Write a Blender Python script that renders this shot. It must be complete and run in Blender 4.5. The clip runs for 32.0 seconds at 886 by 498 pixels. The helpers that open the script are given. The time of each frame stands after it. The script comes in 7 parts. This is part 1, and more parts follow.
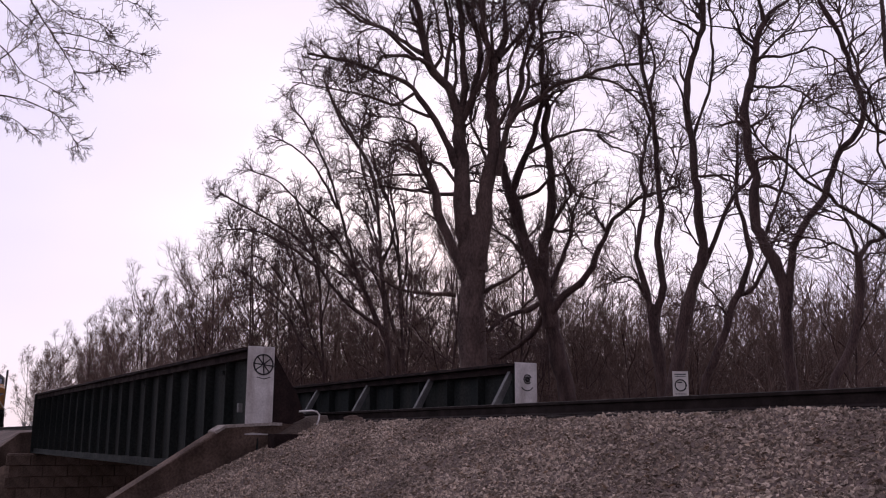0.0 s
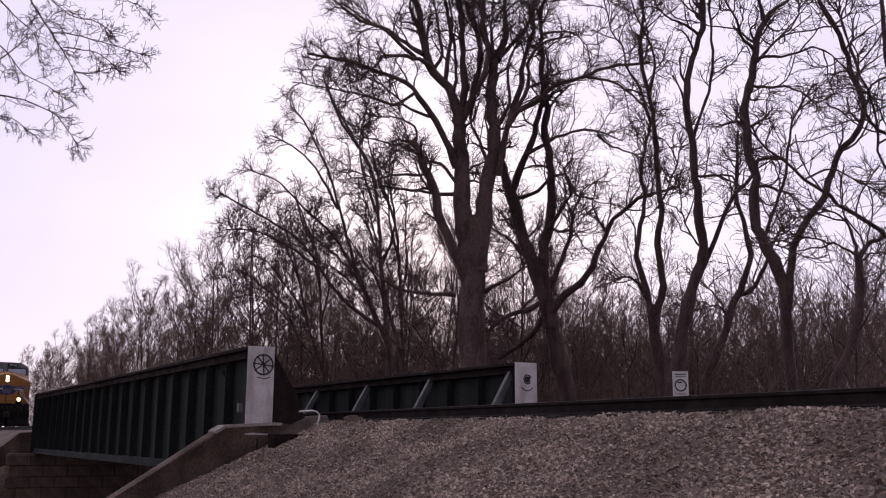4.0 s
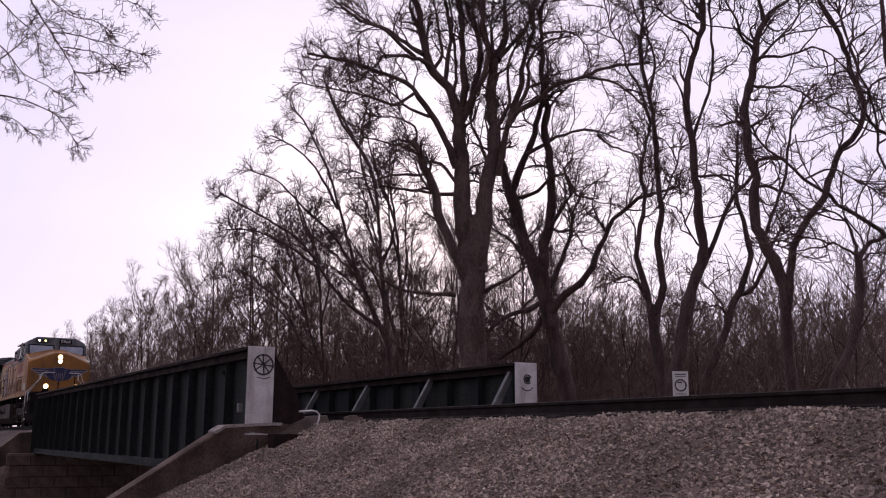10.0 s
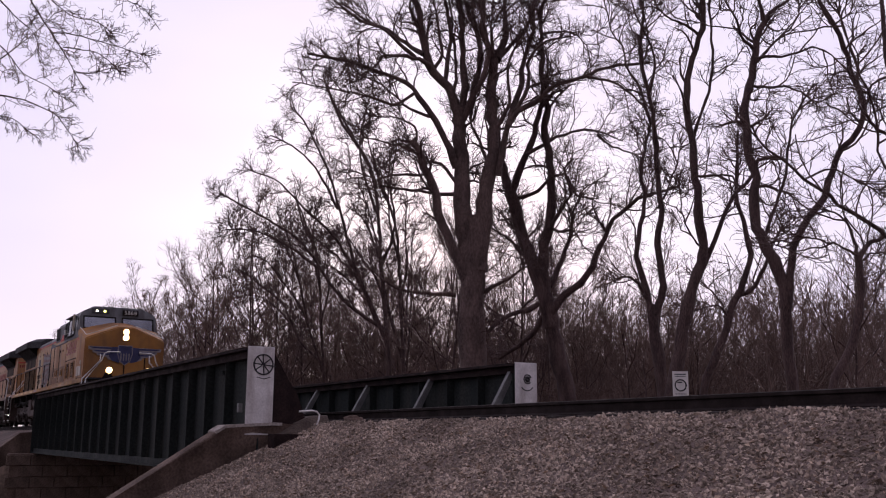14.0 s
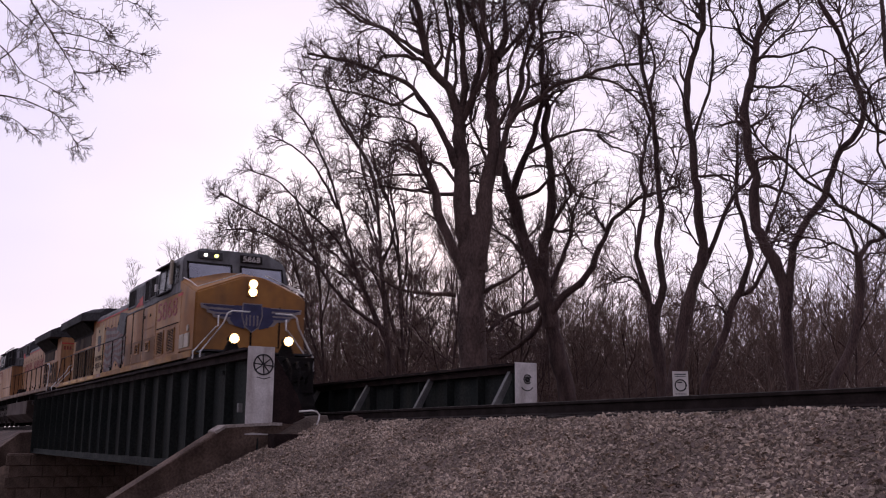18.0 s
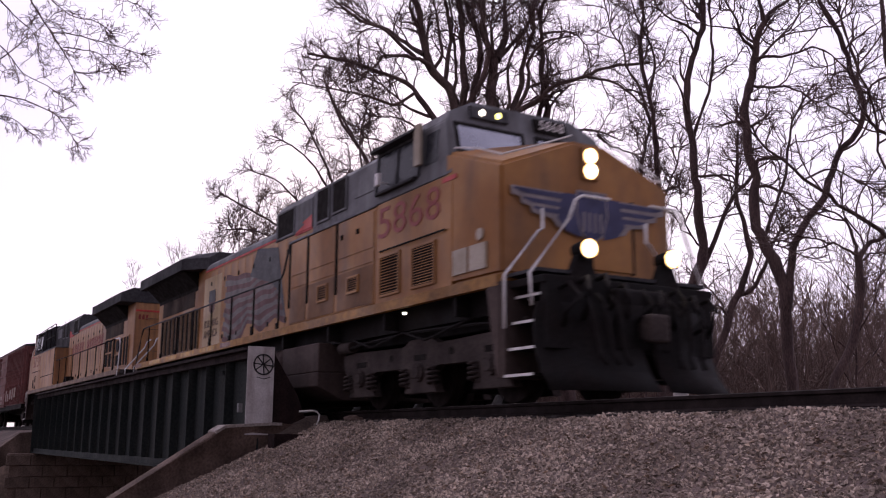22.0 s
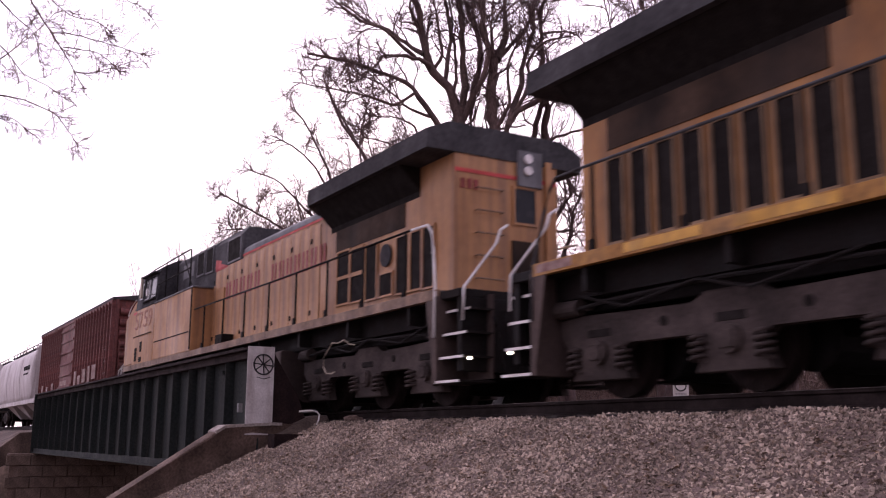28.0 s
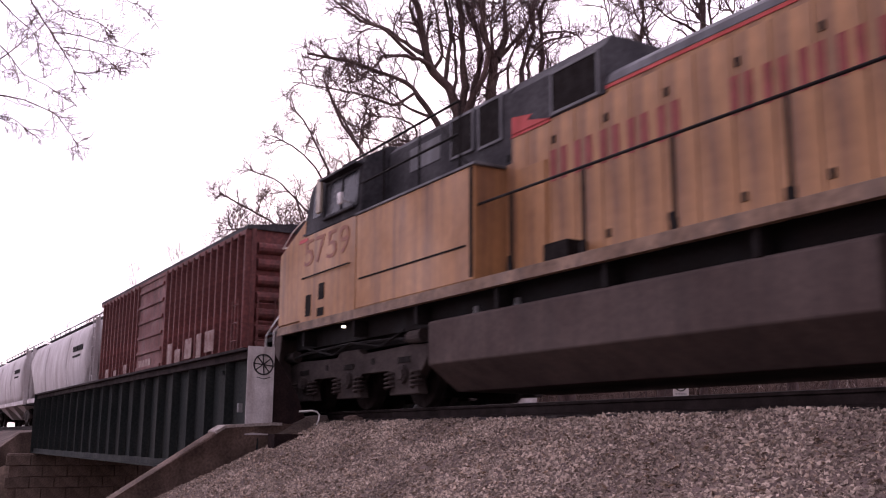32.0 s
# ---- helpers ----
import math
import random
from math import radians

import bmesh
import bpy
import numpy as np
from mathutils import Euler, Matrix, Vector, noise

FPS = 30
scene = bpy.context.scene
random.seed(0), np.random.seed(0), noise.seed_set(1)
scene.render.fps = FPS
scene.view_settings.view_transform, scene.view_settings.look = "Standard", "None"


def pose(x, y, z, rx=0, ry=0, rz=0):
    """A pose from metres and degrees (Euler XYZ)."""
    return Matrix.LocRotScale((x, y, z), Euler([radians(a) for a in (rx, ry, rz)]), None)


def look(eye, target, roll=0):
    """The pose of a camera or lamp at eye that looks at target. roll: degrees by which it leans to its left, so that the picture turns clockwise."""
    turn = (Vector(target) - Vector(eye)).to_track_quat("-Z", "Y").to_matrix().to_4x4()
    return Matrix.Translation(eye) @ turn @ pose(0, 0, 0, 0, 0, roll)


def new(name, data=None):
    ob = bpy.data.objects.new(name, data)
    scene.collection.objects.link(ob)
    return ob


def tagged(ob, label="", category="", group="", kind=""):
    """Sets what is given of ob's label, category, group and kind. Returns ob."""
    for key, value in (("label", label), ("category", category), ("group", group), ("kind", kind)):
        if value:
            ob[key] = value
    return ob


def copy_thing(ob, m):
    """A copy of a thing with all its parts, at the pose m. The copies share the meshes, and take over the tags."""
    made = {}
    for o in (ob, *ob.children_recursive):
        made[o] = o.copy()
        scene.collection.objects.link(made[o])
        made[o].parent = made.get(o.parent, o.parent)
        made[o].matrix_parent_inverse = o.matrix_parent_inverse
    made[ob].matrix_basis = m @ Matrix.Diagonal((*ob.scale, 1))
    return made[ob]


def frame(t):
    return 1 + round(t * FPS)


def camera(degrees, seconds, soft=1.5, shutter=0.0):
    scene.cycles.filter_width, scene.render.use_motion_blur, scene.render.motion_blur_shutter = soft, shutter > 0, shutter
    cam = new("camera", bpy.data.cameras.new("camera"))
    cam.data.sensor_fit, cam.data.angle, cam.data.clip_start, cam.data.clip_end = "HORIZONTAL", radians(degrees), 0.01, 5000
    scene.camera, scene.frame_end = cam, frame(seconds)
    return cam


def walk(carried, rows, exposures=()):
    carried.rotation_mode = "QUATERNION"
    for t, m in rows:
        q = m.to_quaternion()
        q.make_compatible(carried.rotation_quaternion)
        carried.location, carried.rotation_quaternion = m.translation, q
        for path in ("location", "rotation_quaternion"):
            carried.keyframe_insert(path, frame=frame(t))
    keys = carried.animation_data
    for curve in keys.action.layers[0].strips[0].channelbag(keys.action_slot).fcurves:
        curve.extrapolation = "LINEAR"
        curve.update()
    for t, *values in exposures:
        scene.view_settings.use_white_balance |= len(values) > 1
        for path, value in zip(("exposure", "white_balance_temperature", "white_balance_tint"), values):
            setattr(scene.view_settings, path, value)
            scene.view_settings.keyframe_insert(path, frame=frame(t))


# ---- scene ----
# Track runs along x (train travels towards +x), rail tops at z = 0, camera on the -y side.
YAW = 59.43
cam = camera(49.07, 32.0, soft=1.1, shutter=0.9)
EYE = (0.0, -8.556, -0.461)
AIM = (-0.84523, 0.49934, 0.19040)
CAM_POSE = look(EYE, (EYE[0] + AIM[0] * 10, EYE[1] + AIM[1] * 10, EYE[2] + AIM[2] * 10), 0.333)
walk(cam, [(0.0, CAM_POSE), (32.0, CAM_POSE)],
     exposures=[(0.0, 0.19, 6300, 16), (20.0, 0.19, 6300, 16), (21.5, 0.36, 6300, 18), (22.6, 0.62, 6400, 21), (23.6, 0.98, 6550, 24), (25.0, 1.15, 6600, 24), (32.0, 1.2, 6600, 24)])

# ---------------------------------------------------------------- sky and light
world = bpy.data.worlds.new("overcast_sky")
scene.world = world
world.use_nodes = True
wn, wl = world.node_tree.nodes, world.node_tree.links
wn.clear()
SUN_EL, SUN_AZ = radians(14), radians(-60)
SUN_WAY = (-0.83, 0.50, 0.25)


def build_sky():
    out = wn.new("ShaderNodeOutputWorld")
    bg = wn.new("ShaderNodeBackground")
    sky = wn.new("ShaderNodeTexSky")
    sky.sky_type, sky.sun_disc = "NISHITA", False
    sky.sun_elevation, sky.sun_rotation = SUN_EL, SUN_AZ
    sky.dust_density = 3.0
    gain = wn.new("ShaderNodeVectorMath")
    gain.operation = "SCALE"
    gain.inputs["Scale"].default_value = 0.055
    wl.new(sky.outputs["Color"], gain.inputs[0])
    # cloud deck: soft lavender-grey with broad paler patches, peach near the horizon
    co = wn.new("ShaderNodeTexCoord")
    mp = wn.new("ShaderNodeMapping")
    mp.inputs["Scale"].default_value = (1.0, 1.0, 2.6)
    nz = wn.new("ShaderNodeTexNoise")
    nz.inputs["Scale"].default_value, nz.inputs["Detail"].default_value = 2.2, 3.0
    wl.new(co.outputs["Generated"], mp.inputs["Vector"])
    wl.new(mp.outputs["Vector"], nz.inputs["Vector"])
    ramp = wn.new("ShaderNodeValToRGB")
    ramp.color_ramp.elements[0].position, ramp.color_ramp.elements[0].color = 0.3, (0.79, 0.718, 0.915, 1)
    ramp.color_ramp.elements[1].position, ramp.color_ramp.elements[1].color = 0.7, (0.93, 0.862, 1.0, 1)
    wl.new(nz.outputs["Fac"], ramp.inputs["Fac"])
    sep = wn.new("ShaderNodeSeparateXYZ")
    wl.new(co.outputs["Generated"], sep.inputs["Vector"])
    low = wn.new("ShaderNodeMapRange")
    low.inputs["From Min"].default_value, low.inputs["From Max"].default_value = 0.0, 0.10
    low.inputs["To Min"].default_value, low.inputs["To Max"].default_value = 1.0, 0.0
    wl.new(sep.outputs["Z"], low.inputs["Value"])
    peach = wn.new("ShaderNodeMixRGB")
    peach.inputs["Color2"].default_value = (0.95, 0.80, 0.84, 1)
    wl.new(low.outputs["Result"], peach.inputs["Fac"])
    wl.new(ramp.outputs["Color"], peach.inputs["Color1"])
    mix = wn.new("ShaderNodeMixRGB")
    mix.inputs["Fac"].default_value = 0.88
    wl.new(gain.outputs["Vector"], mix.inputs["Color1"])
    wl.new(peach.outputs["Color"], mix.inputs["Color2"])
    # dusk: the deck is brightest towards the hidden low sun and falls off smoothly all the way round
    toward = wn.new("ShaderNodeVectorMath")
    toward.operation = "DOT_PRODUCT"
    toward.inputs[1].default_value = SUN_WAY
    wl.new(co.outputs["Generated"], toward.inputs[0])
    fall = wn.new("ShaderNodeMapRange")
    fall.interpolation_type = "SMOOTHSTEP"
    fall.inputs["From Min"].default_value, fall.inputs["From Max"].default_value = -0.8, 0.42
    fall.inputs["To Min"].default_value, fall.inputs["To Max"].default_value = 0.42, 0.97
    wl.new(toward.outputs["Value"], fall.inputs["Value"])
    wl.new(mix.outputs["Color"], bg.inputs["Color"])
    wl.new(fall.outputs["Result"], bg.inputs["Strength"])
    wl.new(bg.outputs["Background"], out.inputs["Surface"])


build_sky()
sun_data = bpy.data.lights.new("overcast_sun", "SUN")
sun_data.energy, sun_data.angle, sun_data.color = 0.35, radians(30), (1.0, 0.92, 0.88)
sun = new("overcast_sun", sun_data)
sun.matrix_world = look((-83, 50, 40), (0, 0, 0))


# ---------------------------------------------------------------- materials
def mat(name, c1, c2=None, rough=0.8, metal=0.0, scale=2.0, stretch=(1, 1, 1), bump=0.3, fine=40.0,
        dirt=None, dirt_amount=0.0, dirt_stretch=(5, 5, 0.5), vary=0.0, island=0.0, spec=0.4, grain=0.3):
    """Two-scale procedural surface: broad patches, fine grain, optional vertical dirt streaks, relief."""
    m = bpy.data.materials.new(name)
    m.use_nodes = True
    nt = m.node_tree
    n, l = nt.nodes, nt.links
    bs = n["Principled BSDF"]
    bs.inputs["Metallic"].default_value = metal
    bs.inputs["Specular IOR Level"].default_value = spec
    co = n.new("ShaderNodeTexCoord")

    def noise_of(sc, st, detail=4.0):
        mp = n.new("ShaderNodeMapping")
        mp.inputs["Scale"].default_value = st
        l.new(co.outputs["Object"], mp.inputs["Vector"])
        z = n.new("ShaderNodeTexNoise")
        z.inputs["Scale"].default_value, z.inputs["Detail"].default_value = sc, detail
        l.new(mp.outputs["Vector"], z.inputs["Vector"])
        return z.outputs["Fac"]

    def ramp_of(fac, a, b, lo=0.35, hi=0.65):
        r = n.new("ShaderNodeMapRange")
        r.inputs["From Min"].default_value, r.inputs["From Max"].default_value = lo, hi
        r.inputs["To Min"].default_value, r.inputs["To Max"].default_value = a, b
        l.new(fac, r.inputs["Value"])
        return r.outputs["Result"]

    broad = noise_of(scale, stretch)
    tiny = noise_of(fine, stretch, 5.0)
    mx = n.new("ShaderNodeMixRGB")
    c2 = c2 or tuple(v * 0.75 for v in c1)
    mx.inputs["Color1"].default_value, mx.inputs["Color2"].default_value = (*c1, 1), (*c2, 1)
    l.new(ramp_of(broad, 0, 1), mx.inputs["Fac"])
    last = mx.outputs["Color"]
    if dirt:
        d = n.new("ShaderNodeMixRGB")
        d.inputs["Color2"].default_value = (*dirt, 1)
        l.new(ramp_of(noise_of(1.0, dirt_stretch, 6.0), 0, dirt_amount, 0.42, 0.72), d.inputs["Fac"])
        l.new(last, d.inputs["Color1"])
        last = d.outputs["Color"]
    g = n.new("ShaderNodeHueSaturation")
    l.new(ramp_of(tiny, 1 - grain, 1 + grain, 0.3, 0.7), g.inputs["Value"])
    l.new(last, g.inputs["Color"])
    last = g.outputs["Color"]
    if vary or island:
        info = n.new("ShaderNodeObjectInfo") if vary else n.new("ShaderNodeNewGeometry")
        amount = vary or island
        h = n.new("ShaderNodeHueSaturation")
        l.new(ramp_of(info.outputs["Random" if vary else "Random Per Island"], 1 - amount, 1 + amount, 0, 1), h.inputs["Value"])
        l.new(last, h.inputs["Color"])
        last = h.outputs["Color"]
    l.new(last, bs.inputs["Base Color"])
    l.new(ramp_of(broad, max(rough - 0.12, 0.03), min(rough + 0.12, 1.0)), bs.inputs["Roughness"])
    if bump:
        b = n.new("ShaderNodeBump")
        b.inputs["Strength"].default_value, b.inputs["Distance"].default_value = bump, 0.02
        l.new(tiny, b.inputs["Height"])
        l.new(b.outputs["Normal"], bs.inputs["Normal"])
    return m


def glow(name, colour, strength):
    m = bpy.data.materials.new(name)
    m.use_nodes = True
    bs = m.node_tree.nodes["Principled BSDF"]
    bs.inputs["Base Color"].default_value = (*colour, 1)
    bs.inputs["Emission Color"].default_value = (*colour, 1)
    bs.inputs["Emission Strength"].default_value = strength
    return m


M_YELLOW = mat("armour_yellow_paint", (0.33, 0.143, 0.026), (0.25, 0.102, 0.024), 0.6, 0, 0.8, bump=0.04, fine=7,
               dirt=(0.115, 0.056, 0.026), dirt_amount=0.8, dirt_stretch=(1.6, 1.6, 0.7), grain=0.07)
M_YELLOW2 = mat("faded_yellow_paint", (0.40, 0.198, 0.08), (0.31, 0.15, 0.06), 0.6, 0, 0.7, bump=0.04, fine=7,
                dirt=(0.15, 0.078, 0.048), dirt_amount=0.85, dirt_stretch=(5.5, 5.5, 0.4), grain=0.1)
M_PALEYELLOW = mat("pale_yellow_panel_paint", (0.40, 0.27, 0.13), (0.33, 0.22, 0.10), 0.6, 0, 0.9, bump=0.04, fine=7, dirt=(0.15, 0.10, 0.07), dirt_amount=0.5, grain=0.07)
M_SILL = mat("sill_yellow_paint", (0.33, 0.155, 0.022), (0.22, 0.10, 0.02), 0.65, 0, 0.9, bump=0.05, fine=12, dirt=(0.09, 0.05, 0.028), dirt_amount=0.7, dirt_stretch=(1.2, 1.2, 1.2))
M_SILL2 = mat("faded_sill_paint", (0.22, 0.135, 0.085), (0.16, 0.10, 0.066), 0.7, 0, 1.3, bump=0.05, fine=12, dirt=(0.07, 0.048, 0.036), dirt_amount=0.7)
M_GREY = mat("harbour_grey_paint", (0.14, 0.14, 0.15), (0.10, 0.10, 0.108), 0.7, 0, 1.5, bump=0.05, fine=10, dirt=(0.045, 0.04, 0.038), dirt_amount=0.7, grain=0.12)
M_DGREY = mat("sooty_grey_paint", (0.052, 0.05, 0.054), (0.032, 0.031, 0.034), 0.85, 0, 1.5, bump=0.1, fine=14, spec=0.2)
# deeper than grimy steel alone: occlusion below the sill is put into the colour
M_BLACK = mat("grimy_shaded_black_steel", (0.009, 0.008, 0.008), (0.014, 0.011, 0.0105), 0.85, 0, 3, bump=0.2, fine=20, spec=0.15)
M_TRUCK = mat("dusty_truck_steel", (0.055, 0.041, 0.037), (0.032, 0.025, 0.023), 0.9, 0, 2.2, bump=0.3, fine=25, spec=0.2)
M_TANK = mat("dusty_tank_steel", (0.078, 0.055, 0.048), (0.058, 0.041, 0.037), 0.85, 0, 0.9, bump=0.08, fine=16, spec=0.2, dirt=(0.032, 0.025, 0.023), dirt_amount=0.5, grain=0.15)
M_RED = mat("red_paint", (0.50, 0.045, 0.04), (0.36, 0.04, 0.035), 0.6, 0, 3, bump=0.05, grain=0.1)
M_FADERED = mat("faded_red_lettering", (0.235, 0.032, 0.026), (0.18, 0.036, 0.028), 0.65, 0, 4, bump=0.05, grain=0.12)
M_WORNRED = mat("worn_red_lettering", (0.20, 0.06, 0.042), (0.27, 0.115, 0.06), 0.7, 0, 5, bump=0.02, grain=0.2, dirt=(0.30, 0.15, 0.06), dirt_amount=0.6, dirt_stretch=(4, 4, 2))
M_FLAGRED = mat("flag_dull_red_paint", (0.105, 0.036, 0.034), (0.075, 0.030, 0.03), 0.65, 0, 3, bump=0.05, grain=0.15)
M_BLUE = mat("blue_emblem_paint", (0.035, 0.035, 0.105), (0.028, 0.028, 0.07), 0.6, 0, 3, bump=0.05, grain=0.1)
M_FLAGBLUE = mat("flag_blue_paint", (0.034, 0.037, 0.045), (0.048, 0.047, 0.052), 0.65, 0, 3, bump=0.05, grain=0.15)
M_FLAGSTAR = mat("faded_star_paint", (0.085, 0.08, 0.085), (0.07, 0.065, 0.07), 0.65, 0, 3, bump=0.05, grain=0.15)
M_FLAGWHITE = mat("flag_pale_paint", (0.135, 0.11, 0.105), (0.085, 0.072, 0.074), 0.65, 0, 3, bump=0.05, grain=0.15)
M_WHITE = mat("white_paint", (0.72, 0.70, 0.69), (0.55, 0.52, 0.50), 0.6, 0, 4, bump=0.05, grain=0.1)
M_PALE = mat("pale_panel_paint", (0.38, 0.32, 0.25), (0.30, 0.25, 0.19), 0.6, 0, 3, bump=0.05, grain=0.1)
M_EMBLEMWHITE = mat("aged_white_emblem_paint", (0.25, 0.215, 0.21), (0.19, 0.16, 0.16), 0.65, 0, 4, bump=0.05, grain=0.12)
M_STENCIL = mat("worn_stencil_paint", (0.32, 0.235, 0.21), (0.21, 0.125, 0.11), 0.8, 0, 6, bump=0.05, fine=25, dirt=(0.14, 0.06, 0.05), dirt_amount=0.8, dirt_stretch=(6, 6, 3), grain=0.2)
M_STRIPE = mat("reflective_yellow_strip", (0.52, 0.27, 0.02), (0.40, 0.20, 0.02), 0.5, 0, 5, bump=0.02, dirt=(0.12, 0.07, 0.03), dirt_amount=0.6, grain=0.1)
M_SOILED = mat("soiled_yellow_paint", (0.215, 0.10, 0.034), (0.15, 0.07, 0.027), 0.7, 0, 1.1, bump=0.05, fine=9, dirt=(0.085, 0.05, 0.032), dirt_amount=0.8, dirt_stretch=(1.5, 1.5, 0.8), grain=0.1)
M_SLOGAN = mat("worn_brown_lettering", (0.065, 0.045, 0.036), (0.12, 0.075, 0.045), 0.75, 0, 9, bump=0.02, grain=0.2)
M_SOOT = mat("sooty_brown_panel", (0.055, 0.032, 0.02), (0.028, 0.019, 0.015), 0.85, 0, 1.6, bump=0.05, fine=12, spec=0.15, dirt=(0.015, 0.012, 0.011), dirt_amount=0.8, dirt_stretch=(1.5, 1.5, 1.5), grain=0.15)
M_VENT = mat("tan_vent_paint", (0.20, 0.115, 0.055), (0.13, 0.08, 0.045), 0.7, 0, 3, bump=0.05, grain=0.1)
# near-black for dark fittings and seams; also carries the painted shade of openings
M_DARK_AND_SHADE = mat("dark_parts_and_recess_shade", (0.015, 0.012, 0.011), None, 0.9, 0, 6, bump=0.1, spec=0.1)
M_PANE = mat("reflective_pane", (0.30, 0.31, 0.345), (0.22, 0.225, 0.26), 0.18, 0.9, 2, bump=0.0, spec=0.8, grain=0.05)
M_LAMP = glow("headlamp_glow", (1.0, 0.86, 0.62), 22.0)
M_REFLECTOR = glow("lamp_reflector_glow", (1.0, 0.60, 0.22), 3.2)
M_SMALL = glow("marker_glow", (1.0, 0.92, 0.72), 4.0)
M_GREENISH = glow("class_light_glow", (0.95, 0.9, 0.25), 3.0)
M_RUST = mat("boxcar_red_paint", (0.165, 0.046, 0.04), (0.12, 0.037, 0.034), 0.75, 0, 1.3, bump=0.1, fine=14,
             dirt=(0.06, 0.03, 0.026), dirt_amount=0.75, dirt_stretch=(4, 4, 0.4))
M_HOPPER = mat("hopper_grey_paint", (0.50, 0.47, 0.47), (0.42, 0.385, 0.38), 0.65, 0, 0.8, bump=0.05, fine=12,
               dirt=(0.25, 0.20, 0.18), dirt_amount=0.6, dirt_stretch=(3, 3, 0.35), grain=0.08)
M_GIRDER = mat("dark_green_girder_paint", (0.016, 0.0205, 0.02), (0.025, 0.029, 0.028), 0.85, 0, 1.0, bump=0.15, fine=18, spec=0.12,
               dirt=(0.042, 0.042, 0.038), dirt_amount=0.8, dirt_stretch=(3.5, 3.5, 0.35))
M_GIRDER_RUST = mat("rusty_flange_steel", (0.024, 0.013, 0.012), (0.014, 0.009, 0.009), 0.9, 0, 3, bump=0.3, fine=25, spec=0.15)
M_BRACE = mat("grey_brace_steel", (0.15, 0.15, 0.145), (0.10, 0.10, 0.10), 0.7, 0, 3, bump=0.1)
M_PLATE = mat("weathered_white_plate", (0.60, 0.57, 0.56), (0.48, 0.45, 0.44), 0.75, 0, 4, bump=0.1, fine=30,
              dirt=(0.22, 0.17, 0.15), dirt_amount=0.6, dirt_stretch=(5, 5, 1.0), grain=0.12)
M_PAINTBLACK = mat("black_spray_paint", (0.02, 0.018, 0.02), None, 0.7, 0, 8, bump=0.0)
M_CONCRETE = mat("stained_concrete", (0.16, 0.112, 0.09), (0.098, 0.068, 0.055), 0.95, 0, 1.6, bump=0.6, fine=22, spec=0.15,
                 dirt=(0.036, 0.025, 0.02), dirt_amount=0.8, dirt_stretch=(2.0, 2.0, 0.8))
M_CAP = mat("pale_worn_concrete", (0.30, 0.26, 0.235), (0.20, 0.165, 0.145), 0.9, 0, 3, bump=0.6, fine=22)
M_STONE = mat("abutment_stone", (0.14, 0.10, 0.08), (0.095, 0.067, 0.054), 0.95, 0, 2.5, bump=0.6, fine=18, vary=0.15, spec=0.15)
M_RAIL = mat("rusty_rail_steel", (0.02, 0.013, 0.012), (0.014, 0.01, 0.009), 0.85, 0, 5, bump=0.2, spec=0.15)
M_RAILTOP = mat("polished_rail_head", (0.16, 0.145, 0.14), (0.10, 0.09, 0.085), 0.5, 0.8, 5, bump=0.05)
M_TIE = mat("creosoted_tie_wood", (0.022, 0.016, 0.014), (0.035, 0.026, 0.022), 0.9, 0, 3, stretch=(6, 1, 6), bump=0.5, vary=0.3)
M_BALLAST = mat("ballast_stone", (0.38, 0.30, 0.24), (0.18, 0.138, 0.11), 0.9, 0, 0.7, bump=0.4, fine=60, island=0.55, grain=0.2)
M_BED = mat("ballast_dust", (0.12, 0.082, 0.068), (0.075, 0.052, 0.044), 0.95, 0, 1.2, bump=0.9, fine=35, grain=0.45)
M_LEAF = mat("fallen_leaf", (0.34, 0.25, 0.18), (0.20, 0.14, 0.10), 0.85, 0, 3, bump=0.1, island=0.5)
M_GROUND = mat("leaf_litter_soil", (0.15, 0.10, 0.073), (0.085, 0.06, 0.045), 0.95, 0, 0.35, bump=1.0, fine=9, grain=0.4)
M_HEAP = mat("dry_brown_earth", (0.075, 0.052, 0.04), (0.048, 0.034, 0.027), 0.95, 0, 2.5, bump=0.8, fine=30, grain=0.35)
M_ROAD = mat("worn_asphalt", (0.05, 0.048, 0.047), (0.038, 0.036, 0.036), 0.9, 0, 0.6, bump=0.4, fine=50)
M_BARK = mat("grey_brown_bark", (0.092, 0.056, 0.05), (0.054, 0.034, 0.032), 0.95, 0, 1.6, stretch=(3, 3, 0.8), bump=0.9, fine=14, grain=0.4)
M_PALEBARK = mat("mottled_sycamore_bark", (0.135, 0.088, 0.077), (0.077, 0.052, 0.047), 0.95, 0, 1.3, stretch=(2, 2, 1), bump=0.7, fine=9, grain=0.35)
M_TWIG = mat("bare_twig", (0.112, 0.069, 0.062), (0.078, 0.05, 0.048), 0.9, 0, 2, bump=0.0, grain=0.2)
# paler than the near twigs: the haze over the far woods is in this colour
M_HAZETWIG = mat("far_hazed_twig", (0.175, 0.112, 0.09), (0.12, 0.08, 0.068), 0.95, 0, 0.5, bump=0.0, grain=0.2)
M_BRUSH = mat("dry_brush", (0.128, 0.081, 0.064), (0.086, 0.057, 0.047), 0.95, 0, 0.6, bump=0.0, grain=0.25)
M_DARKPANE = mat("dark_cab_glass", (0.02, 0.022, 0.026), (0.03, 0.03, 0.034), 0.25, 0, 2, bump=0.0, spec=0.1, grain=0.05)
M_SIGN = mat("white_sign_sheet", (0.66, 0.63, 0.60), (0.56, 0.53, 0.50), 0.5, 0, 5, bump=0.02, grain=0.06)


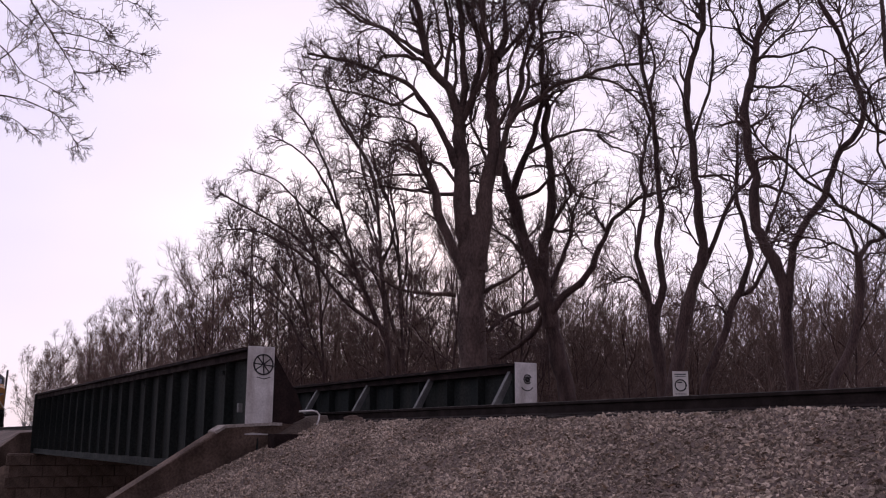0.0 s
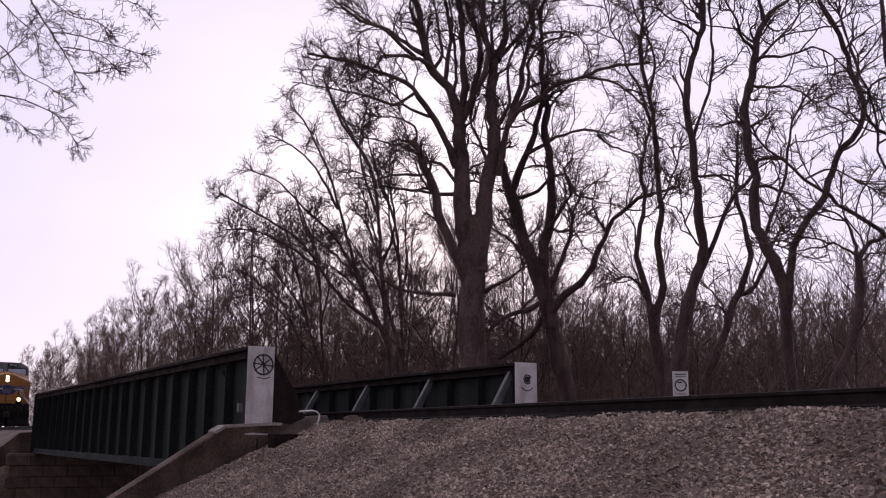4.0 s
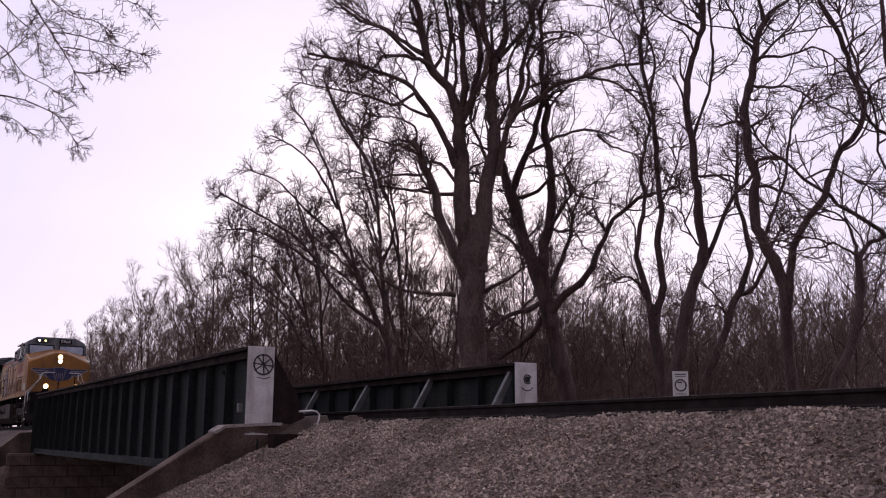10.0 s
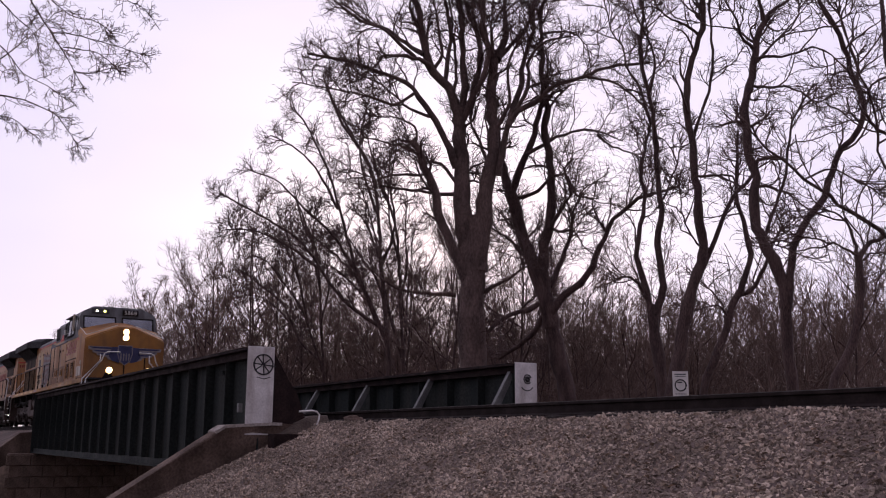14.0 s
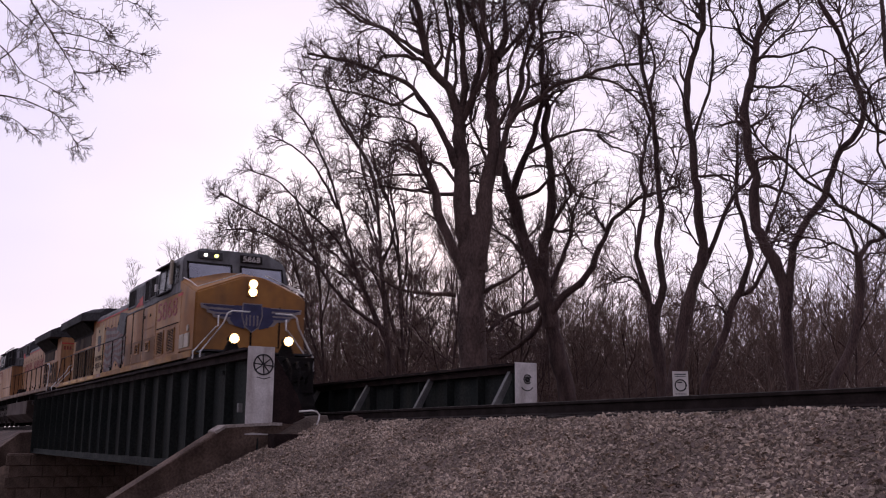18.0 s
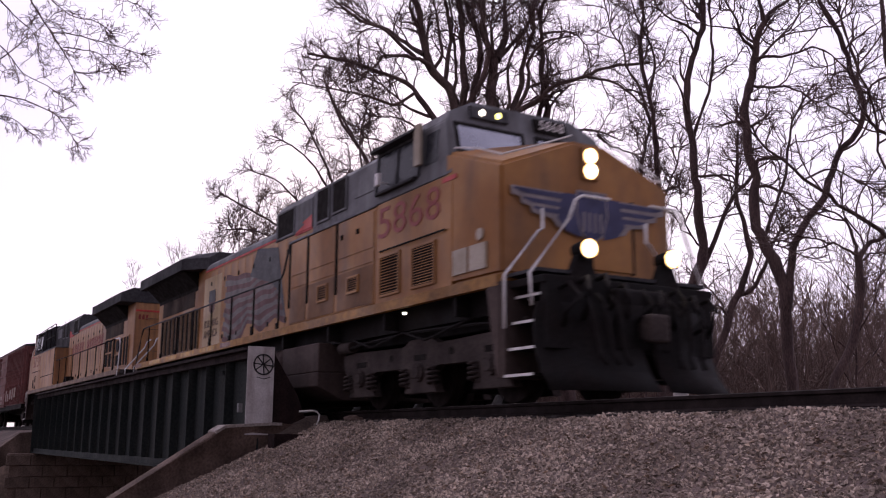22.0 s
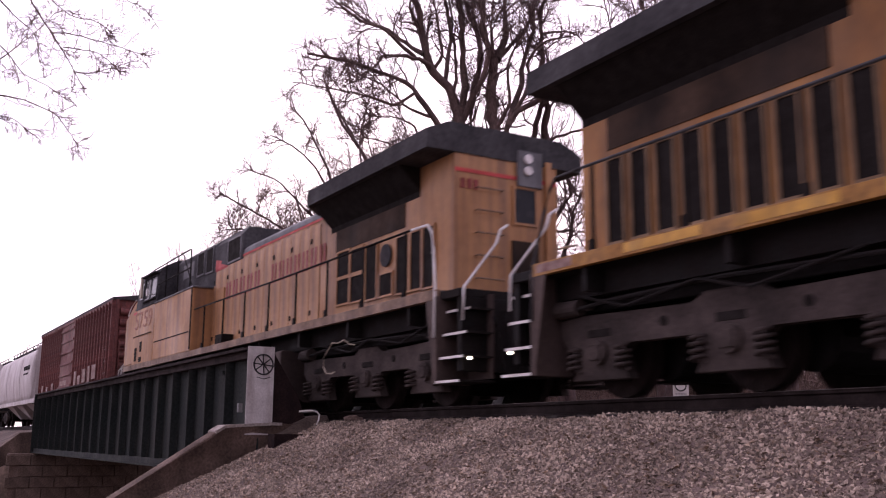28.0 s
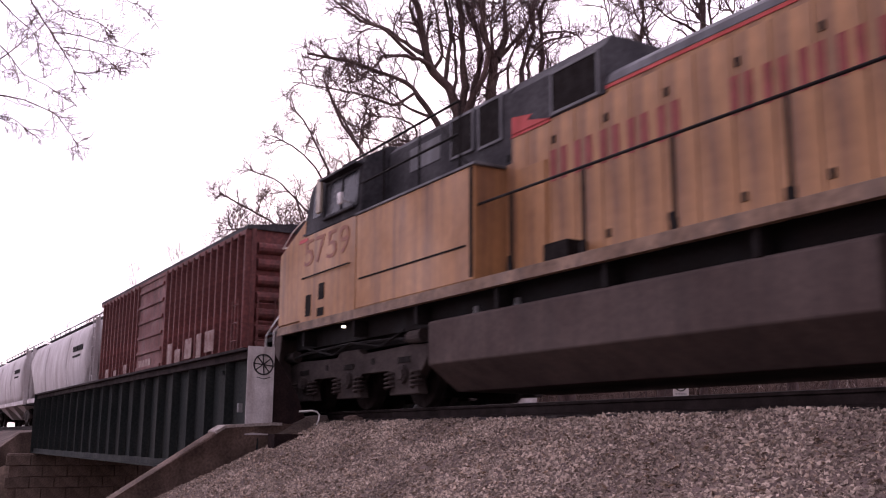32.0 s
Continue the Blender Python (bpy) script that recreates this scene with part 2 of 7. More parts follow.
# ---------------------------------------------------------------- mesh helpers
def bx(bm, x0, x1, y0, y1, z0, z1, bevel=0.0):
    vs = [bm.verts.new((x, y, z)) for x in (x0, x1) for y in (y0, y1) for z in (z0, z1)]
    fs = [bm.faces.new([vs[i] for i in q]) for q in ((0, 1, 3, 2), (4, 6, 7, 5), (0, 4, 5, 1), (2, 3, 7, 6), (0, 2, 6, 4), (1, 5, 7, 3))]
    if bevel:
        edges = list({e for f in fs for e in f.edges})
        bmesh.ops.bevel(bm, geom=edges, offset=bevel, segments=2, affect="EDGES", profile=0.5)


def prism(bm, poly, axis, a0, a1, bevel=0.0):
    """Extrudes a 2D outline along axis: 'x' takes (y, z), 'y' takes (x, z), 'z' takes (x, y)."""
    def at(p, a):
        return {"x": (a, p[0], p[1]), "y": (p[0], a, p[1]), "z": (p[0], p[1], a)}[axis]
    A = [bm.verts.new(at(p, a0)) for p in poly]
    B = [bm.verts.new(at(p, a1)) for p in poly]
    n = len(poly)
    fs = [bm.faces.new([A[i], A[(i + 1) % n], B[(i + 1) % n], B[i]]) for i in range(n)]
    fs += [bm.faces.new(A[::-1]), bm.faces.new(B)]
    if bevel:
        bmesh.ops.bevel(bm, geom=list({e for f in fs for e in f.edges}), offset=bevel, segments=2, affect="EDGES", profile=0.5)


def frame_of(d):
    d = d.normalized()
    a = Vector((0, 0, 1)) if abs(d.z) < 0.9 else Vector((1, 0, 0))
    u = d.cross(a).normalized()
    return u, d.cross(u).normalized()


def cyl(bm, p0, p1, r0, r1=None, n=14):
    p0, p1 = Vector(p0), Vector(p1)
    r1 = r0 if r1 is None else r1
    u, v = frame_of(p1 - p0)
    rings = []
    for p, r in ((p0, r0), (p1, r1)):
        rings.append([bm.verts.new(p + (u * math.cos(2 * math.pi * i / n) + v * math.sin(2 * math.pi * i / n)) * r) for i in range(n)])
    for i in range(n):
        bm.faces.new([rings[0][i], rings[0][(i + 1) % n], rings[1][(i + 1) % n], rings[1][i]])
    bm.faces.new(rings[0][::-1])
    bm.faces.new(rings[1])


def tube(bm, pts, r, n=8):
    pts = [Vector(p) for p in pts]
    rings = []
    for i, p in enumerate(pts):
        d = (pts[min(i + 1, len(pts) - 1)] - pts[max(i - 1, 0)])
        u, v = frame_of(d)
        rings.append([bm.verts.new(p + (u * math.cos(2 * math.pi * k / n) + v * math.sin(2 * math.pi * k / n)) * r) for k in range(n)])
    for a, b in zip(rings, rings[1:]):
        for k in range(n):
            bm.faces.new([a[k], a[(k + 1) % n], b[(k + 1) % n], b[k]])
    bm.faces.new(rings[0][::-1])
    bm.faces.new(rings[-1])


def bolt_head(bm, p, n, r=0.02, h=0.012):
    p, n = Vector(p), Vector(n)
    cyl(bm, p, p + n * h, r, r * 0.8, 6)


def mesh_of(name, bm, material, smooth=False):
    bmesh.ops.recalc_face_normals(bm, faces=bm.faces)
    me = bpy.data.meshes.new(name)
    bm.to_mesh(me)
    bm.free()
    me.materials.append(material)
    if smooth:
        me.polygons.foreach_set("use_smooth", [True] * len(me.polygons))
    return me


def part(name, bm, material, parent, label="", smooth=False):
    ob = new(name, mesh_of(name, bm, material, smooth))
    ob.parent = parent
    if label:
        ob["label"] = label
    return ob


def shared(name, me, parent, m=None):
    ob = new(name, me)
    ob.parent = parent
    if m is not None:
        ob.matrix_basis = m
    return ob


def thing(name, label, category, group="", kind="", m=None):
    ob = new(name)
    ob.empty_display_size = 0.3
    tagged(ob, label, category, group, kind)
    if m is not None:
        ob.matrix_basis = m
    return ob


def whole(name, bm, material, label, category, kind="", group="", smooth=False, m=None):
    ob = new(name, mesh_of(name, bm, material, smooth))
    tagged(ob, label, category, group, kind)
    if m is not None:
        ob.matrix_basis = m
    return ob


def raw_mesh(name, verts, faces, material, smooth=True):
    me = bpy.data.meshes.new(name)
    me.from_pydata(verts, [], faces)
    me.materials.append(material)
    if smooth:
        me.polygons.foreach_set("use_smooth", [True] * len(me.polygons))
    return me


def letters(text, height, material, name="lettering", extrude=0.004):
    """Flat lettering as a mesh, in the xy plane, left-aligned at the origin, capital height = height."""
    cu = bpy.data.curves.new(name, "FONT")
    cu.body, cu.size, cu.extrude = text, height / 0.7, extrude
    tmp = bpy.data.objects.new(name, cu)
    scene.collection.objects.link(tmp)
    bpy.context.view_layer.update()
    me = bpy.data.meshes.new_from_object(tmp.evaluated_get(bpy.context.evaluated_depsgraph_get()))
    scene.collection.objects.unlink(tmp)
    bpy.data.objects.remove(tmp)
    me.materials.clear()
    me.materials.append(material)
    return me


# ---------------------------------------------------------------- ground, road and embankment
RAV_L, RAV_R = -41.1, -17.75


def ease(a, b, x):
    t = min(max((x - a) / (b - a), 0.0), 1.0)
    return t * t * (3 - 2 * t)


def ground_height(x, y):
    near = max(-0.60 + 0.44 * (y + 1.3), -1.97) if y < -1.3 else -0.60
    far = max(-0.60 - 0.45 * (y - 2.0), -2.3) if y > 2.0 else -0.60
    z = near if y < 0 else far
    z += 0.10 * noise.noise((x * 0.25, y * 0.25, 0.0)) * (1.0 if abs(y) > 3.5 else 0.0)
    bank = 0.3 if abs(y) < 4.6 else min(0.3 + (abs(y) - 4.6) * 0.8, 4.5)
    cut = ease(RAV_L - bank, RAV_L + 0.4, x) * (1 - ease(RAV_R - 0.4, RAV_R + bank, x))
    return z + cut * (-5.6 - z)


def spread(lo, hi, step, reach):
    out = list(np.arange(lo, hi + 1e-6, step))
    d, g = step, []
    while d < reach:
        d *= 1.5
        g.append(d)
    return [lo - v for v in np.cumsum(g)[::-1]] + out + [hi + v for v in np.cumsum(g)]


def build_ground():
    xs = sorted(spread(-60, 12, 1.2, 700) + [RAV_L - 0.32, RAV_L, RAV_L + 0.42, RAV_R - 0.42, RAV_R, RAV_R + 0.32])
    ys = spread(-14, 24, 0.7, 700)
    vs = [(x, y, ground_height(x, y)) for x in xs for y in ys]
    n = len(ys)
    fs = [(i * n + j, (i + 1) * n + j, (i + 1) * n + j + 1, i * n + j + 1) for i in range(len(xs) - 1) for j in range(n - 1)]
    ob = new("ground", raw_mesh("ground", vs, fs, M_GROUND))
    tagged(ob, "brown leaf-littered soil of the embankment and woodland floor", "ground", kind="structure")
    bm = bmesh.new()
    bx(bm, -33.5, -23.5, -260, 260, -5.9, -5.52)
    whole("road", bm, M_ROAD, "dark worn asphalt road passing under the bridge", "road", "structure")


build_ground()


def bed_height(x, y):
    a = abs(y)
    z = -0.21 if a < 1.31 else -0.21 - 0.44 * (a - 1.31)
    if a < 1.25:
        z = -0.20
    return z + 0.035 * noise.noise((x * 0.9, y * 0.9, 3.0)) + 0.015 * noise.noise((x * 4, y * 4, 7.0)) - 0.012 * ease(-3, -10, x)


def build_ballast():
    xs = list(np.arange(-16.88, -2.0, 0.12)) + list(np.arange(-2.0, 60.0, 1.0))
    ys = list(np.arange(-4.9, -1.2, 0.1)) + [-1.2, -0.6, 0, 0.6, 1.2, 1.35, 2, 3, 3.6]
    for name, cols in (("ballast_bed", xs), ("far_ballast_bed", list(np.arange(-332.0, -42.0, 2.0)))):
        vs = [(x, y, bed_height(x, y)) for x in cols for y in ys]
        n = len(ys)
        fs = [(i * n + j, (i + 1) * n + j, (i + 1) * n + j + 1, i * n + j + 1) for i in range(len(cols) - 1) for j in range(n - 1)]
        ob = new(name, raw_mesh(name, vs, fs, M_BED))
        tagged(ob, "grey-brown crushed stone ballast bank under the track", "ballast", kind="structure")
    # loose stones: eight-cornered chips, tumbled
    rng = np.random.default_rng(5)
    base = np.array([(1, 0, 0), (-1, 0, 0), (0, 1, 0), (0, -1, 0), (0, 0, 1), (0, 0, -1)], float)
    tri = [(0, 2, 4), (2, 1, 4), (1, 3, 4), (3, 0, 4), (2, 0, 5), (1, 2, 5), (3, 1, 5), (0, 3, 5)]
    vs, fs = [], []
    count = 56000
    px = -16.84 + 15.0 * rng.random(count) ** 0.92
    py = -1.22 - 3.3 * rng.random(count) ** 1.1
    size = 0.009 + 0.016 * rng.random(count) ** 1.9
    for x, y, s in zip(px, py, size):
        shape = base * (s * rng.uniform(0.6, 1.35, (6, 3)) * np.array((1.3, 1.1, 0.7))) + rng.normal(0, s * 0.28, (6, 3))
        q = rng.normal(size=4)
        q /= np.linalg.norm(q)
        w, a, b, c = q
        rot = np.array([(1 - 2 * (b * b + c * c), 2 * (a * b - c * w), 2 * (a * c + b * w)),
                        (2 * (a * b + c * w), 1 - 2 * (a * a + c * c), 2 * (b * c - a * w)),
                        (2 * (a * c - b * w), 2 * (b * c + a * w), 1 - 2 * (a * a + b * b))])
        k = len(vs)
        z = bed_height(x, y) + s * 0.25
        vs.extend((shape @ rot.T + (x, y, z)).tolist())
        fs.extend([(i + k, j + k, m + k) for i, j, m in tri])
    ob = new("ballast_stones", raw_mesh("ballast_stones", vs, fs, M_BALLAST, False))
    tagged(ob, "loose angular grey and brown ballast stones", "gravel", kind="stuff")
    # dead leaves among the stones
    vs, fs = [], []
    for i in range(2000):
        x, y = -16.7 + 14.8 * rng.random(), -1.6 - 2.9 * rng.random()
        s, a = 0.014 + 0.026 * rng.random(), rng.uniform(0, 6.28)
        u = np.array((math.cos(a), math.sin(a), rng.uniform(-0.5, 0.5))) * s
        v = np.array((-math.sin(a), math.cos(a), rng.uniform(-0.5, 0.5))) * s * 0.6
        c = np.array((x, y, bed_height(x, y) + 0.035))
        up = np.array((0, 0, s * rng.uniform(0.1, 0.5)))
        k = len(vs)
        vs.extend([(c - u).tolist(), (c + v + up).tolist(), (c + u).tolist(), (c - v + up).tolist(), (c - u * 0.2 - up * 0.3).tolist()])
        fs.extend([(k, k + 1, k + 4), (k + 1, k + 2, k + 4), (k + 2, k + 3, k + 4), (k + 3, k, k + 4)])
    ob = new("dead_leaves", raw_mesh("dead_leaves", vs, fs, M_LEAF, False))
    tagged(ob, "curled brown dead leaves scattered over the ballast", "leaves", kind="stuff")


build_ballast()


# ---------------------------------------------------------------- track
def build_track():
    prof = [(-0.075, -0.18), (0.075, -0.18), (0.075, -0.165), (0.012, -0.14), (0.01, -0.05), (0.036, -0.036), (0.036, -0.006),
            (0.026, 0.0), (-0.026, 0.0), (-0.036, -0.006), (-0.036, -0.036), (-0.01, -0.05), (-0.012, -0.14), (-0.075, -0.165)]
    for y in (-0.755, 0.755):
        bm = bmesh.new()
        prism(bm, [(y + a, b) for a, b in prof], "x", -330, 60)
        ob = whole("rail", bm, M_RAIL, "rust-brown steel running rail spiked to wooden ties", "rail", "structure", "running rails")
        bm = bmesh.new()
        bx(bm, -330, 60, y - 0.022, y + 0.022, 0.0005, 0.003)
        part("railhead", bm, M_RAILTOP, ob, "polished steel running surface")
    bm = bmesh.new()
    bx(bm, -0.115, 0.115, -1.3, 1.3, -0.36, -0.195, 0.012)
    tie = mesh_of("railroad_tie", bm, M_TIE)
    bm = bmesh.new()
    bx(bm, -0.09, 0.09, -0.17, 0.17, -0.195, -0.180)
    plate = mesh_of("tie_plate", bm, M_RAIL)
    rng = random.Random(3)
    i = 0
    x = -43.0
    while x < 9:
        ob = new("railroad_tie", tie)
        ob.matrix_basis = pose(x, rng.uniform(-0.03, 0.03), 0, 0, 0, rng.uniform(-0.8, 0.8))
        tagged(ob, "dark creosoted wooden railroad tie bedded in ballast", "railroad tie", "ties under the rails")
        for side in (-0.755, 0.755):
            shared("tie_plate", plate, ob, pose(0, side, 0))
        x += 0.53
    bm = bmesh.new()
    x = -330.0
    while x < -43.3:
        bx(bm, x - 0.115, x + 0.115, -1.3, 1.3, -0.36, -0.195)
        x += 0.6
    whole("far_railroad_ties", bm, M_TIE, "dark wooden ties of the distant track", "railroad ties", "stuff")


build_track()


# ---------------------------------------------------------------- bridge
def build_girder(parent, side, x0, x1, top, outer, inner, near, low):
    """One plate girder: web, flanges, riveted stiffeners, end plate."""
    mid = (outer + inner) / 2
    lo, hi = min(outer, inner), max(outer, inner)
    bm = bmesh.new()
    bx(bm, x0, x1, mid - 0.012, mid + 0.012, low, top)
    g = part("girder_web", bm, M_GIRDER, parent, "dark green riveted steel web plate")
    bm = bmesh.new()
    bx(bm, x0, x1, lo, hi, top, top + 0.035, 0.004)
    bx(bm, x0 + 0.3, x1 - 0.3, lo + 0.02, hi - 0.02, top + 0.035, top + 0.06, 0.004)
    bx(bm, x0, x1, mid + 0.013, mid + 0.16, top - 0.14, top - 0.002, 0.004)
    bx(bm, x0, x1, mid - 0.16, mid - 0.013, top - 0.14, top - 0.002, 0.004)
    part("top_flange", bm, M_GIRDER_RUST, parent, "rust-brown top flange plates")
    bm = bmesh.new()
    bx(bm, x0, x1, lo, hi, low - 0.04, low, 0.004)
    bx(bm, x0, x1, mid + 0.013, mid + 0.15, low + 0.001, low + 0.14, 0.004)
    bx(bm, x0, x1, mid - 0.15, mid - 0.013, low + 0.001, low + 0.14, 0.004)
    part("bottom_flange", bm, M_GIRDER, parent)
    n = 20
    bm = bmesh.new()
    bx(bm, -0.006, 0.006, 0.013, 0.19, low + 0.14, top - 0.14)
    bx(bm, 0.006, 0.11, 0.013, 0.026, low + 0.14, top - 0.14)
    for k in range(9):
        bolt_head(bm, (0.06, 0.026, low + 0.25 + k * 0.22), (0, 1, 0), 0.018)
    stiff = mesh_of("stiffener", bm, M_GIRDER)
    for i in range(n + 1):
        x = x0 + 0.12 + (x1 - x0 - 0.3) * i / n
        for face in (1, -1):
            ob = shared("stiffener", stiff, parent, Matrix.Translation((x, mid, 0)) @ Matrix.Rotation(0 if face > 0 else math.pi, 4, "Z"))
    bm = bmesh.new()
    bx(bm, x1, x1 + 0.02, lo, hi, -0.44 if near else -0.41, top + 0.06, 0.003)
    plate = part("end_plate", bm, M_PLATE, parent, "weathered white-painted end plate with black graffiti")
    bm = bmesh.new()
    bx(bm, x0 - 0.02, x0, lo, hi, low - 0.04, top + 0.06, 0.003)
    part("end_plate", bm, M_GIRDER, parent, "dark end plate")
    bm = bmesh.new()
    X = x1 + 0.024

    def ring(cy, cz, r, w, a0=0, a1=360, step=12, squash=1.0):
        pts = [(X, cy + math.cos(radians(a)) * r * squash, cz + math.sin(radians(a)) * r) for a in range(a0, a1 + 1, step)]
        tube(bm, pts, w, 5)
    if near:
        cy, cz, r = mid + 0.045, top - 0.265, 0.18
        ring(cy, cz, r, 0.014)
        for a, b in ((95, 275), (38, 215), (130, 310)):
            p = [(X, cy + math.cos(radians(v)) * r * 1.08, cz + math.sin(radians(v)) * r * 1.08) for v in (a, b)]
            tube(bm, p, 0.012, 5)
        tube(bm, [(X, cy - 0.2, cz + 0.02), (X, cy + 0.24, cz - 0.03)], 0.011, 5)
        tube(bm, [(X, cy - 0.12, cz - 0.23), (X, cy + 0.02, cz - 0.26), (X, cy + 0.14, cz - 0.22)], 0.006, 4)
    else:
        cy, cz = mid + 0.03, top - 0.26
        ring(cy, cz, 0.035, 0.028, 0, 360, 30)
        ring(cy, cz, 0.085, 0.012, 20, 330)
        ring(cy - 0.01, cz - 0.06, 0.16, 0.01, 215, 330)
    part("graffiti", bm, M_PAINTBLACK, plate, "black sprayed graffiti ring")


def build_bridge():
    br = thing("girder_bridge", "dark green steel plate girder railway bridge with white end plates", "bridge")
    build_girder(br, -1, -42.0, -16.96, 1.085, -2.63, -2.12, True, -1.12)
    build_girder(br, 1, -40.6, -15.48, 0.91, 2.72, 2.21, False, -1.4)
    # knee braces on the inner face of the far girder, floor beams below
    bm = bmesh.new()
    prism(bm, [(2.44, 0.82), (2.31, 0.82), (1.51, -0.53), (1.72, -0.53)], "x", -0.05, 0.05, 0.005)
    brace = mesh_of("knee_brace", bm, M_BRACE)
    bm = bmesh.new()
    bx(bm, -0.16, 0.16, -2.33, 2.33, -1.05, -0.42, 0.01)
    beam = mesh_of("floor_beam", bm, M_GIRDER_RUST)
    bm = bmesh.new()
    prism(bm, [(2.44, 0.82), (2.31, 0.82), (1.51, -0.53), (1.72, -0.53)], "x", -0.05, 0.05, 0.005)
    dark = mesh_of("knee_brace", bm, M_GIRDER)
    bm = bmesh.new()
    prism(bm, [(-2.12, 1.06), (-2.12, -0.24), (-1.40, -0.28), (-1.62, 0.28)], "x", -17.04, -17.0)
    part("gusset_plate", bm, M_GIRDER_RUST, br, "dark gusset plate at the girder end")
    for k in range(8):
        x = -15.82 - k * 3.14
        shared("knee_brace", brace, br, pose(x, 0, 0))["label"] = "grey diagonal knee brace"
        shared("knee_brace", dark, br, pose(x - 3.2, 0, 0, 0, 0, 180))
        shared("floor_beam", beam, br, pose(x - 0.6, 0, 0))
    for y in (-0.75, 0.75):
        bm = bmesh.new()
        bx(bm, -41, -16.97, y - 0.15, y + 0.15, -0.42, -0.37)
        bx(bm, -41, -16.97, y - 0.01, y + 0.01, -0.9, -0.42)
        part("stringer", bm, M_GIRDER_RUST, br)
    bm = bmesh.new()
    bx(bm, -17.2, -17.1, -2.71, -2.63, -0.04, 0.12, 0.01)
    part("junction_box", bm, M_BRACE, br, "small grey metal box")
    return br


build_bridge()


def build_abutments():
    bm = bmesh.new()
    prism(bm, [(-1.14, -0.28), (-2.12, -0.22), (-2.99, -0.28), (-4.74, -1.48), (-6.13, -2.41), (-6.13, -6.2), (6.0, -6.2), (6.0, -2.6), (3.0, -0.65), (1.4, -0.45)], "x", -17.35, -16.89, 0.05)
    for v in bm.verts:
        v.co.x -= 0.2 * max(0.0, -2.99 - v.co.y)
    ob = whole("abutment_wall_near", bm, M_CONCRETE, "stained sloping concrete wing wall of the bridge abutment", "wall", "structure")
    bm = bmesh.new()
    prism(bm, [(-1.95, -0.222), (-2.12, -0.215), (-2.99, -0.268), (-2.99, -0.32), (-2.12, -0.27), (-1.95, -0.27)], "x", -17.37, -16.878)
    prism(bm, [(-2.992, -0.268), (-3.16, -0.37), (-3.16, -0.425), (-2.992, -0.32)], "x", -17.38, -16.885)
    part("wall_cap", bm, M_CAP, ob, "pale worn concrete capping")
    bm = bmesh.new()
    bx(bm, -19.0, -17.35, -3.1, 3.1, -6.2, -1.18, 0.03)
    part("bridge_seat", bm, M_CONCRETE, ob)
    bm = bmesh.new()
    prism(bm, [(-1.4, -0.34), (-2.12, -0.34), (-3.04, -0.37), (-5.3, -2.25), (-5.3, -6.2), (5.2, -6.2), (5.2, -2.6), (3.0, -0.6), (1.4, -0.5)], "x", -42.95, -42.1, 0.03)
    ob = whole("abutment_wall_far", bm, M_CONCRETE, "old concrete abutment wall below the far bridge end", "wall", "structure")
    bm = bmesh.new()
    bx(bm, -42.1, -41.1, -3.46, 3.4, -6.2, -1.18, 0.02)
    core = part("bridge_seat", bm, M_CONCRETE, ob)
    bm = bmesh.new()
    bx(bm, 0, 0.10, -0.44, 0.44, -0.2, 0.2, 0.03)
    block = mesh_of("stone_block", bm, M_STONE)
    for r in range(11):
        for k in range(8):
            y = -3.15 + k * 0.9 + (0.45 if r % 2 else 0)
            if y < 3.2:
                shared("stone_block", block, ob, pose(-41.12, y, -1.42 - r * 0.42))


build_abutments()


def build_pipe_loop():
    bm = bmesh.new()
    tube(bm, [(-16.63, -1.73, -0.02), (-16.64, -1.48, 0.0), (-16.64, -1.38, -0.02), (-16.64, -1.33, -0.07), (-16.64, -1.34, -0.16), (-16.62, -1.42, -0.33)], 0.017, 8)
    whole("pipe_loop", bm, M_WHITE, "bent white pipe end sticking out of the ballast", "pipe", smooth=True)
    bm = bmesh.new()
    bmesh.ops.create_icosphere(bm, subdivisions=2, radius=0.16)
    for v in bm.verts:
        n = noise.noise(v.co * 9)
        v.co = Vector((v.co.x * 1.3, v.co.y * 0.9, v.co.z * 0.5)) * (1 + 0.5 * n)
    whole("loose_stone", bm, M_CONCRETE, "dark flat stone lying at the tie ends", "stone", m=pose(-15.69, -1.09, -0.17))


build_pipe_loop()


def build_dirt_heap():
    """Bank of earth heaped against the girder end, beside the track."""
    bm = bmesh.new()
    nx, ny = 26, 20
    grid = []
    for i in range(nx + 1):
        x = -17.7 + 1.05 * i / nx
        row = []
        for j in range(ny + 1):
            y = -2.15 + 1.15 * j / ny
            rise = ease(0.0, 1.0, (y + 2.15) / 0.85)
            fade = ease(0.0, 1.0, (-16.6 - x) / 0.35)
            z = -0.42 + 0.34 * rise * fade + 0.03 * noise.noise(Vector((x * 4, y * 4, 0.3))) + 0.012 * noise.noise(Vector((x * 14, y * 14, 2.0)))
            row.append(bm.verts.new((x, y, z if 0 < i < nx and 0 < j < ny else z - 0.5)))
        grid.append(row)
    for a, b in zip(grid, grid[1:]):
        for j in range(ny):
            bm.faces.new([a[j], b[j], b[j + 1], a[j + 1]])
    whole("dirt_heap", bm, M_HEAP, "low bank of brown earth against the girder end", "earth", "structure", smooth=True)


build_dirt_heap()


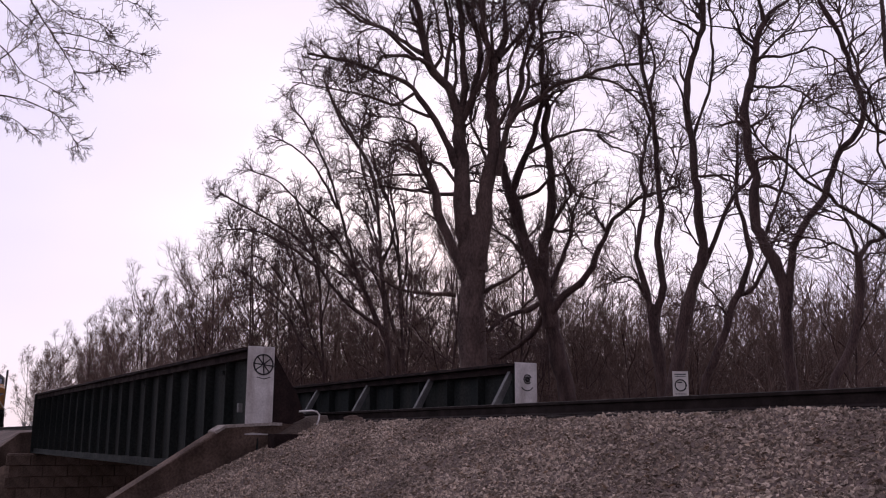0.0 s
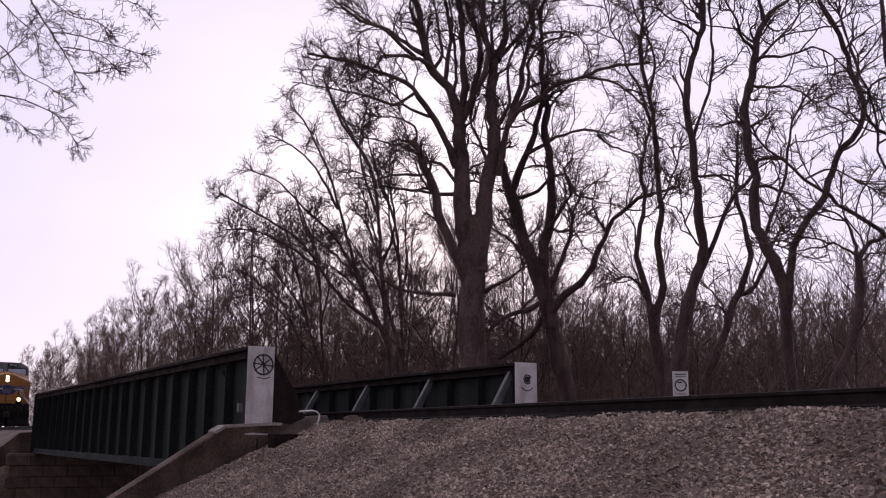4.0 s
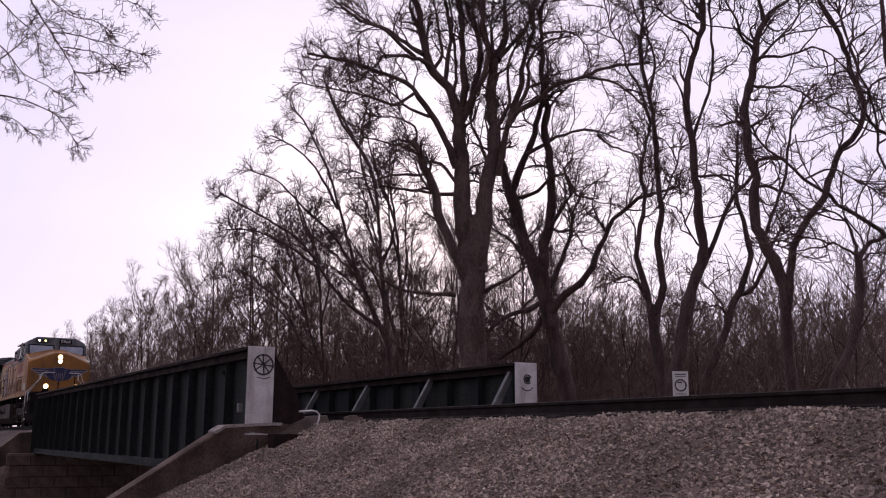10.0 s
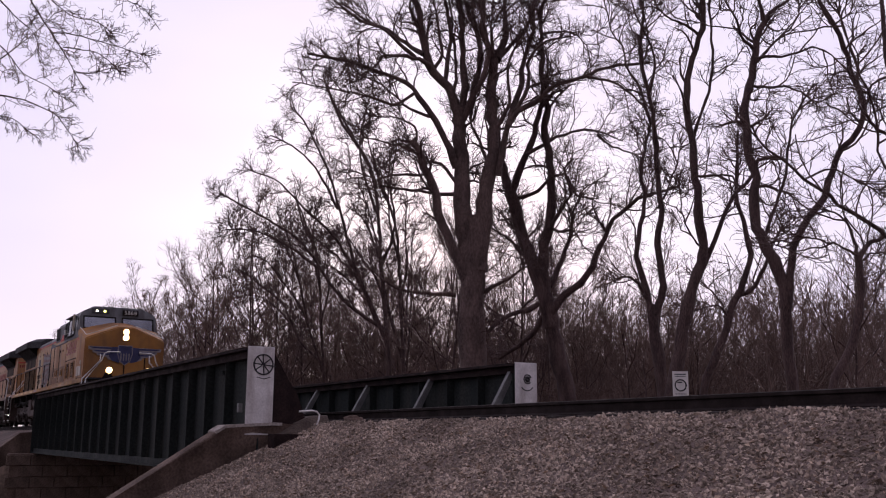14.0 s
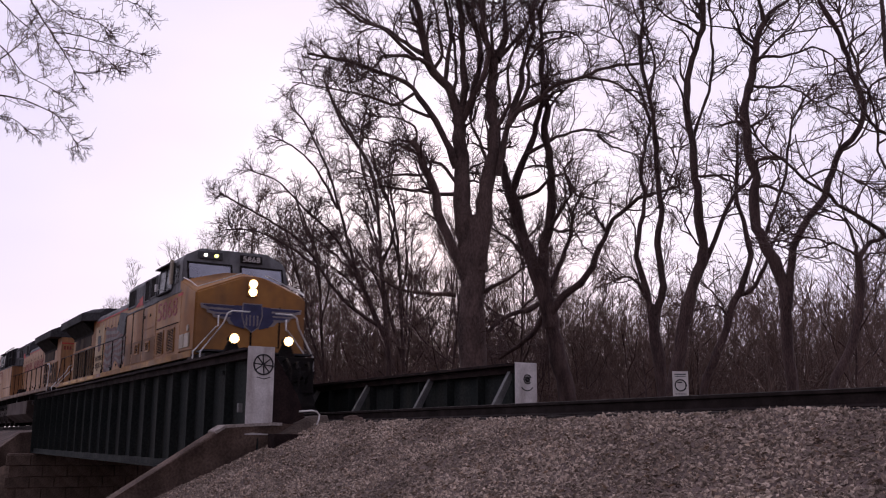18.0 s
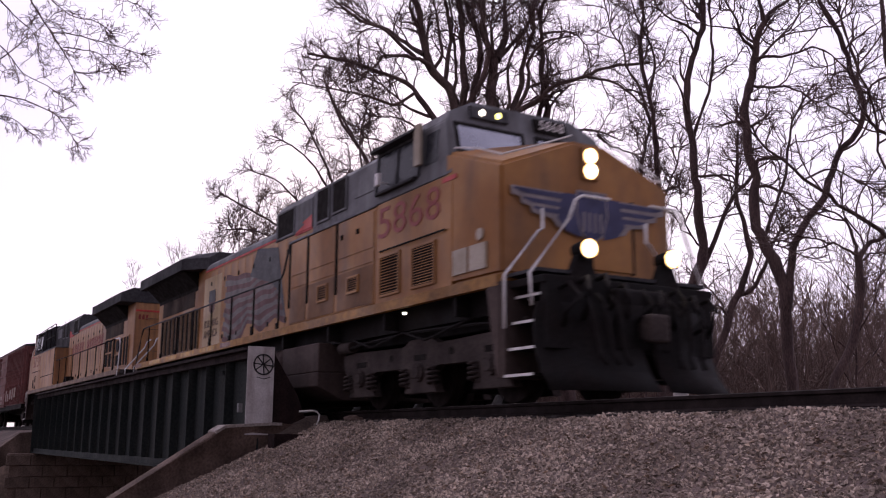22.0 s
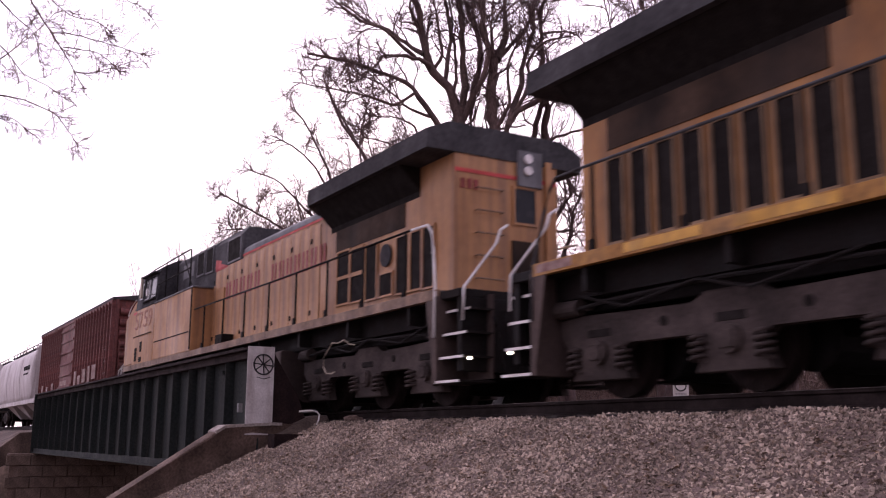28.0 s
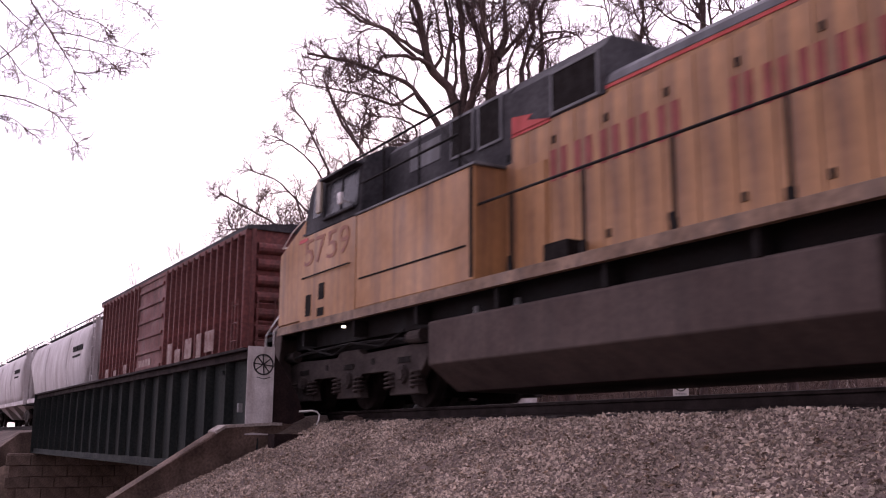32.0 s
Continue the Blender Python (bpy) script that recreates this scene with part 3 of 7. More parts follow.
def build_sign():
    s = thing("track_sign", "small white rectangular sign with a ring, on a steel post", "sign", m=pose(-13.58, 4.68, -0.335, 0, 0, 62))
    bm = bmesh.new()
    bx(bm, -0.15, 0.15, -0.004, 0.004, 0.645, 1.12, 0.002)
    p = part("sign_plate", bm, M_SIGN, s)
    bm = bmesh.new()
    tube(bm, [(math.cos(radians(a)) * 0.105, -0.008, 0.86 + math.sin(radians(a)) * 0.105) for a in range(0, 361, 15)], 0.013, 5)
    bx(bm, -0.06, 0.03, -0.010, -0.004, 0.90, 0.92)
    part("ring_mark", bm, M_PAINTBLACK, p, "black ring")
    bm = bmesh.new()
    bx(bm, -0.11, 0.11, -0.007, -0.004, 1.05, 1.075)
    bx(bm, -0.10, 0.10, -0.007, -0.004, 1.015, 1.03)
    bx(bm, -0.11, 0.11, -0.007, -0.004, 0.69, 0.705)
    part("lettering_bar", bm, M_BRACE, p, "grey bars of small print")
    bm = bmesh.new()
    bx(bm, -0.025, 0.025, 0.004, 0.045, -2.1, 1.05)
    part("post", bm, M_BRACE, s, "grey steel post")


def build_far_posts():
    bm = bmesh.new()
    cyl(bm, (0, 0, -1.5), (0.2, 0.25, 6.4), 0.13, 0.1, 10)
    whole("utility_pole", bm, M_TIE, "leaning dark wooden pole far along the track", "pole", m=pose(-110.0, 3.86, -0.3))
    bm = bmesh.new()
    bx(bm, -0.12, 0.12, -0.12, 0.12, -1.2, 1.35, 0.02)
    bx(bm, -0.2, 0.2, -0.2, 0.2, 1.35, 1.5, 0.02)
    me = mesh_of("marker_post", bm, M_WHITE)
    for x in (-95.2, -90.1):
        tagged(shared("marker_post", me, None, pose(x, 4.17, -0.87)), "short white marker post beside the distant track", "post", "white posts by the track")


build_far_posts()


build_sign()


# ---------------------------------------------------------------- trees
def sweep(P, R, sides):
    """Tapered tubes along many paths of equal length: P (m, n, 3), R (m, n)."""
    m, n, _ = P.shape
    T = np.empty_like(P)
    T[:, 1:-1] = P[:, 2:] - P[:, :-2]
    T[:, 0], T[:, -1] = P[:, 1] - P[:, 0], P[:, -1] - P[:, -2]
    T /= np.linalg.norm(T, axis=2, keepdims=True) + 1e-9
    ref = np.where(np.abs(T[:, :1, 2:3]) > 0.8, np.array((1.0, 0, 0)), np.array((0, 0, 1.0)))
    U = np.cross(T, np.broadcast_to(ref, T.shape))
    U /= np.linalg.norm(U, axis=2, keepdims=True) + 1e-9
    V = np.cross(T, U)
    a = np.arange(sides) * 2 * math.pi / sides
    ring = U[:, :, None] * np.cos(a)[:, None] + V[:, :, None] * np.sin(a)[:, None]
    verts = (P[:, :, None] + ring * R[:, :, None, None]).reshape(-1, 3)
    i, j, k = np.meshgrid(np.arange(m), np.arange(n - 1), np.arange(sides), indexing="ij")
    k2 = (k + 1) % sides
    b = (i * n + j) * sides
    faces = np.stack([b + k, b + k2, b + sides + k2, b + sides + k], -1).reshape(-1, 4)
    return verts, faces


def join_sweeps(items):
    vs, fs, off = [], [], 0
    for P, R, sides in items:
        v, f = sweep(P, R, sides)
        vs.append(v)
        fs.append(f + off)
        off += len(v)
    return np.concatenate(vs), np.concatenate(fs)


def quick_mesh(name, verts, faces, material):
    """A mesh of quads straight from arrays."""
    me = bpy.data.meshes.new(name)
    me.vertices.add(len(verts))
    me.vertices.foreach_set("co", np.ascontiguousarray(verts, dtype=np.float32).ravel())
    me.loops.add(faces.size)
    me.loops.foreach_set("vertex_index", np.ascontiguousarray(faces, dtype=np.int32).ravel())
    me.polygons.add(len(faces))
    me.polygons.foreach_set("loop_start", np.arange(0, faces.size, 4, dtype=np.int32))
    me.polygons.foreach_set("use_smooth", np.ones(len(faces), dtype=bool))
    me.update(calc_edges=True)
    me.materials.append(material)
    return me


def curve_through(nodes, n, rng, jitter):
    """A smooth path through a limb's bends, with slight kinks."""
    nodes = np.array(nodes, float)
    d = np.r_[0, np.cumsum(np.linalg.norm(np.diff(nodes, axis=0), axis=1))]
    ext = np.vstack([2 * nodes[0] - nodes[1], nodes, 2 * nodes[-1] - nodes[-2]])
    out = []
    for s in np.linspace(0, d[-1], n):
        i = min(max(int(np.searchsorted(d, s, side="right")) - 1, 0), len(nodes) - 2)
        t = (s - d[i]) / max(d[i + 1] - d[i], 1e-6)
        p0, p1, p2, p3 = ext[i], ext[i + 1], ext[i + 2], ext[i + 3]
        out.append(0.5 * (2 * p1 + (p2 - p0) * t + (2 * p0 - 5 * p1 + 4 * p2 - p3) * t * t + (3 * p1 - p0 - 3 * p2 + p3) * t ** 3))
    out = np.array(out)
    out[1:-1] += rng.normal(0, jitter, out[1:-1].shape)
    return out


def offshoots(P, R, k, t_lo, span, ang, n, up, wander, rmin, rng, rfac=0.62, rmax=9.0, ratio=False):
    """k side branches on each path; span: their shortest and longest length in metres, or as shares of the path's."""
    m, N, _ = P.shape
    t = t_lo + (1 - t_lo) * rng.random((m, k)) ** 0.8
    f = t * (N - 1) * 0.999
    i = f.astype(int)
    w = (f - i)[..., None]
    rows = np.arange(m)[:, None]
    pos = P[rows, i] * (1 - w) + P[rows, i + 1] * w
    tan = P[rows, i + 1] - P[rows, i]
    tan /= np.linalg.norm(tan, axis=2, keepdims=True) + 1e-9
    rad = (R[rows, i] * (1 - w[..., 0]) + R[rows, i + 1] * w[..., 0]) * rfac
    L = rng.uniform(*span, (m, k)) * (1.2 - 0.6 * t)
    if ratio:
        L = L * np.linalg.norm(np.diff(P, axis=1), axis=2).sum(1)[:, None]
    perp = np.cross(tan, rng.normal(size=tan.shape))
    perp /= np.linalg.norm(perp, axis=2, keepdims=True) + 1e-9
    a = np.radians(rng.uniform(*ang, (m, k)))[..., None]
    d = np.cos(a) * tan + np.sin(a) * perp
    d[..., 2] += up
    d /= np.linalg.norm(d, axis=2, keepdims=True)
    pts = [pos]
    for s in range(n - 1):
        d = d + rng.normal(0, wander, d.shape)
        d[..., 2] += up * 0.35
        d /= np.linalg.norm(d, axis=2, keepdims=True)
        pts.append(pts[-1] + d * (L / (n - 1))[..., None])
    Q = np.stack(pts, 2).reshape(m * k, n, 3)
    rr = np.clip(rad, rmin, rmax).reshape(-1, 1) * np.linspace(1, 0.42, n)[None]
    return Q, np.maximum(rr, rmin * 0.7)


def build_tree(name, label, limbs, seed, bark, m, crown=(2.0, 5, 4, 1), up=0.12, reach=1.0, radii=(0.023, 0.012, 0.0078, 0.0062), group="", wander=0.27, material=None, spread_deg=(30, 66)):
    """limbs: (base radius, tip radius, nodes), the trunk first. crown: side branches per metre of limb, then offshoots on each branch, spray and twig."""
    rng = np.random.default_rng(seed)
    t = thing(name, label, "tree", group, m=m)
    A, RA = [], []
    for j, (r0, r1, nodes) in enumerate(limbs):
        length = float(np.linalg.norm(np.diff(np.array(nodes, float), axis=0), axis=1).sum())
        n = max(14, int(length * 3.2))
        p = curve_through(nodes, n, rng, (0.012 + 0.05 * r0 if j else 0.015) * min(reach * 1.5, 1.0))
        r = r0 + (r1 - r0) * np.linspace(0, 1, n) ** 0.8
        r *= (0.70 + 0.30 * np.minimum(r / 0.4, 1)) * (1 + 0.07 * rng.normal(size=n))
        if j == 0:
            r = r * (1 + 0.45 * np.exp(-np.linspace(0, 9, n)))
        v, f = sweep(p[None], r[None], 14 if j == 0 else 9)
        shared("limb" if j else "trunk", quick_mesh("limb" if j else "trunk", v, f, bark), t)
        k = int(round(length * crown[0] * (0.7 if r0 > 0.2 else 1.0)))
        if j and k:
            q, rq = offshoots(p[None], r[None], k, 0.12 if r0 < 0.12 else 0.4, (1.0 * reach, 2.7 * reach), spread_deg, 8, up, wander * 0.8, radii[0], rng, 0.45, 0.055)
            A.append(q)
            RA.append(rq)
            # the limb's own tip runs out into a few sprays
            q, rq = offshoots(p[None, -6:], r[None, -6:], 2, 0.3, (0.6 * reach, 1.5 * reach), (10, 45), 8, up, wander * 0.8, radii[0], rng, 0.7, 0.04)
            A.append(q)
            RA.append(rq)
    A, RA = np.concatenate(A), np.concatenate(RA)
    B, RB = offshoots(A, RA, crown[1], 0.15, (0.55 * reach, 1.35 * reach), (28, 62), 6, up, wander, radii[1], rng, 0.6, 0.022)
    C, RC = offshoots(B, RB, crown[2], 0.12, (0.3 * reach, 0.8 * reach), (28, 66), 5, up * 0.7, wander * 1.1, radii[2], rng, 0.6, 0.013)
    items = [(A, RA, 5), (B, RB, 4), (C, RC, 3)]
    if crown[3]:
        D, RD = offshoots(C, RC, crown[3], 0.15, (0.18 * reach, 0.5 * reach), (30, 70), 4, up * 0.5, wander, radii[3], rng, 0.7, 0.009)
        items.append((D, RD, 3))
    v, f = join_sweeps(items)
    shared("crown", quick_mesh("crown", v, f, material or M_TWIG), t)["label"] = "dense bare branches and twigs"
    return t


def tree_pose(x, y, z=0.0):
    return pose(x, y, z, 0, 0, YAW)


BOUGHS = []


def limb(r0, r1, *nodes):
    """Adds a limb to the tree in hand: base and tip radius, then its bends as (right, depth, up). The first is the trunk."""
    BOUGHS.append((r0, r1, nodes))


def grown(name, label, seed, bark, m, **options):
    t = build_tree(name, label, BOUGHS[:], seed, bark, m, **options)
    BOUGHS.clear()
    return t


def plant_sycamore_tree():
    limb(0.53, 0.4, (0.0, 0, -5.7), (-0.1, 0.0, 1.2), (-0.2, 0.0, 3.4), (-0.1, 0.0, 4.9), (-0.0, 0.0, 6.0), (-0.1, 0.0, 6.7))
    limb(0.37, 0.24, (-0.2, 0.0, 4.9), (-0.4, 0.0, 6.2), (-0.5, 0.0, 7.4), (-0.5, 0.1, 8.6), (-0.6, 0.1, 9.6), (-0.6, 0.1, 10.5))
    limb(0.22, 0.11, (-0.6, 0.0, 9.9), (-0.7, -0.1, 10.5), (-1.0, -0.2, 11.2), (-1.5, -0.4, 11.7), (-1.7, -0.5, 12.2), (-1.9, -0.6, 13.2), (-2.0, -0.8, 13.8), (-2.3, -0.9, 14.3), (-2.8, -1.0, 15.4))
    limb(0.11, 0.037, (-1.6, -0.6, 11.8), (-2.0, -0.9, 11.9), (-2.5, -1.2, 11.9), (-3.1, -1.4, 11.8), (-3.4, -1.7, 11.3), (-3.8, -2.0, 10.9))
    limb(0.11, 0.037, (-1.8, -0.6, 12.2), (-2.4, -0.3, 12.7), (-3.0, -0.0, 13.3), (-3.7, 0.2, 13.7), (-4.7, 0.5, 14.5))
    limb(0.092, 0.037, (-2.1, -0.6, 12.1), (-2.6, -1.0, 12.4), (-3.1, -1.5, 12.7), (-3.8, -1.9, 12.8), (-4.7, -2.4, 13.3))
    limb(0.18, 0.092, (-0.6, 0.0, 9.8), (-0.5, 0.1, 10.5), (-0.4, 0.3, 11.5), (-0.5, 0.4, 12.5), (-0.5, 0.5, 13.6), (-0.6, 0.7, 14.8), (-0.9, 0.8, 16.6))
    limb(0.15, 0.073, (-0.6, 0.0, 10.0), (-0.2, 0.3, 10.7), (-0.0, 0.5, 11.8), (0.2, 0.8, 12.6), (0.0, 1.1, 13.8), (-0.4, 1.3, 15.1), (-0.6, 1.6, 16.6))
    limb(0.15, 0.055, (-0.5, 0.0, 10.0), (-0.1, -0.3, 10.9), (0.3, -0.6, 11.8), (0.3, -0.8, 12.8), (0.1, -1.1, 13.6), (0.1, -1.4, 14.8))
    limb(0.37, 0.18, (-0.0, 0.0, 4.9), (0.2, -0.0, 6.4), (0.3, -0.1, 7.6), (0.5, -0.1, 8.5), (0.6, -0.1, 9.7), (0.5, -0.2, 11.1), (0.6, -0.2, 12.2))
    limb(0.16, 0.073, (0.6, -0.2, 12.1), (0.2, -0.5, 13.0), (0.2, -0.7, 13.9), (-0.0, -1.0, 15.2))
    limb(0.16, 0.073, (0.7, -0.2, 12.2), (1.0, 0.1, 13.2), (1.0, 0.5, 14.6), (1.3, 0.8, 16.4))
    limb(0.11, 0.037, (0.8, -0.2, 12.3), (1.3, 0.2, 13.0), (1.8, 0.7, 13.8), (2.1, 1.2, 15.0), (2.5, 1.6, 16.3))
    limb(0.16, 0.055, (0.7, -0.2, 8.1), (0.9, -0.4, 9.3), (1.2, -0.5, 10.1), (1.9, -0.7, 10.5), (2.6, -0.9, 11.0), (3.6, -1.0, 11.3), (4.1, -1.2, 11.5), (4.9, -1.3, 11.6), (5.6, -1.5, 11.6))
    limb(0.15, 0.055, (1.0, -0.5, 9.7), (1.2, -0.3, 10.3), (1.5, -0.1, 11.3), (1.6, 0.1, 12.2), (1.9, 0.2, 13.2), (2.1, 0.4, 14.7), (2.4, 0.6, 16.1))
    limb(0.073, 0.037, (3.6, -1.2, 11.2), (4.4, -1.5, 10.9), (4.8, -1.9, 10.4), (5.2, -2.2, 9.9))
    limb(0.24, 0.14, (-0.2, 0.0, 4.2), (-0.6, -0.1, 5.2), (-1.2, -0.2, 6.5), (-1.4, -0.2, 7.5), (-1.6, -0.3, 8.0), (-1.9, -0.4, 8.8), (-2.2, -0.5, 9.2))
    limb(0.073, 0.027, (-1.6, -0.3, 8.1), (-2.0, -0.6, 8.0), (-2.7, -0.9, 7.9), (-3.3, -1.2, 7.7), (-4.1, -1.5, 7.9))
    limb(0.064, 0.027, (-2.1, -0.3, 9.0), (-2.0, -0.5, 9.5), (-2.3, -0.6, 9.8), (-2.8, -0.8, 9.9), (-3.6, -1.0, 9.9))
    limb(0.16, 0.055, (-0.7, 0.0, 8.4), (-1.0, -0.2, 9.2), (-1.5, -0.4, 10.1), (-1.9, -0.6, 10.6), (-2.4, -0.8, 11.1), (-3.3, -1.0, 11.4), (-3.9, -1.2, 11.6), (-4.7, -1.4, 11.7), (-5.6, -1.6, 11.8))
    limb(0.073, 0.027, (-2.1, -0.9, 10.7), (-2.7, -1.2, 10.2), (-3.3, -1.5, 10.3), (-4.1, -1.8, 10.4), (-5.2, -2.1, 10.5), (-5.9, -2.4, 10.5))
    limb(0.073, 0.027, (-1.6, -0.6, 10.0), (-2.4, -0.2, 10.5), (-3.0, 0.1, 11.2), (-3.7, 0.4, 11.7), (-4.3, 0.8, 12.1))
    limb(0.092, 0.037, (-0.7, 0.0, 7.5), (-1.4, 0.3, 7.6), (-2.1, 0.7, 7.8), (-3.0, 1.0, 8.0), (-4.0, 1.4, 8.4))
    limb(0.11, 0.037, (-0.7, 0.0, 4.1), (-1.4, -0.3, 4.1), (-2.1, -0.6, 4.1), (-2.6, -0.9, 4.2), (-3.0, -1.2, 4.4), (-3.4, -1.5, 4.7))
    limb(0.11, 0.046, (0.2, 0.0, 4.2), (0.6, -0.3, 4.4), (1.1, -0.7, 4.6), (1.5, -1.0, 4.9))
    limb(0.092, 0.027, (-0.6, 0.0, 7.8), (-1.2, 0.2, 8.6), (-1.8, 0.5, 8.8), (-2.4, 0.7, 9.3), (-3.2, 1.0, 9.6), (-4.2, 1.2, 9.9))
    limb(0.11, 0.055, (-1.1, -0.2, 11.3), (-1.0, 0.0, 12.3), (-0.9, 0.2, 13.3), (-1.1, 0.4, 14.6), (-1.3, 0.6, 15.8))
    limb(0.092, 0.037, (-1.5, -0.4, 11.7), (-1.2, -0.6, 12.2), (-1.3, -0.8, 13.0), (-1.5, -1.0, 14.0))
    limb(0.092, 0.037, (-0.8, 0.0, 10.9), (-0.7, 0.2, 12.1), (-0.8, 0.5, 13.2), (-0.9, 0.8, 14.5), (-1.1, 1.0, 15.8))
    limb(0.11, 0.055, (-0.1, 0.2, 11.0), (0.1, 0.4, 12.3), (0.1, 0.6, 13.3), (-0.1, 0.8, 14.4), (-0.0, 1.0, 15.8))
    limb(0.092, 0.037, (0.6, -0.2, 9.7), (1.1, -0.4, 10.6), (1.0, -0.5, 11.4), (1.1, -0.7, 12.1), (1.6, -0.8, 12.9), (1.9, -1.0, 13.6))
    limb(0.092, 0.037, (0.6, -0.2, 11.9), (0.5, 0.2, 13.3), (0.6, 0.6, 14.5), (0.7, 1.0, 15.8))
    limb(0.11, 0.037, (1.3, -0.5, 10.3), (1.7, -0.6, 11.1), (1.7, -0.8, 11.9), (2.2, -0.9, 12.5), (3.1, -1.0, 12.7))
    limb(0.092, 0.037, (0.5, 0.0, 8.2), (0.1, 0.2, 9.4), (-0.2, 0.4, 10.3), (0.1, 0.6, 11.3), (0.4, 0.8, 12.1))
    grown("sycamore_tree", "huge bare sycamore with a forked trunk and broken stub limb", 11, M_PALEBARK, tree_pose(-26.5, 8.4), group="trees behind the track", crown=(2.3, 5, 5, 1), reach=0.72)


def plant_forked_tree():
    limb(0.38, 0.27, (0.2, 0, -5.7), (0.1, 0.0, 0.6), (-0.1, 0.0, 1.9), (-0.3, 0.0, 3.0), (-0.5, 0.0, 4.0))
    limb(0.3, 0.23, (-0.4, 0.0, 3.2), (-0.6, 0.0, 4.2), (-0.9, 0.1, 5.2), (-1.2, 0.1, 6.1), (-1.5, 0.2, 7.2), (-1.7, 0.2, 7.9))
    limb(0.23, 0.095, (-1.7, 0.2, 7.8), (-1.9, 0.3, 8.7), (-2.1, 0.4, 9.4), (-2.1, 0.5, 10.5))
    limb(0.17, 0.095, (-1.7, 0.2, 7.8), (-1.4, 0.0, 8.7), (-1.0, -0.1, 9.5), (-0.8, -0.3, 10.3), (-0.6, -0.4, 11.0), (-0.5, -0.6, 11.8))
    limb(0.28, 0.076, (-0.4, 0.0, 3.4), (-0.6, -0.0, 4.9), (-0.6, -0.1, 6.0), (-0.4, -0.1, 6.8), (-0.3, -0.1, 7.9), (-0.4, -0.2, 9.0), (-0.5, -0.2, 10.0), (-0.5, -0.3, 11.0), (-0.6, -0.3, 12.1), (-0.6, -0.3, 13.6), (-0.6, -0.4, 14.6), (-0.1, -0.4, 15.2))
    limb(0.19, 0.057, (-0.4, 0.0, 3.4), (-0.3, -0.2, 3.8), (0.1, -0.3, 4.3), (0.6, -0.5, 4.6), (0.9, -0.6, 5.1), (1.1, -0.8, 5.6), (1.3, -1.0, 6.0), (1.5, -1.1, 6.5), (2.2, -1.3, 7.2), (2.9, -1.4, 7.5), (3.7, -1.6, 7.7))
    limb(0.13, 0.076, (-0.7, 0.0, 4.0), (-1.3, -0.3, 3.7), (-1.9, -0.7, 3.5), (-2.6, -1.0, 2.9))
    limb(0.15, 0.076, (-0.6, 0.0, 3.6), (-1.0, 0.3, 3.0), (-1.5, 0.7, 2.6), (-2.1, 1.0, 2.2))
    limb(0.13, 0.057, (-0.4, 0.0, 4.6), (-0.1, 0.2, 5.2), (0.2, 0.4, 5.9), (0.4, 0.5, 6.6), (0.5, 0.7, 7.3), (0.9, 0.9, 8.1))
    limb(0.095, 0.038, (-0.5, -0.2, 6.5), (-0.2, -0.4, 6.9), (0.1, -0.7, 7.4), (0.3, -0.9, 7.6), (0.0, -1.2, 8.3), (0.3, -1.4, 8.7))
    limb(0.095, 0.038, (-1.2, -0.4, 9.1), (-0.6, -0.2, 9.5), (0.0, 0.1, 9.9), (0.7, 0.3, 10.2), (1.4, 0.6, 10.3), (2.1, 0.8, 10.1))
    limb(0.066, 0.028, (1.4, 0.4, 10.1), (1.9, 0.7, 9.8), (3.0, 1.1, 9.5), (3.6, 1.4, 9.1))
    limb(0.095, 0.038, (-1.5, 0.2, 7.7), (-0.8, 0.0, 7.9), (-0.5, -0.2, 8.2), (-0.1, -0.4, 8.4), (0.2, -0.6, 8.3), (0.4, -0.8, 7.6), (1.0, -1.0, 7.4))
    limb(0.076, 0.028, (-0.5, 0.0, 13.7), (0.0, 0.5, 14.0), (0.7, 1.0, 14.2), (1.3, 1.5, 13.9))
    limb(0.076, 0.028, (-0.5, 0.0, 6.7), (-0.1, -0.5, 6.4), (0.3, -1.0, 6.3), (0.6, -1.5, 5.6))
    limb(0.095, 0.038, (-1.3, 0.1, 5.7), (-1.8, 0.6, 6.4), (-2.3, 1.0, 6.8))
    grown("forked_tree", "dark bare tree with a low fork and long crooked limbs", 12, M_BARK, tree_pose(-26.0, 11.5), group="trees behind the track", crown=(2.3, 5, 4, 1), reach=0.85)


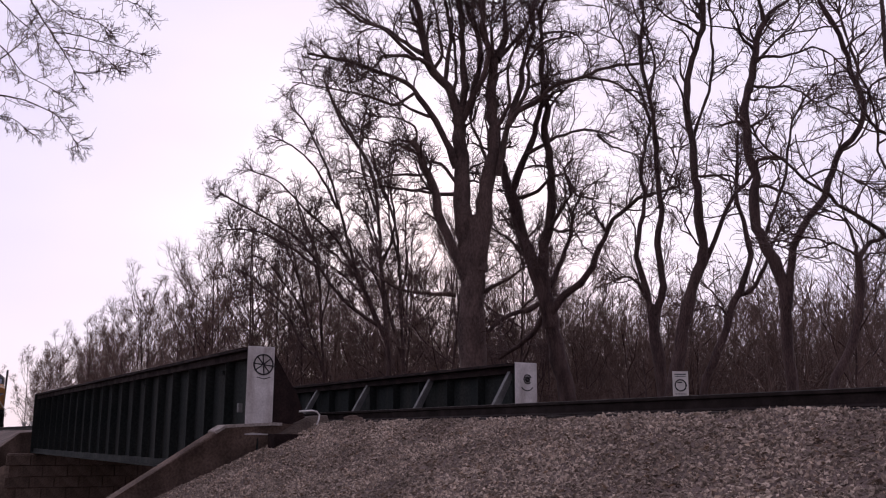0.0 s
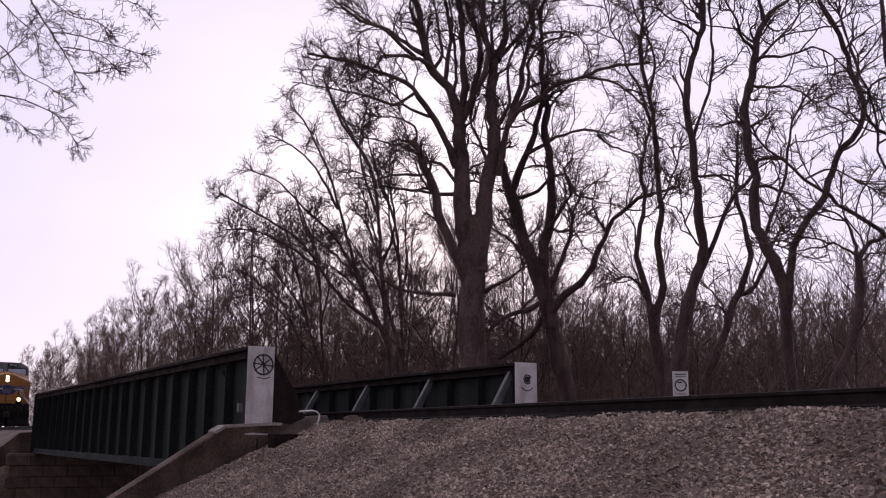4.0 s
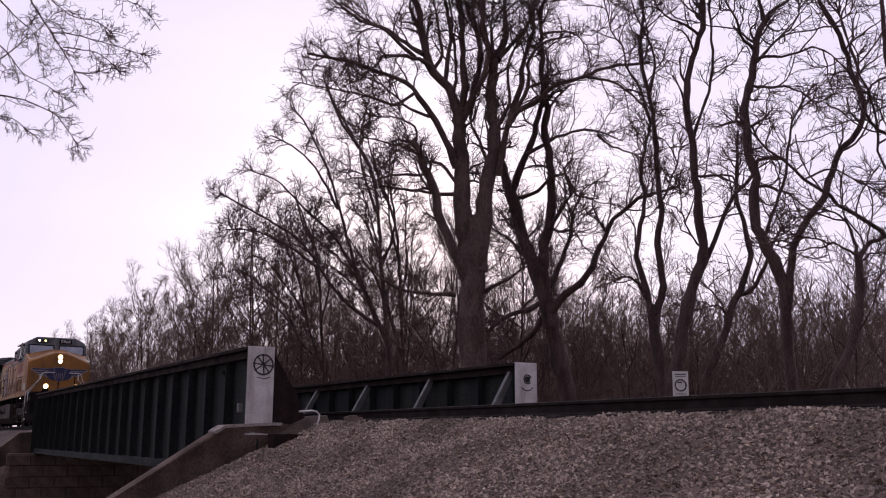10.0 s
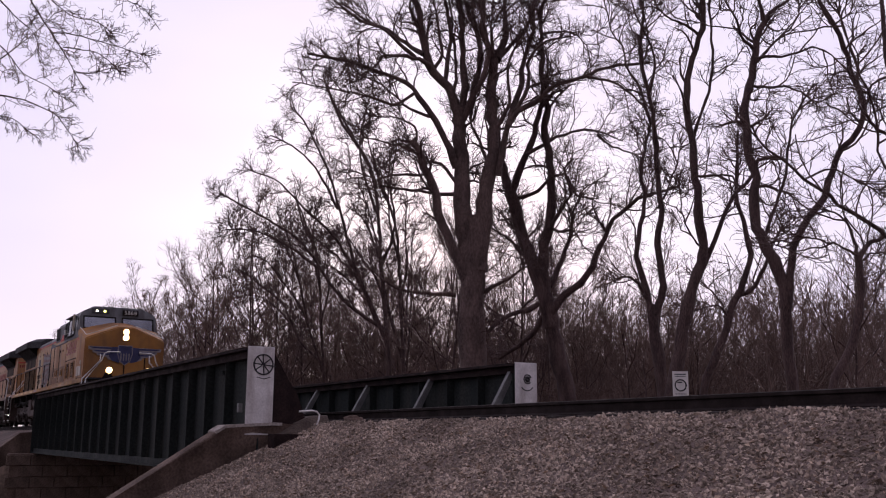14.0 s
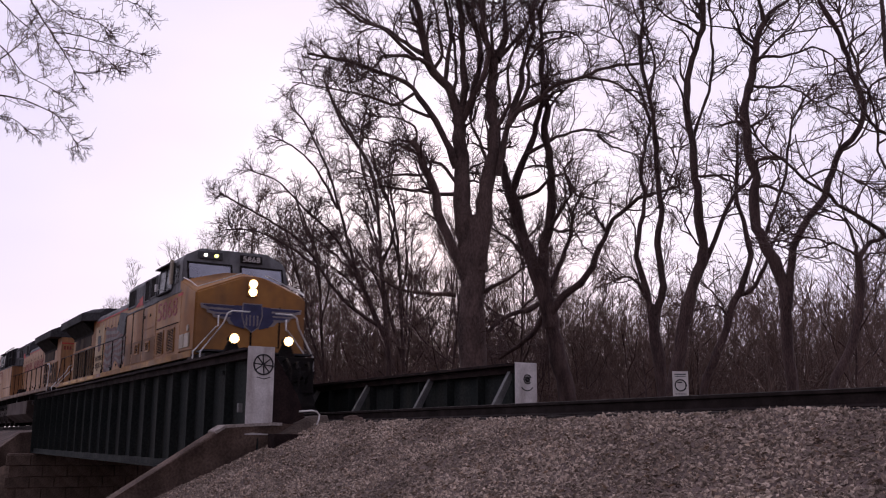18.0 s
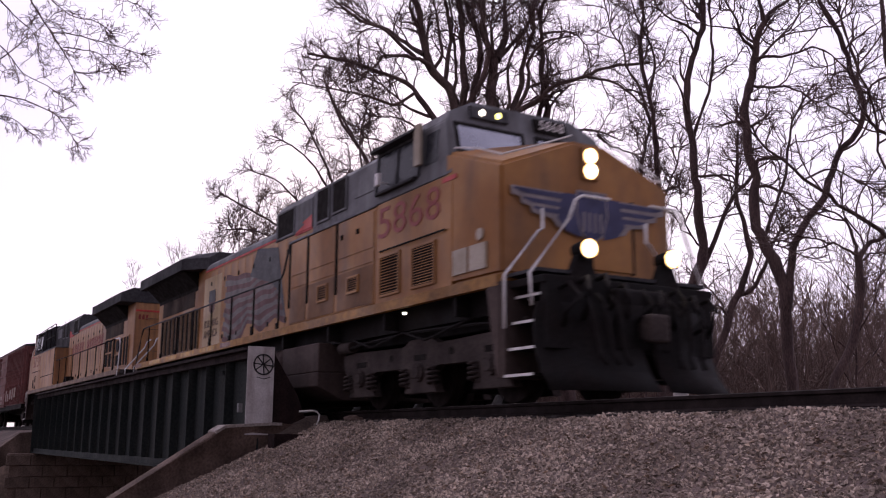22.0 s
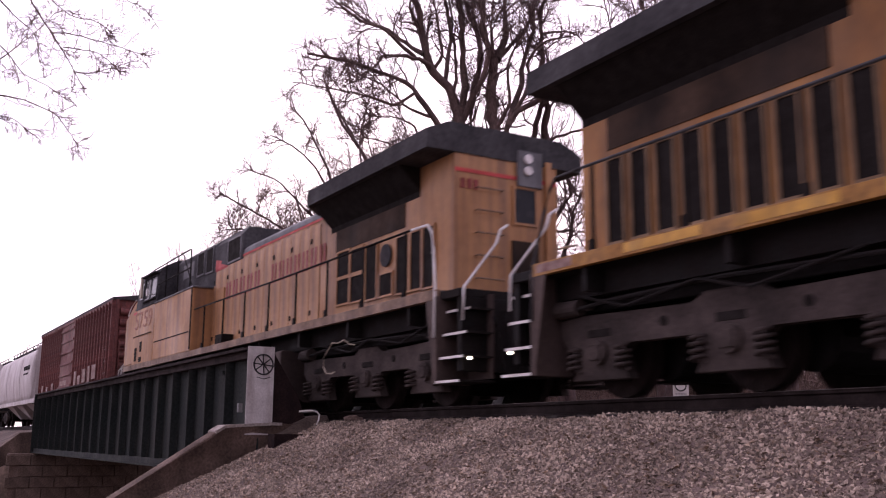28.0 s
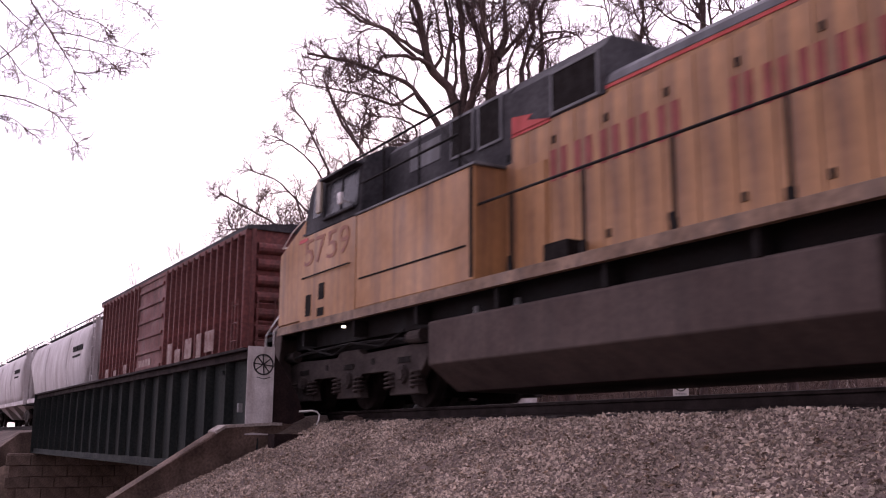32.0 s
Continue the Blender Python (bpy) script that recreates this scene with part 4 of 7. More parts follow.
def plant_slender_tree():
    limb(0.24, 0.18, (0.0, 0, -2.8), (-0.1, 0.0, 0.4), (-0.2, 0.0, 1.7), (-0.3, 0.0, 2.6), (-0.3, 0.0, 3.3))
    limb(0.14, 0.048, (-0.3, 0.0, 2.4), (-0.4, 0.0, 3.2), (-0.5, 0.1, 4.0), (-0.7, 0.1, 4.7), (-0.6, 0.1, 5.5), (-0.4, 0.2, 6.5), (-0.5, 0.2, 7.3), (-0.3, 0.3, 8.1), (-0.1, 0.3, 8.9))
    limb(0.15, 0.048, (-0.3, 0.0, 2.5), (-0.2, -0.0, 3.2), (-0.0, -0.1, 3.8), (-0.1, -0.1, 4.5), (-0.1, -0.1, 5.2), (-0.0, -0.2, 6.1), (-0.1, -0.2, 7.1), (-0.1, -0.2, 7.9), (-0.2, -0.3, 9.1), (-0.4, -0.3, 10.0), (-0.5, -0.3, 11.0), (-0.4, -0.4, 11.9), (-0.5, -0.4, 13.2))
    limb(0.064, 0.024, (-0.1, 0.3, 8.8), (-0.4, 0.4, 10.0), (-0.7, 0.6, 10.7), (-0.8, 0.7, 11.4), (-1.1, 0.9, 12.0), (-1.3, 1.0, 13.1))
    limb(0.064, 0.024, (-0.3, -0.3, 9.5), (-0.1, -0.5, 10.5), (-0.4, -0.6, 11.3), (-0.7, -0.8, 11.9), (-1.1, -1.0, 12.9))
    limb(0.08, 0.032, (-0.5, 0.0, 3.5), (-0.8, -0.3, 3.9), (-1.2, -0.7, 4.0), (-1.6, -1.0, 3.8))
    limb(0.048, 0.024, (-0.1, -0.2, 6.1), (0.3, 0.2, 6.8), (0.7, 0.6, 7.7), (1.0, 1.0, 8.7))
    grown("slender_tree", "dark bare tree splitting into two upright stems", 13, M_BARK, tree_pose(-20.5, 10.9), group="trees behind the track", crown=(1.6, 4, 4, 1), reach=0.8)


def plant_leaning_tree():
    limb(0.23, 0.19, (-0.3, 0, -2.8), (-0.4, 0.0, 0.4), (-0.2, 0.0, 1.4), (-0.0, 0.0, 2.4), (0.2, 0.0, 3.2), (0.4, 0.0, 3.8), (0.6, 0.0, 4.3))
    limb(0.17, 0.093, (0.6, 0.0, 4.2), (0.7, 0.0, 4.8), (0.6, 0.0, 5.5), (0.6, 0.0, 6.3), (0.5, 0.0, 7.1), (0.5, 0.0, 7.9), (0.4, 0.0, 8.6), (0.4, 0.0, 9.4), (0.6, 0.0, 10.3), (0.9, 0.0, 11.1), (1.0, 0.0, 11.8), (1.0, 0.0, 13.2))
    limb(0.12, 0.054, (0.5, 0.0, 3.9), (0.8, 0.1, 4.6), (1.1, 0.1, 5.1), (1.4, 0.2, 5.8), (1.7, 0.3, 6.4), (2.2, 0.3, 6.8), (2.5, 0.4, 7.5))
    limb(0.062, 0.031, (0.5, 0.0, 6.8), (1.0, -0.2, 6.8), (1.4, -0.5, 6.7), (1.5, -0.7, 6.4))
    limb(0.07, 0.039, (0.5, 0.0, 7.8), (0.9, 0.1, 8.9), (1.2, 0.2, 9.8), (1.3, 0.3, 10.8), (1.3, 0.4, 11.8), (1.3, 0.5, 13.1))
    limb(0.062, 0.023, (0.8, 0.0, 11.1), (0.4, -0.2, 11.3), (0.0, -0.5, 11.3), (-0.4, -0.8, 11.4), (-0.7, -1.0, 11.7))
    limb(0.046, 0.023, (1.0, 0.0, 11.7), (0.8, 0.5, 12.5), (0.7, 1.0, 13.6))
    limb(0.046, 0.023, (0.7, 0.0, 4.7), (0.3, -0.3, 5.0), (-0.0, -0.5, 5.7), (-0.1, -0.8, 6.5))
    grown("leaning_tree", "tall dark bare tree leaning with a long upper stem", 14, M_BARK, tree_pose(-19.5, 10.6), group="trees behind the track", crown=(1.6, 4, 4, 1), reach=0.8)


def plant_bent_tree():
    limb(0.17, 0.14, (-0.2, 0, -2.8), (-0.3, 0.0, 0.7), (0.1, 0.0, 1.9), (0.5, 0.0, 2.8), (0.7, 0.0, 3.5), (1.0, 0.0, 4.0))
    limb(0.14, 0.052, (1.0, 0.0, 3.9), (1.2, 0.0, 4.6), (1.4, 0.1, 5.2), (1.3, 0.1, 6.1), (1.1, 0.2, 7.1), (1.2, 0.2, 8.4), (1.3, 0.3, 9.3))
    limb(0.1, 0.052, (1.0, 0.0, 3.9), (1.4, -0.1, 4.1), (1.7, -0.2, 4.7), (2.0, -0.3, 5.5), (2.3, -0.4, 6.0))
    limb(0.052, 0.026, (0.6, 0.0, 3.2), (0.3, -0.2, 3.5), (-0.1, -0.4, 3.5), (-0.6, -0.6, 3.3))
    limb(0.052, 0.026, (0.5, 0.0, 2.9), (0.5, 0.2, 3.6), (0.3, 0.4, 4.0), (-0.0, 0.6, 4.4))
    grown("bent_tree", "bare tree bent over with a crooked trunk", 15, M_BARK, tree_pose(-21.4, 13.6), group="trees behind the track", crown=(1.6, 4, 4, 1), reach=0.8)


def plant_crooked_tree():
    limb(0.21, 0.16, (-0.2, 0, -2.8), (-0.3, 0.0, 0.3), (-0.4, 0.0, 1.4), (-0.4, 0.0, 2.2), (-0.4, 0.0, 2.9), (-0.4, 0.0, 3.5))
    limb(0.2, 0.11, (-0.4, 0.0, 2.8), (-0.4, 0.0, 3.4), (-0.6, 0.0, 4.0), (-0.9, 0.0, 4.6), (-1.0, 0.1, 5.1), (-1.0, 0.1, 5.8), (-0.9, 0.1, 6.4), (-1.1, 0.1, 6.9), (-1.1, 0.1, 7.5), (-1.1, 0.1, 8.2), (-0.9, 0.2, 8.9), (-0.7, 0.2, 9.7), (-0.6, 0.2, 10.3), (-0.4, 0.2, 10.7))
    limb(0.086, 0.043, (-0.4, 0.2, 10.6), (-0.6, -0.0, 11.2), (-0.7, -0.3, 11.9))
    limb(0.086, 0.043, (-0.4, 0.2, 10.7), (-0.1, 0.4, 11.1), (0.4, 0.6, 11.5), (0.9, 0.8, 12.0))
    limb(0.14, 0.071, (-0.4, 0.0, 2.7), (-0.3, -0.1, 3.3), (-0.2, -0.1, 4.0), (-0.1, -0.2, 4.5), (0.3, -0.2, 5.2), (0.7, -0.3, 5.7), (0.9, -0.3, 6.3), (1.1, -0.4, 6.8), (1.4, -0.4, 7.1), (1.7, -0.5, 7.6), (1.8, -0.5, 8.1), (1.5, -0.6, 8.8), (1.4, -0.6, 9.4), (1.1, -0.7, 10.2), (0.7, -0.7, 11.0), (0.5, -0.8, 11.8))
    limb(0.071, 0.036, (-0.9, 0.0, 4.4), (-0.6, 0.1, 5.2), (-0.3, 0.3, 5.8), (-0.0, 0.5, 6.5), (0.2, 0.6, 7.4), (0.5, 0.8, 8.3), (1.1, 0.9, 9.2))
    limb(0.057, 0.021, (-0.7, 0.1, 9.5), (0.0, 0.5, 10.3), (0.6, 0.8, 10.9), (1.1, 1.2, 11.9))
    limb(0.057, 0.021, (-0.7, 0.1, 9.6), (0.1, -0.2, 9.6), (0.6, -0.5, 9.7), (0.9, -0.7, 9.4), (1.2, -1.0, 8.9))
    limb(0.064, 0.029, (-0.8, 0.1, 9.9), (-1.2, -0.2, 10.1), (-1.4, -0.5, 10.4), (-1.8, -0.8, 10.9))
    limb(0.057, 0.029, (-0.8, 0.3, 8.9), (-0.5, -0.1, 8.7), (-0.1, -0.6, 8.5), (0.2, -1.0, 8.1))
    limb(0.043, 0.021, (-0.1, -0.2, 4.5), (-0.6, -0.6, 4.3), (-1.0, -1.0, 4.3))
    grown("crooked_tree", "tall crooked bare tree with a swept side limb", 16, M_BARK, tree_pose(-16.5, 11.8), group="trees behind the track", crown=(1.6, 4, 4, 1), reach=0.8)


def plant_stooping_tree():
    limb(0.14, 0.11, (-0.3, 0, -2.8), (-0.4, 0.0, 0.2), (-0.1, 0.0, 1.0), (0.2, 0.0, 1.6), (0.4, 0.0, 2.2), (0.5, 0.0, 3.0), (0.5, 0.0, 3.6))
    limb(0.088, 0.05, (0.5, 0.0, 3.5), (0.8, 0.1, 3.9), (1.3, 0.2, 4.1), (1.8, 0.3, 4.5))
    limb(0.075, 0.031, (1.6, 0.3, 3.8), (1.0, 0.1, 4.3), (0.3, -0.0, 4.7), (-0.2, -0.2, 5.0), (-0.7, -0.3, 5.3), (-1.1, -0.5, 5.6), (-1.7, -0.6, 6.0), (-2.0, -0.8, 6.4))
    limb(0.056, 0.025, (0.5, 0.0, 3.6), (0.5, 0.1, 3.9), (0.4, 0.2, 4.4), (0.2, 0.4, 4.7), (-0.1, 0.5, 4.8))
    limb(0.044, 0.019, (0.5, 0.0, 3.6), (-0.0, -0.2, 3.8), (-0.6, -0.4, 3.9), (-1.2, -0.6, 4.0))
    limb(0.044, 0.019, (0.6, 0.0, 3.5), (0.9, 0.2, 3.7), (1.5, 0.4, 3.7))
    limb(0.038, 0.019, (-0.7, -0.4, 5.3), (-0.0, -0.1, 5.6), (0.8, 0.3, 5.4), (1.5, 0.6, 5.2))
    grown("stooping_tree", "bare tree with diagonal limbs stooping over the bank", 17, M_BARK, tree_pose(-14.0, 10.0), group="trees behind the track", crown=(1.6, 4, 4, 1), reach=0.8)


def plant_sweeping_tree():
    limb(0.17, 0.13, (0.0, 0, -2.8), (-0.1, 0.0, -0.0), (-0.1, 0.0, 1.6), (-0.1, 0.0, 3.1), (-0.1, 0.0, 4.8))
    limb(0.11, 0.048, (-0.1, 0.0, 4.7), (-0.2, 0.1, 5.9), (-0.3, 0.2, 7.0), (-0.3, 0.2, 8.2), (-0.3, 0.3, 9.5), (-0.3, 0.4, 10.4))
    limb(0.072, 0.036, (-0.2, 0.0, 5.5), (-0.6, -0.2, 6.0), (-1.0, -0.4, 6.2), (-1.3, -0.6, 6.6))
    limb(0.06, 0.03, (-0.2, 0.0, 7.2), (-0.3, 0.3, 7.6), (-0.5, 0.5, 7.5), (-0.6, 0.8, 7.4))
    limb(0.048, 0.024, (-0.2, 0.0, 4.6), (-0.5, -0.2, 5.0), (-0.9, -0.3, 5.6), (-1.0, -0.5, 6.5), (-1.4, -0.7, 7.4), (-1.6, -0.8, 8.1), (-1.9, -1.0, 8.8))
    grown("sweeping_tree", "bare tree with long sweeping upper limbs", 18, M_BARK, tree_pose(-12.4, 10.75), group="trees behind the track", crown=(1.6, 4, 4, 1), reach=0.8)


def plant_spreading_trees():
    for x, y, k, seed in ((-34.5, 8.5, 1.0, 31), (-38.7, 11.8, 0.9, 32), (-43.0, 9.8, 0.8, 33)):
        def side(r0, r1, *nodes):
            limb(r0 * k, r1 * k, *[(u * k if seed == 31 else u * 0.6, v if seed != 32 else -v, z * k if z > 0 else z) for u, v, z in nodes])
        side(0.16, 0.067, (0.9, 0, -6.3), (0.8, 0.0, 1.1), (0.6, 0.0, 4.2), (0.4, 0.0, 6.1), (0.2, 0.0, 8.6), (-0.2, 0.0, 10.5), (-1.3, 0.0, 12.2), (-2.0, 0.0, 13.9))
        side(0.11, 0.045, (0.7, 0.0, 3.1), (-0.1, -0.2, 4.9), (-0.6, -0.3, 6.1), (-1.2, -0.5, 8.2), (-1.9, -0.7, 10.3), (-2.7, -0.8, 11.9), (-3.2, -1.0, 12.6))
        side(0.11, 0.045, (0.7, 0.0, 3.6), (-1.1, 0.2, 4.9), (-2.1, 0.4, 6.2), (-3.0, 0.6, 7.4), (-4.5, 0.8, 8.4), (-6.5, 1.0, 9.5))
        side(0.1, 0.034, (-0.4, 0.0, 5.6), (-1.5, -0.2, 7.4), (-2.7, -0.4, 8.5), (-3.8, -0.6, 9.6), (-4.9, -0.8, 10.0))
        side(0.1, 0.034, (-0.1, 0.0, 10.3), (-0.9, 0.3, 11.8), (-1.8, 0.5, 13.4), (-2.3, 0.8, 14.7))
        side(0.089, 0.034, (-1.4, 0.0, 8.6), (-2.3, -0.3, 10.2), (-3.2, -0.7, 11.0), (-4.1, -1.0, 11.4))
        side(0.089, 0.034, (0.4, 0.0, 6.3), (0.9, 0.2, 8.0), (0.7, 0.3, 9.7), (0.9, 0.5, 11.4))
        side(0.089, 0.034, (-2.2, 0.0, 6.2), (-3.2, 0.4, 7.0), (-4.7, 0.8, 7.8), (-6.2, 1.2, 8.0))
        side(0.089, 0.034, (0.2, 0.0, 8.4), (-0.5, 0.4, 10.4), (-0.6, 0.8, 12.2), (-0.3, 1.2, 13.9))
        grown("spreading_tree", "slender bare tree with long limbs spreading over the line", seed, M_BARK, tree_pose(x, y), group="trees behind the track", crown=(2.6, 5, 4, 1), up=0.1, reach=0.62)


def plant_overhanging_tree():
    limb(0.22, 0.13, (0, 0, -2.8), (0, 0, 1.0), (0.1, 0, 4.0), (0.1, 0, 8.5))
    # boughs that carry the hanging sprays
    limb(0.06, 0.018, (0.1, 0, 5.2), (1.3, 0.0, 5.9), (2.7, 0.1, 6.0), (3.72, 0.1, 5.53))
    limb(0.06, 0.018, (0.1, 0, 3.2), (1.2, -0.1, 3.9), (2.6, -0.2, 4.0), (3.57, -0.2, 3.55))
    limb(0.06, 0.018, (0.1, 0, 3.7), (1.2, 0.1, 4.3), (2.4, 0.2, 4.4), (3.29, 0.3, 3.98))
    limb(0.06, 0.018, (0.1, 0, 5.0), (1.1, 0.2, 5.7), (2.4, 0.3, 5.8), (3.28, 0.4, 5.33))
    limb(0.06, 0.018, (0.1, 0, 5.1), (1.8, 0.0, 5.8), (3.7, 0.0, 5.9), (5.14, 0.0, 5.40))
    limb(0.06, 0.018, (0.1, 0, 3.9), (1.3, -0.2, 4.6), (2.6, -0.4, 4.7), (3.64, -0.5, 4.24))
    limb(0.06, 0.018, (0.1, 0, 3.2), (1.1, 0.2, 3.9), (2.4, 0.5, 4.0), (3.28, 0.6, 3.50))
    limb(0.06, 0.018, (0.1, 0, 5.1), (1.3, 0.1, 5.8), (2.8, 0.2, 5.9), (3.85, 0.2, 5.41))
    limb(0.022, 0.0074, (3.72, 0.1, 5.53), (4.04, 0.1, 5.01), (4.23, 0.1, 4.72), (4.48, 0.1, 4.37), (4.76, 0.1, 3.92), (4.91, 0.1, 3.66))
    limb(0.015, 0.006, (4.35, 0.1, 4.52), (4.59, 0.1, 4.51), (4.86, 0.2, 4.48), (5.24, 0.2, 4.37), (5.76, 0.3, 4.23))
    limb(0.013, 0.0052, (4.56, 0.1, 4.30), (4.87, -0.0, 4.22), (5.16, -0.1, 4.12), (5.51, -0.2, 3.80))
    limb(0.019, 0.006, (3.57, -0.2, 3.55), (3.90, -0.2, 3.47), (4.24, -0.3, 3.38), (4.63, -0.3, 3.21), (4.84, -0.4, 3.03), (5.12, -0.4, 2.65))
    limb(0.018, 0.006, (3.29, 0.3, 3.98), (3.57, 0.3, 4.18), (3.85, 0.4, 4.50), (4.03, 0.5, 4.76), (4.25, 0.5, 5.03))
    limb(0.018, 0.006, (3.28, 0.4, 5.33), (3.80, 0.3, 4.80), (4.06, 0.3, 4.57), (4.20, 0.2, 4.12))
    limb(0.015, 0.006, (5.14, 0.0, 5.40), (5.39, 0.1, 5.04), (5.56, 0.3, 5.01), (5.68, 0.4, 4.88))
    limb(0.015, 0.006, (3.64, -0.5, 4.24), (4.02, -0.5, 4.02), (4.25, -0.4, 3.72), (4.55, -0.3, 3.58), (4.85, -0.3, 3.36))
    limb(0.015, 0.006, (3.28, 0.6, 3.50), (3.58, 0.6, 3.44), (3.81, 0.5, 3.35), (4.08, 0.5, 3.13))
    limb(0.015, 0.006, (3.85, 0.2, 5.41), (4.31, 0.2, 5.04), (4.67, 0.1, 4.76), (5.01, 0.0, 4.65), (5.28, 0.0, 4.46))
    limb(0.012, 0.0052, (4.60, 0.5, 4.08), (4.82, 0.6, 4.11), (5.07, 0.7, 4.24), (5.27, 0.8, 4.36))
    grown("overhanging_tree", "bare tree with thin drooping branches beside the road", 19, M_BARK, tree_pose(-16.05, -10.6, 0.6), crown=(8.5, 3, 3, 1), up=0.0, reach=0.165,
          radii=(0.0058, 0.0046, 0.0038, 0.003), wander=0.2)


for plant in (plant_sycamore_tree, plant_forked_tree, plant_slender_tree, plant_leaning_tree, plant_bent_tree, plant_crooked_tree, plant_stooping_tree, plant_sweeping_tree,
              plant_spreading_trees, plant_overhanging_tree):
    plant()


def build_wood_tree(seed, height, material, bark, crown=(1.3, 4, 4, 0)):
    """An upright woodland tree: trunk and steeply ascending limbs."""
    rng = np.random.default_rng(seed)
    r0 = 0.009 * height + 0.02
    lean = rng.normal(0, 0.03 * height, 2)
    trunk = [(0, 0, -0.6), (lean[0] * 0.15, lean[1] * 0.15, height * 0.25), (lean[0] * 0.5, lean[1] * 0.5, height * 0.55), (lean[0], lean[1], height * 0.9)]
    limb(r0, r0 * 0.18, *trunk)
    tp = np.array(trunk)
    for j in range(15):
        f = 0.16 + 0.72 * j / 14
        h = height * f
        base = np.array([np.interp(h, tp[:, 2], tp[:, 0]), np.interp(h, tp[:, 2], tp[:, 1]), h])
        a = j * 2.4 + rng.uniform(-0.5, 0.5)
        out = height * (0.24 - 0.13 * f) * rng.uniform(0.6, 1.3)
        rise = height * (0.22 + 0.12 * rng.random()) * (1.15 - 0.55 * f)
        d = np.array([math.cos(a), math.sin(a), 0])
        limb(r0 * (0.5 - 0.3 * f), r0 * 0.1, tuple(base), tuple(base + d * out * 0.55 + (0, 0, rise * 0.35)), tuple(base + d * out + (0, 0, rise)))
    return grown("woodland_tree", "bare brown-grey deciduous tree at the edge of the woods", seed, bark, pose(0, 0, -60), crown=crown, up=0.16, reach=0.75,
                 group="woods along the track", material=material, wander=0.15, radii=(0.018, 0.011, 0.008, 0.007), spread_deg=(24, 58))


def build_woods():
    rng = random.Random(21)
    near = [build_wood_tree(100 + i, 13.5 + 1.0 * (i % 3), M_HAZETWIG, M_BARK) for i in range(4)]
    far = [build_wood_tree(120 + i, 14.0 + 1.0 * (i % 3), M_HAZETWIG, M_BARK) for i in range(4)]
    spots = [(-26.5, 8.4), (-26.0, 11.5), (-20.5, 10.9), (-19.5, 10.6), (-21.4, 13.6), (-16.5, 11.8), (-14.0, 10.0), (-12.4, 10.8), (-34.5, 8.5), (-38.7, 11.8), (-43.0, 9.8)]
    first = set()

    def fits(x, y, gap):
        return all((x - a) ** 2 + (y - b) ** 2 > gap * gap for a, b in spots)

    def plant_at(src, x, y, s):
        spots.append((x, y))
        place = Matrix.Translation((x, y, ground_height(x, y)))
        if src.name in first:
            copy_thing(src, place @ Matrix.Rotation(rng.uniform(0, 6.28), 4, "Z") @ Matrix.Scale(s, 4))
        else:
            first.add(src.name)
            src.matrix_basis = place
    # close row along the far side of the line
    x, k = -52.0, 0
    while x > -150:
        plant_at(far[k % 4], x + rng.uniform(-0.8, 0.8), rng.uniform(10, 13), rng.uniform(0.68, 0.88))
        x -= 2.3 + 0.012 * abs(x + 52)
        k += 1
    plan = [(near, 34, (-66, -31), (9.5, 26), 2.6, (0.7, 1.0)), (near, 9, (-31, -8), (15, 26), 3.0, (0.6, 0.9)), (far, 42, (-150, -60), (12, 28), 3.0, (0.7, 1.0)), (far, 52, (-110, -38), (22, 55), 3.0, (0.58, 0.9)), (far, 10, (-38, 0), (24, 55), 3.0, (0.55, 0.8)), (far, 10, (-240, -150), (10, 40), 5.0, (0.7, 1.0))]
    for kinds, count, xr, yr, gap, sr in plan:
        made = tries = 0
        while made < count and tries < 4000:
            tries += 1
            x, y = rng.uniform(*xr), rng.uniform(*yr)
            if x > -30 and y < 13.5 or not fits(x, y, gap):
                continue
            plant_at(kinds[made % len(kinds)], x, y, rng.uniform(*sr))
            made += 1
    for i, (x, y, h) in enumerate(((-40.2, 13.0, 14.0), (-46.5, 9.2, 12.5), (-31.5, 13.5, 15.0))):
        t = build_wood_tree(140 + i, h, M_TWIG, M_BARK)
        t.matrix_basis = pose(x, y, ground_height(x, y), 0, 0, 40 * i)


build_woods()


